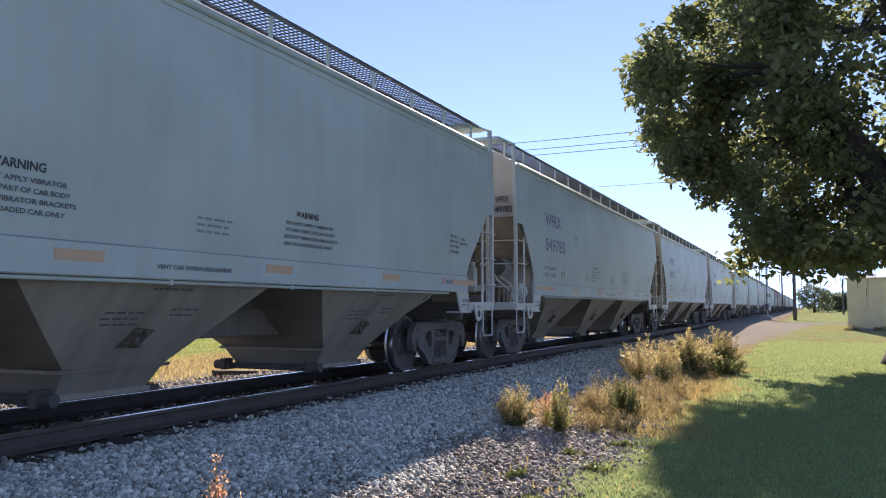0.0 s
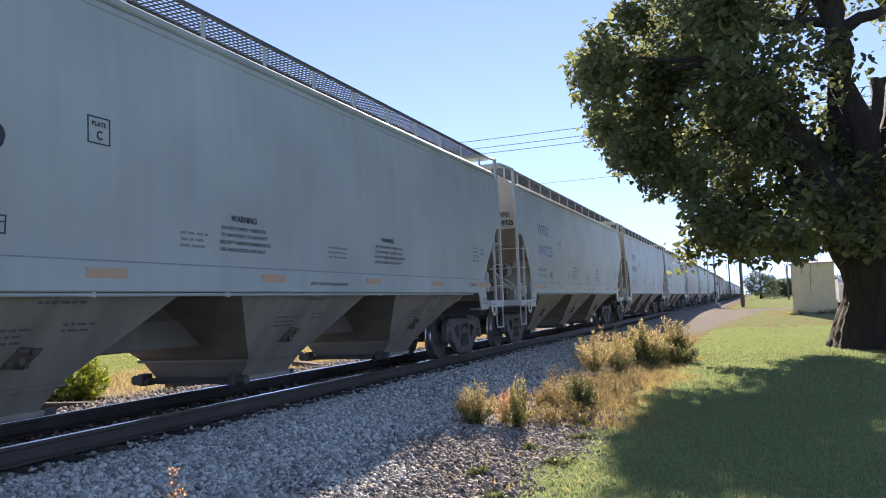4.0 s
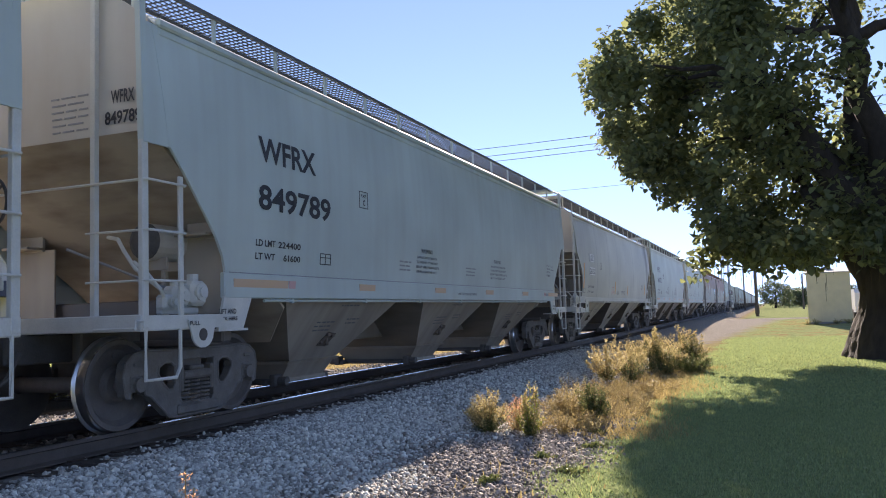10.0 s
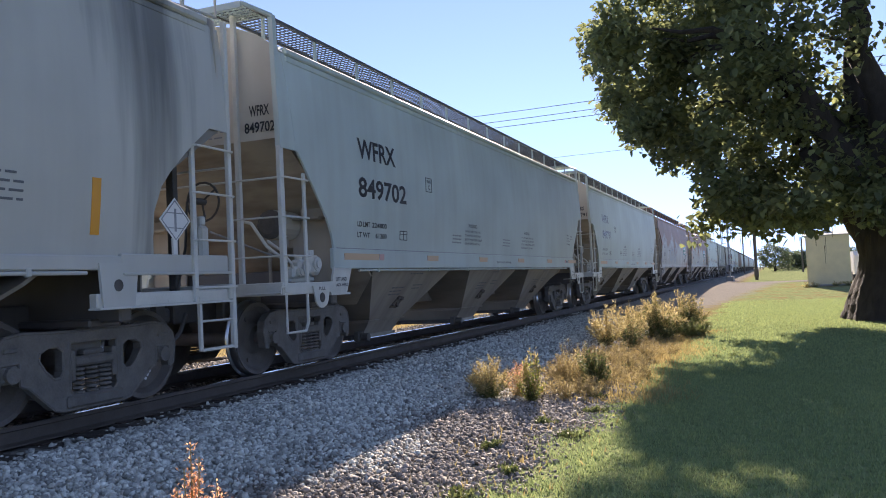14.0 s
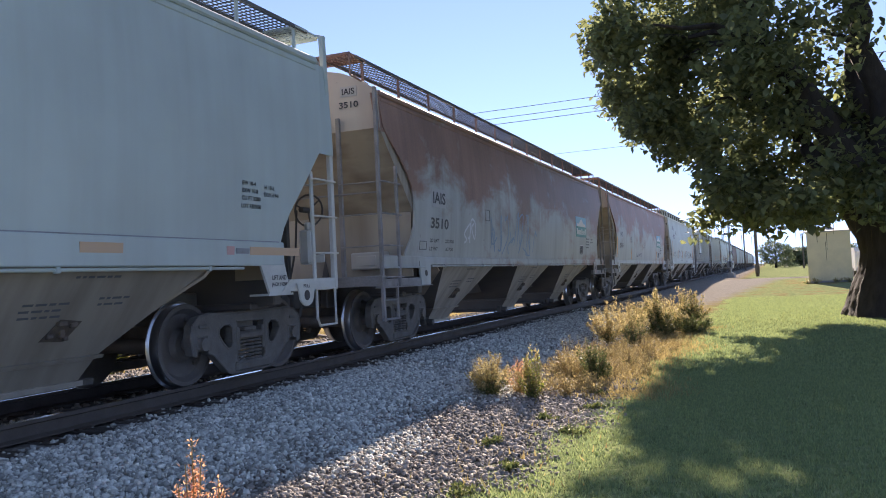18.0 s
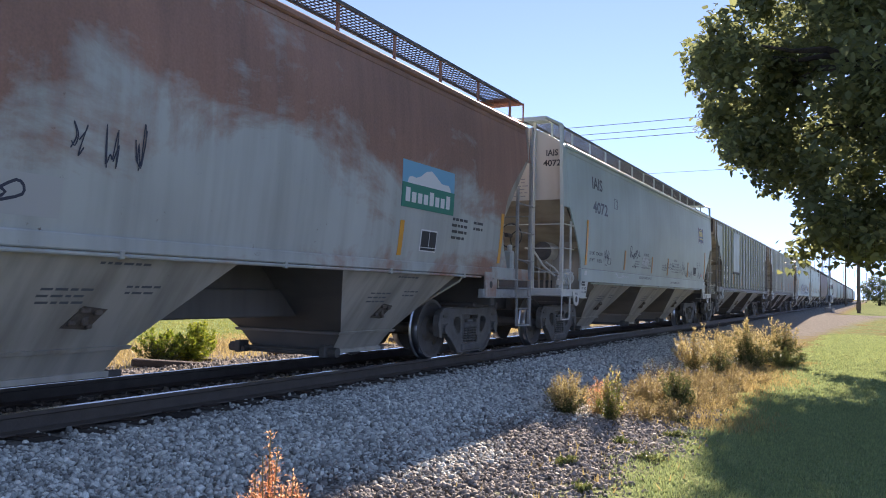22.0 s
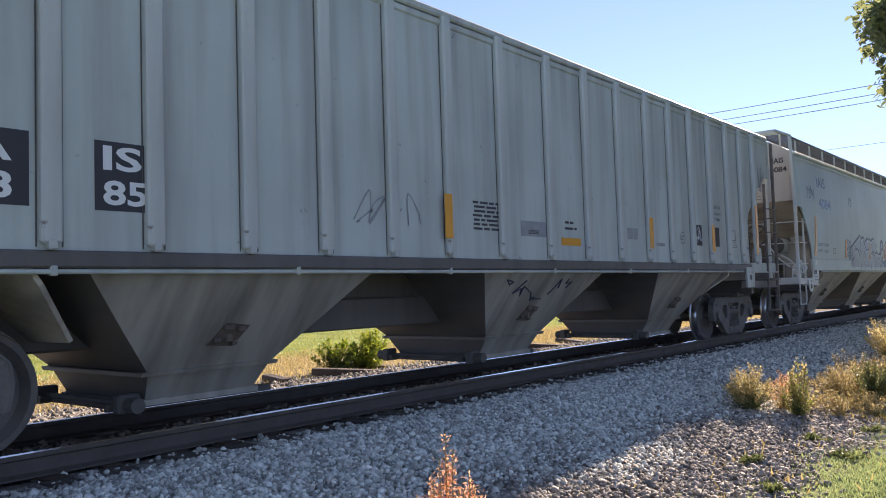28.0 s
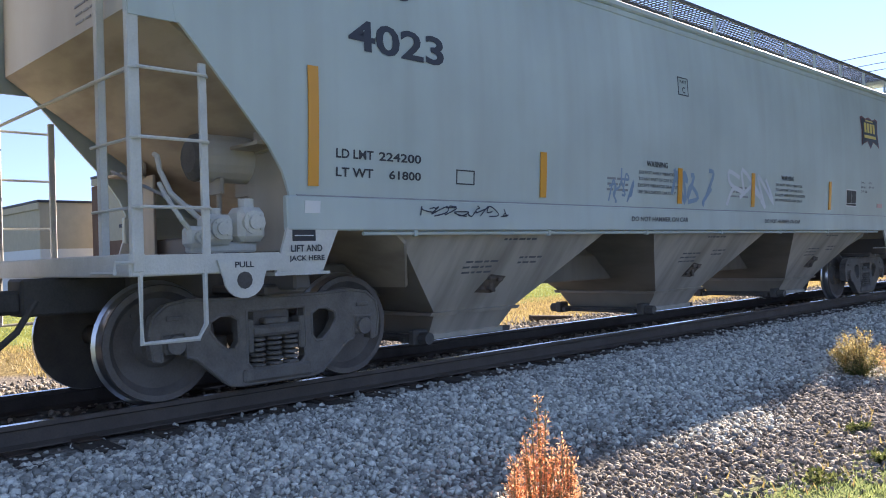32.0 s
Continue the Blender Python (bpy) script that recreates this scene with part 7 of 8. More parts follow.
def leaves_mesh(name, pts, size, mat, seed, droop=0.5, wide=0.75, broad=False):
    """Folded leaves (two triangles each) at the points, hanging by droop."""
    r = np.random.RandomState(seed)
    n = len(pts)
    a = r.uniform(0, 6.28318, n)
    tilt = r.normal(-droop, 0.5, n)
    d = np.stack([np.cos(a) * np.cos(tilt), np.sin(a) * np.cos(tilt), np.sin(tilt)], 1)
    side = np.stack([-np.sin(a), np.cos(a), r.normal(0, 0.35, n)], 1)
    side /= np.linalg.norm(side, axis=1)[:, None]
    up = np.cross(d, side)
    s = (size * r.uniform(0.6, 1.25, n))[:, None]
    if broad:
        a, b = side * s * wide * 0.5, up * s * 0.10
        v = np.stack([pts, pts + d * s * 0.25 + a + b, pts + d * s * 0.65 + a * 0.8 + b, pts + d * s, pts + d * s * 0.65 - a * 0.8 + b, pts + d * s * 0.25 - a + b], 1)
        i = (np.arange(n) * 6)[:, None]
        f = np.concatenate([i + np.array([k]) for k in ((0, 1, 2), (0, 2, 3), (0, 3, 4), (0, 4, 5))], 1).reshape(-1, 3)
        return bulk(name, v.reshape(-1, 3), f, mat)
    v = np.stack([pts, pts + d * s * 0.45 + side * s * wide * 0.5 + up * s * 0.12, pts + d * s, pts + d * s * 0.45 - side * s * wide * 0.5 + up * s * 0.12], 1)
    i = (np.arange(n) * 4)[:, None]
    f = np.concatenate([i + np.array([[0, 1, 2]]), i + np.array([[0, 2, 3]])], 1).reshape(-1, 3)
    return bulk(name, v.reshape(-1, 3), f, mat)


def limb_geo(g, a, b, r0, r1, rr, bends=5, sag=0.0, sides=9):
    """A tapering, slightly crooked limb; returns its points."""
    a, b = Vector(a), Vector(b)
    pts = []
    for i in range(bends + 1):
        t = i / bends
        p = a.lerp(b, t)
        k = (b - a).length * 0.05 * math.sin(math.pi * t)
        pts.append(p + Vector((rr.uniform(-k, k), rr.uniform(-k, k), rr.uniform(-k, k) + sag * math.sin(math.pi * t))))
    rings = []
    for i, p in enumerate(pts):
        d = (pts[min(i + 1, bends)] - pts[max(i - 1, 0)]).normalized()
        u = d.orthogonal().normalized()
        w = d.cross(u)
        rad = r0 + (r1 - r0) * i / bends
        rings.append([p + (u * math.cos(6.28318 * k / sides) + w * math.sin(6.28318 * k / sides)) * rad * rr.uniform(0.92, 1.08) for k in range(sides)])
    vs = [q for ring in rings for q in ring]
    fs = [(i * sides + k, i * sides + (k + 1) % sides, (i + 1) * sides + (k + 1) % sides, (i + 1) * sides + k) for i in range(bends) for k in range(sides)]
    g.add(vs, fs + [tuple(range(bends * sides, (bends + 1) * sides))])
    return pts


def big_tree(x, y):
    """Broad old shade tree: stout flared trunk, heavy limbs, a wide crown of large drooping leaves with hanging pods."""
    rr = random.Random(12)
    z0 = float(lie(x, y))
    tree = tagged(new("shade_tree"), "old broad-leaved shade tree with a stout trunk on the lawn", "tree")
    tree.location = (x, y, z0)
    g = Geo()
    prof = [(-0.15, 1.60), (0.05, 1.56), (0.16, 1.50), (0.30, 1.44), (0.6, 1.36), (0.9, 1.26), (1.3, 1.10), (1.7, 1.06), (2.2, 1.10), (2.8, 1.02), (3.3, 0.95), (3.9, 0.82)]
    n = 64
    prof = [(z, float(np.interp(z, [p[0] for p in prof], [p[1] for p in prof]))) for z in np.linspace(-0.15, 3.9, 28)]
    for z, r in prof:
        for k in range(n):
            a = 6.28318 * k / n
            q = r * (1 + 0.05 * math.sin(3 * a + 0.5) + 0.025 * math.sin(7 * a + z) + 0.018 * math.sin(17 * a + 3 * math.sin(1.3 * z)) + rr.uniform(-0.012, 0.012) + 0.05 * max(0, 0.6 - z) * max(0, math.sin(5 * a + 1)))
            g.v.append((q * math.cos(a) + 0.05 * z, q * math.sin(a), z))
    for i in range(len(prof) - 1):
        for k in range(n):
            g.f.append((i * n + k, i * n + (k + 1) % n, (i + 1) * n + (k + 1) % n, (i + 1) * n + k)); g.m.append(0)
    g.f.append(tuple(range((len(prof) - 1) * n, len(prof) * n))); g.m.append(0)
    part("trunk", g, BARK, tree, soft=60)
    tips = []
    mains = [((-0.5, -0.3, 3.3), (-3.2, -2.0, 7.6), 0.55, 0.22), ((0.1, 0.0, 3.6), (1.2, 0.6, 10.5), 0.5, 0.22), ((0.6, 0.1, 3.4), (4.2, -0.8, 8.0), 0.5, 0.2),
             ((0.3, -0.6, 3.4), (1.5, -4.4, 7.2), 0.45, 0.18), ((0.2, 0.6, 3.5), (0.8, 4.4, 8.4), 0.45, 0.18), ((-0.2, -0.5, 3.5), (-1.5, -3.6, 9.6), 0.42, 0.16), ((0.5, 0.4, 3.4), (4.8, 2.4, 6.6), 0.4, 0.15), ((-0.3, 0.5, 3.5), (-2.8, 3.4, 8.8), 0.42, 0.16)]
    # the low limb that swings up towards the track, and the upright stem with its level boughs
    for run in (((-0.45, 0.0, 1.75, 0.47), (-1.36, -0.1, 3.45, 0.28), (-2.2, -0.2, 4.85, 0.20), (-3.5, -0.4, 6.4, 0.12)), ((-0.35, 0.0, 3.2, 0.52), (-0.70, 0.0, 5.2, 0.34), (-0.73, 0.1, 9.2, 0.23), (-0.4, 0.2, 12.0, 0.1)),
                ((-0.73, 0.1, 9.3, 0.17), (-1.8, 0.0, 9.35, 0.12), (-3.0, -0.2, 9.7, 0.05)), ((-0.73, 0.1, 9.0, 0.2), (0.6, 0.0, 9.4, 0.14), (2.2, -0.1, 9.1, 0.06))):
        g = Geo()
        for (xa, ya, za, ra), (xb, yb, zb, rb) in zip(run, run[1:]):
            limb_geo(g, (xa, ya, za), (xb, yb, zb), ra, rb, rr, 6, 0.0, 12)
        part("limb", g, BARK, tree, soft=60)
        tips.append(Vector(run[-1][:3]))
        for k in range(6):
            xa, ya, za, ra = run[rr.randint(1, len(run) - 1)]
            p = Vector((xa, ya, za))
            e = p + Vector((rr.uniform(-1, 0.6), rr.uniform(-1, 1), rr.uniform(-0.3, 0.9))).normalized() * rr.uniform(1.2, 2.4)
            g = Geo()
            limb_geo(g, p, e, 0.07, 0.02, rr, 5, 0.1, 6)
            part("branch", g, BARK, tree, soft=60)
            tips.append(e)
    for a, b, r0, r1 in mains:
        g = Geo()
        pts = limb_geo(g, a, b, r0, r1, rr, 6, 0.3)
        part("limb", g, BARK, tree, soft=60)
        for k in range(5):
            p = pts[rr.randint(3, 6)]
            d = Vector((p.x, p.y, (p.z - 7.5) * 0.6)).normalized() + Vector((rr.uniform(-0.7, 0.7), rr.uniform(-0.7, 0.7), rr.uniform(-0.4, 0.6)))
            e = p + d.normalized() * rr.uniform(1.6, 3.4)
            g = Geo()
            limb_geo(g, p, e, r1 * 0.6, 0.03, rr, 4, 0.1, 6)
            part("branch", g, BARK, tree, soft=60)
            tips.append(e)
    r = np.random.RandomState(4)

    def flank(c):
        """The crown's side towards the track: widest at two thirds of its height, fuller behind than in front."""
        deep = (c[:, 1] + y) / 25.0
        return np.interp((c[:, 2] + z0 - 1.6) / deep + 1.6, [3.4, 4.6, 5.4, 6.4, 7.5, 8.2, 9.0, 9.85, 10.4, 10.8, 12.5, 16], [-1.4, -2.6, -3.6, -4.4, -4.65, -5.05, -5.25, -4.8, -4.0, -3.0, -1.0, 2.0]) * deep - x

    def under(c):
        """The crown's underside, which sinks towards the trunk."""
        deep = (c[:, 1] + y) / 25.0
        return np.interp((c[:, 0] + x) / deep, [-5.2, -4.3, -3.6, -2.8, -1.8, -1.3, -0.5, 0.7, 2.0, 4.5, 12], [8.4, 6.1, 5.4, 4.8, 4.5, 3.3, 3.0, 2.6, 2.9, 3.4, 3.2]) * deep - z0
    # clumps fill an uneven shell round the limbs; the underside rises towards the track
    m = 3000
    u = r.normal(0, 1, (m, 3)); u /= np.linalg.norm(u, axis=1)[:, None]
    rad = r.uniform(0.15, 1.0, m) ** 0.40
    c = u * rad[:, None] * np.array([9.2, 7.6, 7.0]) + np.array([0.1, 0.6, 9.0])
    keep = (c[:, 2] > under(c) + r.uniform(-0.1, 0.5, m)) & (c[:, 0] > flank(c) + 0.1) & ((r.uniform(0, 1, m) < 0.38) | (c[:, 0] < -2.0) | (c[:, 2] < 6.0))
    # the crown stands thin round the upright stem, where the sky shows through
    keep &= ~((c[:, 0] > -2.7) & (c[:, 2] > 8.2) & (c[:, 2] < 11.5) & (r.uniform(0, 1, m) < 0.70))
    c = c[keep]
    # full boughs on the flank towards the track
    front = (c[:, 1] < 0.4) & (c[:, 2] < 6.4) & (c[:, 0] > -3.6) & (c[:, 0] < 2.5) & (r.uniform(0, 1, len(c)) < 0.55)
    c = c[~front]
    m3 = 160
    fl = np.stack([r.uniform(-8.2, -5.6, m3), r.uniform(-2.5, 4.5, m3), r.uniform(5.0, 8.6, m3) - z0], 1)
    c = np.concatenate([c, fl[(fl[:, 0] > flank(fl) + 0.15) & (fl[:, 2] > under(fl) + 0.2)]])
    # skirt of low boughs
    m2 = 380
    sx = r.uniform(-5.0, 6.0, m2)
    sk = np.stack([sx, r.uniform(-5.5, 5.0, m2) * np.sqrt(np.clip(1 - (sx / 8.5) ** 2, 0.1, 1)), np.zeros(m2)], 1)
    sk[:, 2] = under(sk) + r.uniform(0.1, 0.9, m2)
    sk = sk[sk[:, 0] > flank(sk) + 0.2]
    inner = (np.hypot(sk[:, 0], sk[:, 1]) > 2.2)
    tip = np.array([tuple(t) for t in tips])
    c = np.concatenate([c, sk[inner], np.array([[-5.35, -0.5, 2.55 - z0], [-5.0, -0.4, 2.75 - z0], [-5.6, -0.6, 2.35 - z0], [-4.7, -0.3, 2.9 - z0], [-4.3, -0.2, 3.1 - z0]]) + np.array([0.0, 0.0, 0.2]), tip[(tip[:, 0] > flank(tip) + 0.2) & (tip[:, 2] > under(tip))]])
    # the clumps gather on boughs, with gaps between them
    hub = c[r.permutation(len(c))[:230]]
    near = np.array([np.argmin(((hub - p) ** 2).sum(1)) for p in c])
    c = c + (hub[near] - c) * 0.42
    per = 42
    pts = np.repeat(c, per, 0) + np.clip(r.normal(0, 0.26, (len(c) * per, 3)), -0.42, 0.42)
    crown = new("crown", leaves_mesh("crown", pts, 0.20, LEAF, 6, 0.6, 0.85, True))
    crown.parent = tree
    tagged(crown, "dense crown of large drooping leaves", kind="stuff")
    g = Geo()
    low = c[np.argsort(c[:, 2])[:170]]
    for q in low:
        for _ in range(2):
            px, py, pz = q + r.normal(0, 0.3, 3)
            ln = r.uniform(0.25, 0.45)
            g.rod((px, py, pz - 0.1), (px + r.uniform(-0.03, 0.03), py, pz - 0.1 - ln), 0.009, 4, 0.004)
    tagged(part("seed_pod", g, POD, tree, "long thin hanging seed pods"), kind="stuff")
    return tree


big_tree(3.38, 25.2)


def weed(name, x, y, h, w, mats, n, seed, label, stems=26, leaf=0.035, lean=(0, 0)):
    """A bushy annual: fanned thin stems, each set with many small leaves; mats: leaf materials from foot to tip."""
    r = np.random.RandomState(seed)
    z = float(lie(x, y))
    ob = tagged(new(name), label, "weed", "weeds along the verge")
    ob.location = (x, y, z - 0.01)
    g = Geo()
    tips, allp, allt = [], [], []
    for k in range(stems):
        a, sp = r.uniform(0, 6.283), r.uniform(0, 1) ** 0.6
        w2 = w * 1.45
        tip = np.array([math.cos(a) * sp * w2 + lean[0], math.sin(a) * sp * w2 + lean[1], h * (1 - 0.5 * sp ** 2) * r.uniform(0.6, 1.08)])
        mid = np.array([tip[0] * 0.62, tip[1] * 0.62, tip[2] * 0.5])
        g.path([(0, 0, 0), tuple(mid), tuple(tip)], 0.004, 4)
        t = r.uniform(0.10, 1, int(1.7 * n) // stems)
        p = np.where(t[:, None] < 0.5, mid * (t[:, None] / 0.5), mid + (tip - mid) * ((t[:, None] - 0.5) / 0.5))
        allp.append(p + r.normal(0, 1, p.shape) * (0.012 + 0.10 * w * (1.15 - t[:, None])) * np.array([1, 1, 0.8]))
        allt.append(t)
    tagged(part("stem", g, STEM, ob), kind="stuff")
    p, t = np.concatenate(allp), np.concatenate(allt)
    p[:, 2] = np.maximum(p[:, 2], 0.02)
    cut = np.linspace(0, 1.001, len(mats) + 1)
    jit = t + r.normal(0, 0.15, len(t))
    for i, m in enumerate(mats):
        k = (np.clip(jit, 0, 1) >= cut[i]) & (np.clip(jit, 0, 1) < cut[i + 1])
        if k.sum():
            lv = new("foliage", leaves_mesh("foliage", p[k], leaf, m, seed + i, -0.5, 0.45))
            lv.parent = ob
            tagged(lv, kind="stuff")
    return ob


weed("dry_weed", -3.36, 9.8, 0.56, 0.26, [SAGE, SAGE, TAN, TAN], 3600, 1, "bushy weed, dark green below and ruddy tan above, on the gravel", stems=40, leaf=0.03)
weed("dry_weed", -3.06, 10.1, 0.50, 0.16, [TAN, TAN, RUDDY], 900, 2, "straggly tan weed on the gravel", stems=14, leaf=0.03)
weed("dry_weed", -2.84, 9.85, 0.66, 0.15, [SAGE, SAGE, LUSH, TAN], 1500, 3, "upright grey-green weed with dry tips", leaf=0.035)
weed("green_weed", -2.38, 11.4, 0.60, 0.19, [SAGE, SAGE], 2200, 4, "compact dark green weed beside the lawn", leaf=0.04, stems=34)
weed("dry_weed", -2.72, 11.6, 0.42, 0.32, [TAN, STRAW], 900, 5, "low open mass of tan dry weed", leaf=0.03)
weed("dry_weed", -3.05, 13.0, 0.55, 0.28, [TAN, TAN], 600, 6, "low open mass of tan dry weed", stems=18, leaf=0.03)
weed("dry_weed", -3.22, 17.2, 0.98, 0.36, [SAGE, TAN, TAN, TAN], 1900, 7, "tall straggly dry weed with ruddy stems", leaf=0.05, stems=34)
weed("dry_weed", -2.95, 18.4, 0.95, 0.35, [TAN, TAN], 1200, 8, "tall thin tan weed on the verge", leaf=0.05)
weed("green_weed", -2.50, 19.9, 1.0, 0.55, [SAGE, SAGE, SAGE, TAN], 3600, 9, "wide bushy weed, dark green with a tan top", leaf=0.06, stems=40)
weed("green_weed", -2.02, 21.8, 1.05, 0.45, [SAGE, SAGE, SAGE, TAN], 3600, 10, "tall dark green weed with a ruddy top", leaf=0.06, stems=40)
weed("dry_weed", -2.75, 22.4, 1.0, 0.5, [TAN, TAN], 1600, 11, "tall bushy tan weed on the verge", leaf=0.06)
weed("green_weed", -1.75, 20.2, 0.5, 0.45, [SAGE, SAGE], 1600, 12, "low dark green weed at the lawn's edge", leaf=0.05)
for k, (dx, dy, hh, ww, sd) in enumerate(((-0.19, 0.05, 0.56, 0.09, 13), (-0.02, 0.0, 0.86, 0.07, 14), (0.19, -0.05, 0.52, 0.10, 18), (0.0, -0.08, 0.42, 0.17, 19), (0.10, 0.06, 0.68, 0.06, 26))):
    weed("red_weed", -2.60 + dx, 3.16 + dy, hh, ww, [RUDDY, RUDDY, RUDDY] if k in (0, 1, 4) else [SAGE, TAN, RUDDY, RUDDY], 1900, sd, "small plumed weed turned orange and red, on the gravel", leaf=0.024, stems=26)
r6 = random.Random(3)
for k in range(22):
    yy = r6.uniform(10.4, 15.5)
    weed("dry_weed", r6.uniform(-3.0, -2.1), yy, r6.uniform(0.20, 0.40), r6.uniform(0.16, 0.26), [TAN, STRAW] if k % 3 else [SAGE, TAN, STRAW], 520, 60 + k, "low open mass of tan dry weed", 22, 0.028)
for k in range(7):
    weed("dry_weed", r6.uniform(-3.25, -2.3), r6.uniform(17, 23.5), r6.uniform(0.55, 0.95), r6.uniform(0.25, 0.4), [SAGE, TAN, TAN] if k % 2 else [SAGE, SAGE, SAGE, TAN], 900, 80 + k, "tall bushy tan and green weed on the verge", 28, 0.05)
weed("green_bush", -12.2, 12.2, 0.85, 0.5, [SAGE, LUSH, LUSH], 2600, 15, "bright green bush beyond the track", leaf=0.09)
weed("green_bush", -12.4, 11.6, 0.7, 0.40, [SAGE, SAGE, LUSH], 1500, 16, "bright green bush beyond the track", leaf=0.09)
weed("green_weed", -14.0, 9.6, 0.45, 0.25, [SAGE, SAGE], 350, 17, "small green weed beyond the track", leaf=0.06)
r5 = random.Random(9)
for k in range(34):
    yy = r5.uniform(10.2, 20)
    weed("dry_tuft", -2.5 + 0.03 * (yy - 12) + r5.uniform(-0.45, 0.6), yy, r5.uniform(0.14, 0.34), r5.uniform(0.15, 0.3), [TAN, STRAW], 260, 100 + k, "low tuft of dry tan weed", 10, 0.03)
for k in range(7):
    weed("grass_tuft", (-2.05, -1.9, -2.3, -2.2, -1.95, -2.5, -2.1)[k], (6.4, 7.9, 8.6, 5.6, 9.4, 7.2, 10.4)[k], 0.06, 0.12, [SAGE, SAGE], 110, 140 + k, "small tuft of grass in the gravel", 8, 0.05)


def blades(name, places, hgt, mat, seed, label, width=0.006):
    """Single grass blades, one bent triangle pair each."""
    r = np.random.RandomState(seed)
    n = len(places)
    z = lie(places[:, 0], places[:, 1])
    a = r.uniform(0, 6.283, n)
    h = hgt * r.uniform(0.5, 1.3, n)
    wv = np.stack([np.cos(a), np.sin(a), np.zeros(n)], 1) * (width * r.uniform(0.7, 1.4, n))[:, None]
    b = np.concatenate([places, z[:, None] - 0.005], 1)
    tip = b + np.stack([r.normal(0, 0.4, n) * h, r.normal(0, 0.4, n) * h, h], 1)
    v = np.stack([b - wv, b + wv, tip], 1).reshape(-1, 3)
    return tagged(new(name, bulk(name, v, np.arange(3 * n).reshape(-1, 3), mat)), label, "grass", kind="stuff")


def lawn_edge(y):
    return np.interp(y, [3, 5, 6, 7.5, 9.5, 12, 40], [-2.7, -2.35, -2.1, -1.95, -1.85, -1.75, -1.75]) + 0.14 * np.sin(y * 1.3) + 0.12 * np.sin(y * 3.1)


q = np.concatenate([sown(150000, -3.0, 3.0, 3.4, 13), sown(120000, -2.0, 7.0, 13, 40, 1.5)])
q = q[q[:, 0] > lawn_edge(q[:, 1]) + rs.normal(0, 0.10, len(q))]
wid = 0.006 + 0.0006 * q[:, 1]
far = q[:, 1] > 13
blades("lawn_grass", q[~far], 0.038, BLADE, 21, "short mown green lawn", 0.007)
blades("lawn_grass_far", q[far], 0.045, BLADE, 22, "short mown green lawn farther off", 0.016)
s = np.concatenate([sown(22000, -2.9, -0.2, 10.0, 22), sown(350, -2.9, -1.3, 3.4, 10)])
s = s[s[:, 0] < -1.15 - 0.5 * np.abs(np.sin(s[:, 1] * 0.55 + 0.4)) + rs.normal(0, 0.2, len(s))]
s = s[s[:, 0] > lawn_edge(s[:, 1]) - 0.75 + rs.normal(0, 0.2, len(s))]
blades("dry_grass", s, 0.075, STRAW, 23, "dry straw-coloured grass along the lawn's edge", 0.009)
w = np.concatenate([sown(26000, -18.5, -12.6, 4, 40), sown(6000, -13.5, -11.5, 4, 40)])
blades("verge_grass", w, 0.09, STRAW, 24, "dry grass beyond the track", 0.011)
f = sown(40000, -36, -17.0, 5, 50)
blades("field_grass", f, 0.07, BLADE, 25, "green field grass beyond the track", 0.016)


def far_tree(x, y, h, w, seed, label="distant leafy tree on the horizon", n=4000, leaf=0.42):
    r = np.random.RandomState(seed)
    z = float(lie(x, y))
    t = tagged(new("far_tree"), label, "tree", "trees on the horizon")
    t.location = (x, y, z - 0.05)
    g = Geo()
    limb_geo(g, (0, 0, 0), (0.1, 0, h * 0.6), 0.05 * h, 0.02 * h, random.Random(seed), 4)
    part("trunk", g, BARK, t)
    u = r.normal(0, 1, (n, 3)); u /= np.linalg.norm(u, axis=1)[:, None]
    lump = 1 + 0.25 * np.sin(u[:, 0] * 4 + seed) * np.sin(u[:, 2] * 5 + seed) + 0.1 * np.sin(u[:, 1] * 9)
    p = u * (r.uniform(0.3, 1, n) ** 0.4 * lump)[:, None] * np.array([w / 2, w / 2, h * 0.47]) + np.array([0, 0, h * 0.5])
    low = p[:, 2] < 0.45 * h
    wider = np.where(low, np.sqrt(np.clip(1 - ((p[:, 2] - 0.45 * h) / (0.75 * h)) ** 2, 0, 1)) / np.maximum(0.35, np.sqrt(np.clip(1 - ((p[:, 2] - 0.5 * h) / (0.5 * h)) ** 2, 0, 1))), 1.0)
    p[:, :2] *= np.minimum(wider, 1.9)[:, None]
    p[:, 2] = np.maximum(p[:, 2], 0.15)
    c = new("crown", leaves_mesh("crown", p, leaf, FARLEAF, seed, 0.3, 0.9))
    c.parent = t
    tagged(c, kind="stuff")


far_tree(1.6, 200, 6.4, 7.5, 31)
far_tree(6.0, 230, 5.2, 6.0, 32)
far_tree(9.0, 235, 5.4, 6.5, 33)
far_tree(13.0, 240, 5.6, 8.0, 34)
far_tree(20.0, 250, 6.5, 9.0, 35)
for k in range(12):
    far_tree(-160 + k * 11 + r5.uniform(-4, 4), 260 + r5.uniform(-30, 60), r5.uniform(7, 12), r5.uniform(9, 14), 50 + k, n=1500, leaf=0.8)

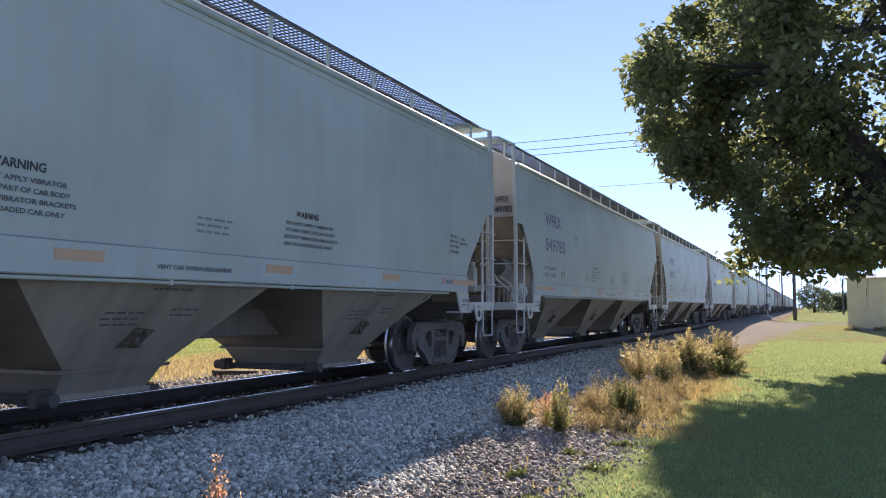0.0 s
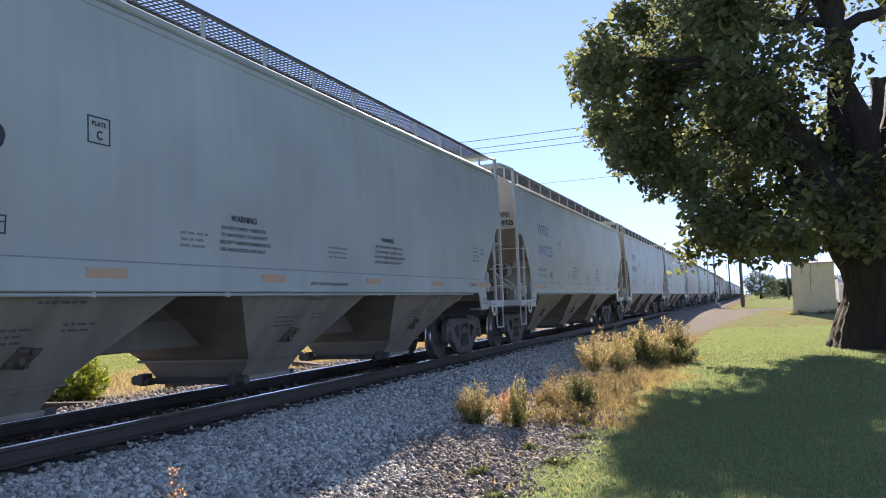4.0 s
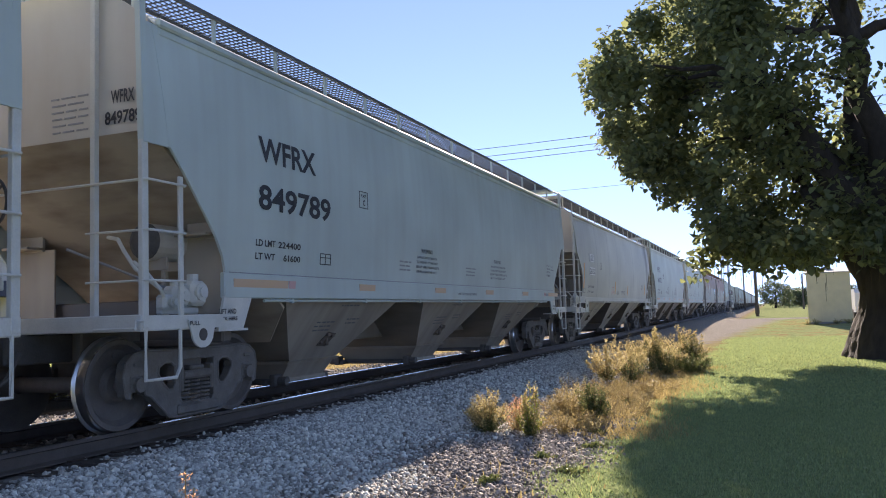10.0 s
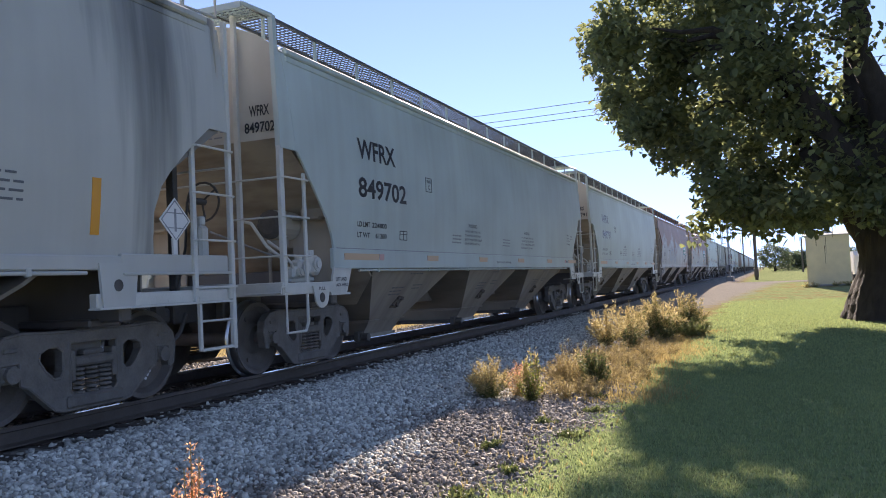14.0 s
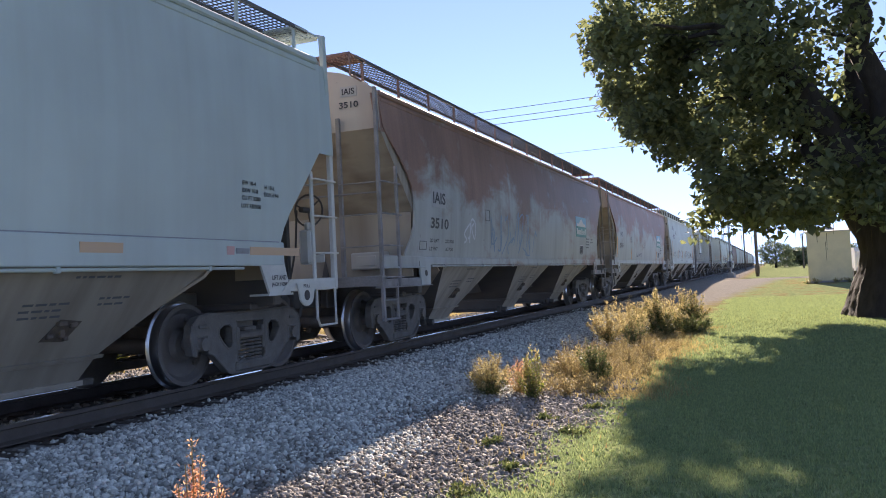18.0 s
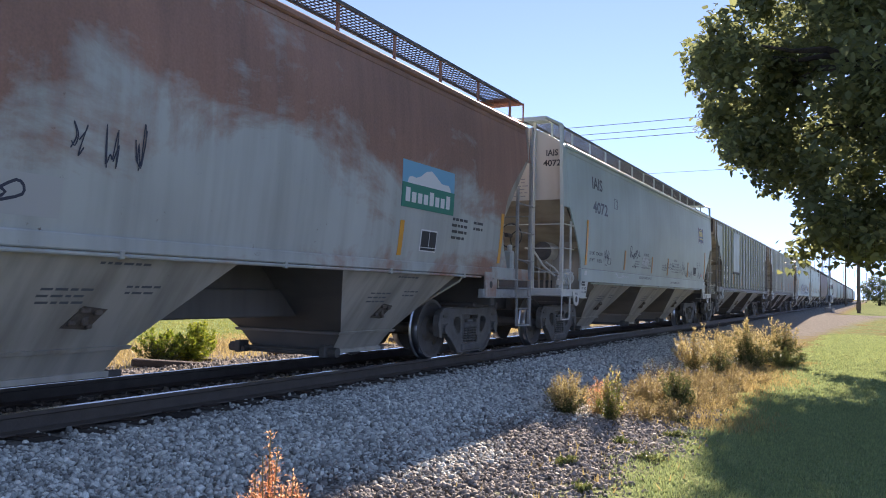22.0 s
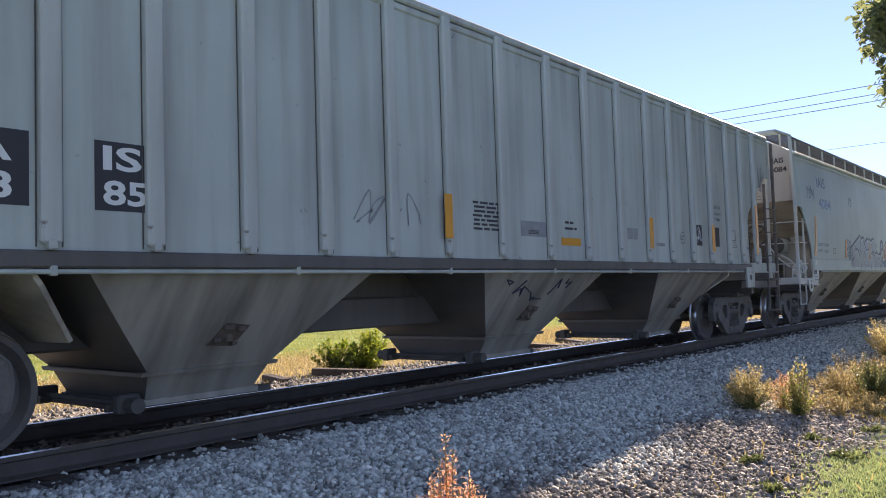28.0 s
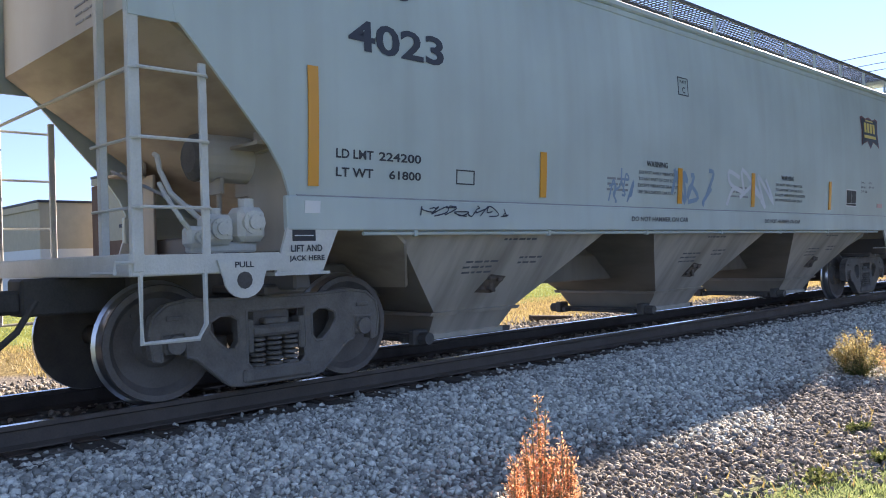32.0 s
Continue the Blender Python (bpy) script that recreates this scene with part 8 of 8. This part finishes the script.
# ---- shed, crossing, poles, wires and buildings ----
CREAM = shade("cream_metal_siding", (0.86, 0.74, 0.46), rough=0.55, scale=2, amount=0.15)
ROOFW = shade("pale_metal_roof", (0.50, 0.49, 0.44), rough=0.7, scale=3, amount=0.2)
GALV = shade("galvanised_pole", (0.42, 0.43, 0.44), rough=0.5, metal=0.3, scale=6, amount=0.25)
POLEWOOD = shade("weathered_pole_wood", (0.17, 0.14, 0.115), rough=0.9, scale=4, amount=0.4, stretch=(3, 3, 0.4))
DARKIRON = plain("black_signal_paint", (0.02, 0.02, 0.02), 0.5)
CONCRETE = shade("grey_concrete", (0.40, 0.39, 0.37), rough=0.9, scale=6, amount=0.25)
BRICK = shade("brown_brick", (0.22, 0.12, 0.08), rough=0.9, scale=1.5, amount=0.3)
STUCCO = shade("tan_stucco", (0.50, 0.43, 0.32), rough=0.9, scale=2, amount=0.12)
NAVY = shade("navy_trim_paint", (0.02, 0.03, 0.07), rough=0.5, scale=3, amount=0.2)
SIDING = shade("pale_metal_siding", (0.66, 0.63, 0.56), rough=0.6, scale=2, amount=0.15)
TRIM = shade("dark_roof_trim", (0.05, 0.05, 0.06), rough=0.6, scale=3, amount=0.2)
WHITEWALL = shade("white_wall_paint", (0.75, 0.74, 0.72), rough=0.7, scale=2, amount=0.08)
GLASSD = plain("dark_window_glass", (0.03, 0.035, 0.04), 0.1)
SIGNAL_RED = plain("red_signal_lens", (0.25, 0.02, 0.02), 0.2)
WIRE = plain("weathered_wire", (0.10, 0.10, 0.10), 0.6)


def shed(x, y, turn):
    s = tagged(new("equipment_shed"), "small cream metal equipment shed with a low pale roof", "shed")
    s.matrix_world = pose(x, y, float(lie(x, y)) - 0.03, 0, 0, turn)
    part("base", Geo().box(-1.26, 1.26, -1.1, 1.1, 0, 0.12, 0.02), CONCRETE, s)
    for nm, a in (("wall", (-1.17, 1.17, -1.02, -0.97)), ("wall", (-1.17, 1.17, 0.97, 1.02)), ("wall", (-1.17, -1.12, -0.97, 0.97)), ("wall", (1.12, 1.17, -0.97, 0.97))):
        part(nm, Geo().box(*a, 0.12, 3.0), CREAM, s)
    seam = Geo().box(-0.012, 0.012, -1.035, -1.02, 0.14, 2.95).data("siding_seam", CREAM)
    for k in range(4):
        part("siding_seam", seam, None, s, at=(-1.1 + 0.72 * k, 0, 0))
    part("roof", Geo().prism([(-1.12, 2.98), (0, 3.20), (1.12, 2.98), (1.12, 3.04), (0, 3.27), (-1.12, 3.04)], -1.30, 1.30), ROOFW, s)
    part("vent_hood", Geo().box(-0.2, 0.2, -0.2, 0.2, 3.18, 3.36, 0.03), ROOFW, s)


shed(3.42, 53.6, -4)
for k, (x, y) in enumerate(((2.1, 52.1), (2.5, 51.9), (3.6, 52.2), (4.3, 52.1))):
    weed("dry_tuft", x, y, 0.35, 0.3, [SAGE, TAN], 260, 180 + k, "dry tuft at the foot of the shed", 10, 0.06)


def crossing_signal(x, y):
    s = tagged(new("crossing_signal"), "grey crossing signal mast with black flashers and a gate mechanism", "crossing signal")
    s.matrix_world = pose(x, y, float(lie(x, y)) - 0.02, 0, 0, 78)
    part("footing", Geo().box(-0.35, 0.35, -0.35, 0.35, 0, 0.45, 0.03), CONCRETE, s)
    part("mast", Geo().rod((0, 0, 0.4), (0, 0, 9.0), 0.09, 10, 0.06), GALV, s)
    part("gate_mechanism", Geo().box(-0.28, 0.28, -0.25, 0.25, 0.9, 1.6, 0.04), GALV, s)
    part("counterweight", Geo().prism([(-1.1, 1.0), (-0.2, 1.25), (-0.2, 1.40), (-1.1, 1.55)], -0.30, -0.2, "y"), DARKIRON, s)
    for sx in (-1, 1):
        f = part("flasher", Geo().lathe([(-0.02, 0.0), (-0.02, 0.25), (0.0, 0.25), (0.0, 0.0)], 16, "y"), DARKIRON, s, at=(sx * 0.38, -0.12, 2.35))
        part("lens", Geo().lathe([(-0.035, 0.0), (-0.03, 0.10), (-0.02, 0.10)], 12, "y"), SIGNAL_RED, f)
    part("cross_arm", Geo().rod((-0.6, -0.05, 2.35), (0.6, -0.05, 2.35), 0.03), GALV, s)
    part("arm_light", Geo().box(-1.3, -0.3, -0.1, 0.1, 4.05, 4.25, 0.04), DARKIRON, s)


crossing_signal(-3.34, 81.6)


def utility_pole(x, y, h, arms=1, label="weathered wooden utility pole", lamp=False):
    p = tagged(new("utility_pole"), label, "utility pole", "poles by the road")
    p.location = (x, y, float(lie(x, y)) - 0.05)
    part("shaft", Geo().rod((0, 0, 0), (0, 0, h), 0.16, 10, 0.11), POLEWOOD, p)
    for k in range(arms):
        a = part("cross_arm", Geo().box(-1.2, 1.2, -0.05, 0.05, h - 0.5 - k * 0.9, h - 0.38 - k * 0.9), POLEWOOD, p)
        for dx in (-1.1, -0.4, 0.4, 1.1):
            part("insulator", Geo().rod((dx, 0, h - 0.38 - k * 0.9), (dx, 0, h - 0.22 - k * 0.9), 0.04, 8), GALV, a)
    if lamp:
        part("lamp_arm", Geo().path([(0, 0, 4.9), (0.5, -0.2, 5.0), (0.9, -0.3, 4.95)], 0.03), GALV, p)
        part("lamp_head", Geo().box(0.6, 1.2, -0.42, -0.18, 4.72, 4.95, 0.05), GALV, p)
        part("cabinet", Geo().box(-0.2, 0.2, -0.36, -0.12, 0.3, 1.1, 0.03), POLEWOOD, p)
    return p


utility_pole(-0.98, 82.4, 11.0, 1, "weathered wooden pole with a lamp arm", True)
utility_pole(-4.2, 170, 10.0)
utility_pole(-2.6, 215, 10.0)
utility_pole(5.6, 150, 6.0, 0, "slender weathered wooden pole")
utility_pole(-62, 54, 13.2, 2)
utility_pole(34, 50, 13.2, 2)

for k, (z, far_y) in enumerate(((13.1, 0), (12.55, 0.5), (12.15, 1.0))):
    g = Geo()
    pts = []
    for i in range(25):
        t = i / 24
        pts.append((-62 + 96 * t, 54 - 4 * t, z - 1.6 * 4 * t * (1 - t) + 1.3))
    g.path([tuple(p) for p in pts], 0.019, 4)
    tagged(part("power_line", g, WIRE), "thin dark overhead power line", "wire", "power lines over the track")
g = Geo().path([(-62 + 96 * i / 24, 54 - 4 * i / 24, 10.3 - 4 * 0.9 * (i / 24) * (1 - i / 24)) for i in range(25)], 0.011, 4)
tagged(part("power_line", g, WIRE), "thin dark overhead power line", "wire", "power lines over the track")


def lattice_tower(x, y, h):
    t = tagged(new("lattice_tower"), "distant grey steel lattice tower", "tower")
    t.location = (x, y, float(lie(x, y)))
    w = lambda z: 1.6 - 1.2 * z / h
    for k in range(3):
        a = 6.28318 * k / 3
        part("leg", Geo().rod((w(0) * math.cos(a), w(0) * math.sin(a), 0), (w(h) * math.cos(a), w(h) * math.sin(a), h), 0.09, 6), GALV, t)
    n = 16
    g = Geo()
    for i in range(n):
        z0, z1 = h * i / n, h * (i + 1) / n
        for k in range(3):
            a, b = 6.28318 * k / 3, 6.28318 * (k + 1) / 3
            g.rod((w(z0) * math.cos(a), w(z0) * math.sin(a), z0), (w(z1) * math.cos(b), w(z1) * math.sin(b), z1), 0.05, 4)
            g.rod((w(z1) * math.cos(a), w(z1) * math.sin(a), z1), (w(z1) * math.cos(b), w(z1) * math.sin(b), z1), 0.05, 4)
    part("bracing", g, GALV, t)


lattice_tower(-9.8, 215, 24)


def building(name, x0, x1, y0, y1, h, base_mat, top_mat, label, split=0.45, corners=True, seams=False):
    b = tagged(new(name), label, "building")
    z = float(lie((x0 + x1) / 2, y0)) - 0.1
    b.location = (x0, y0, z)
    w, d = x1 - x0, y1 - y0
    t = 0.3
    for nm, a, c, m in (("lower_wall", 0, h * split, base_mat), ("upper_wall", h * split, h, top_mat)):
        for bx in ((0, w, 0, t), (0, w, d - t, d), (0, t, t, d - t), (w - t, w, t, d - t)):
            part(nm, Geo().box(*bx, a, c), m, b)
    part("roof", Geo().box(-0.15, w + 0.15, -0.15, d + 0.15, h, h + 0.15), TRIM, b)
    part("cornice", Geo().box(-0.12, w + 0.12, -0.12, -0.003, h - 0.45, h - 0.01, 0.02), top_mat, b)
    if corners:
        for cx in (0.0, w - 0.9):
            part("pilaster", Geo().box(cx - 0.05, cx + 0.95, -0.14, -0.003, 0, h - 0.5, 0.01), base_mat, b)
    if seams:
        sm = Geo().box(-0.02, 0.02, -0.03, -0.002, 0, h - 0.5).data("siding_seam", top_mat)
        for k in range(int(w / 0.6)):
            part("siding_seam", sm, None, b, at=(0.3 + 0.6 * k, 0, 0))
    for k in range(2):
        dx = w * (0.25 + 0.4 * k)
        dr = part("door", Geo().box(dx, dx + 1.1, -0.05, -0.003, 0.05, 2.2, 0.01), TRIM, b)
        part("wall_lamp", Geo().box(dx + 0.3, dx + 0.8, -0.25, -0.003, h * 0.55, h * 0.55 + 0.2, 0.02), TRIM, b)
    return b


hall = building("brick_building", -53.0, -36.7, 20.2, 20.78, 7.4, BRICK, STUCCO, "flat-roofed building, brown brick front below tan stucco, pale metal side")
for k in range(22):
    part("siding_panel", Geo().box(16.05, 16.16, 0.62 + 1.2 * k, 1.78 + 1.2 * k, 0, 6.55), SIDING, hall)
    part("siding_post", Geo().box(16.05, 16.20, 1.79 + 1.2 * k, 1.81 + 1.2 * k, 0, 6.5), TRIM if k % 3 == 0 else SIDING, hall)
part("side_fascia", Geo().box(16.0, 16.34, 0.62, 27.0, 6.5, 6.95, 0.02), NAVY, hall)
part("side_roof", Geo().box(0.3, 16.0, 0.62, 27.0, 6.7, 6.9), TRIM, hall)
part("rear_wall", Geo().box(0, 16.04, 26.7, 27.0, 0, 6.68), SIDING, hall)
part("far_wall", Geo().box(0, 0.28, 0.62, 26.68, 0, 6.68), SIDING, hall)
part("canopy", Geo().box(16.2, 17.4, 9.0, 13.5, 3.3, 4.1, 0.03), NAVY, hall)
building("white_garage", -82, -55, 17.5, 30, 6.0, WHITEWALL, STUCCO, "low building with white doors and a tan parapet", 0.5, False)


def parked_van(x, y, turn):
    v = tagged(new("parked_van"), "white van parked behind the shed", "van")
    v.matrix_world = pose(x, y, float(lie(x, y)), 0, 0, turn)
    part("body", Geo().prism([(-2.4, 0.45), (2.4, 0.45), (2.45, 1.1), (1.9, 1.25), (1.3, 1.95), (-2.2, 1.98), (-2.45, 1.7)], -0.9, 0.9, "y"), WHITEWALL, v)
    part("windscreen", Geo().prism([(1.45, 1.3), (1.85, 1.27), (1.4, 1.82), (1.1, 1.85)], -0.92, -0.9, "y"), GLASSD, v)
    part("side_window", Geo().prism([(0.2, 1.3), (1.2, 1.3), (1.0, 1.8), (0.2, 1.8)], -0.92, -0.9, "y"), GLASSD, v)
    for wx in (-1.5, 1.5):
        for sy in (-0.8, 0.8):
            part("wheel", Geo().lathe([(-0.1, 0.0), (-0.1, 0.33), (0.1, 0.33), (0.1, 0.0)], 16, "y"), DARKIRON, v, at=(wx, sy, 0.33))


parked_van(6.0, 62.0, 95)

# ---- what moves ----
def travelled(t):
    """Metres the train has rolled since the start; it gathers speed slowly."""
    return 8.25 * t + 0.011 * t * t + float(np.interp(t, (26, 27.2, 28.5, 29.3, 30, 31, 31.4, 31.8, 32), (0, 0.15, 0.37, 0.13, 0, -0.07, -0.15, -0.31, -0.36)))


def motions():
    """The train rolls towards -y past the camera, and its wheels turn with it."""
    for car, y0 in CARS:
        walk(car, [(t, pose(TRACK_X, y0 - travelled(t), RAIL_Z)) for t in (*range(0, 27, 2), 27, 27.75, 28.5, 29.25, 30, 30.5, 31, 31.4, 31.7, 32)])
    times = [i / 15 for i in range(0, 481)]
    turns = [math.degrees(travelled(t) / 0.475) for t in times]
    for wheel, y in WHEELS:
        walk(wheel, [(t, pose(0, y, 0.475, a, 0, 0)) for t, a in zip(times, turns)])


motions()
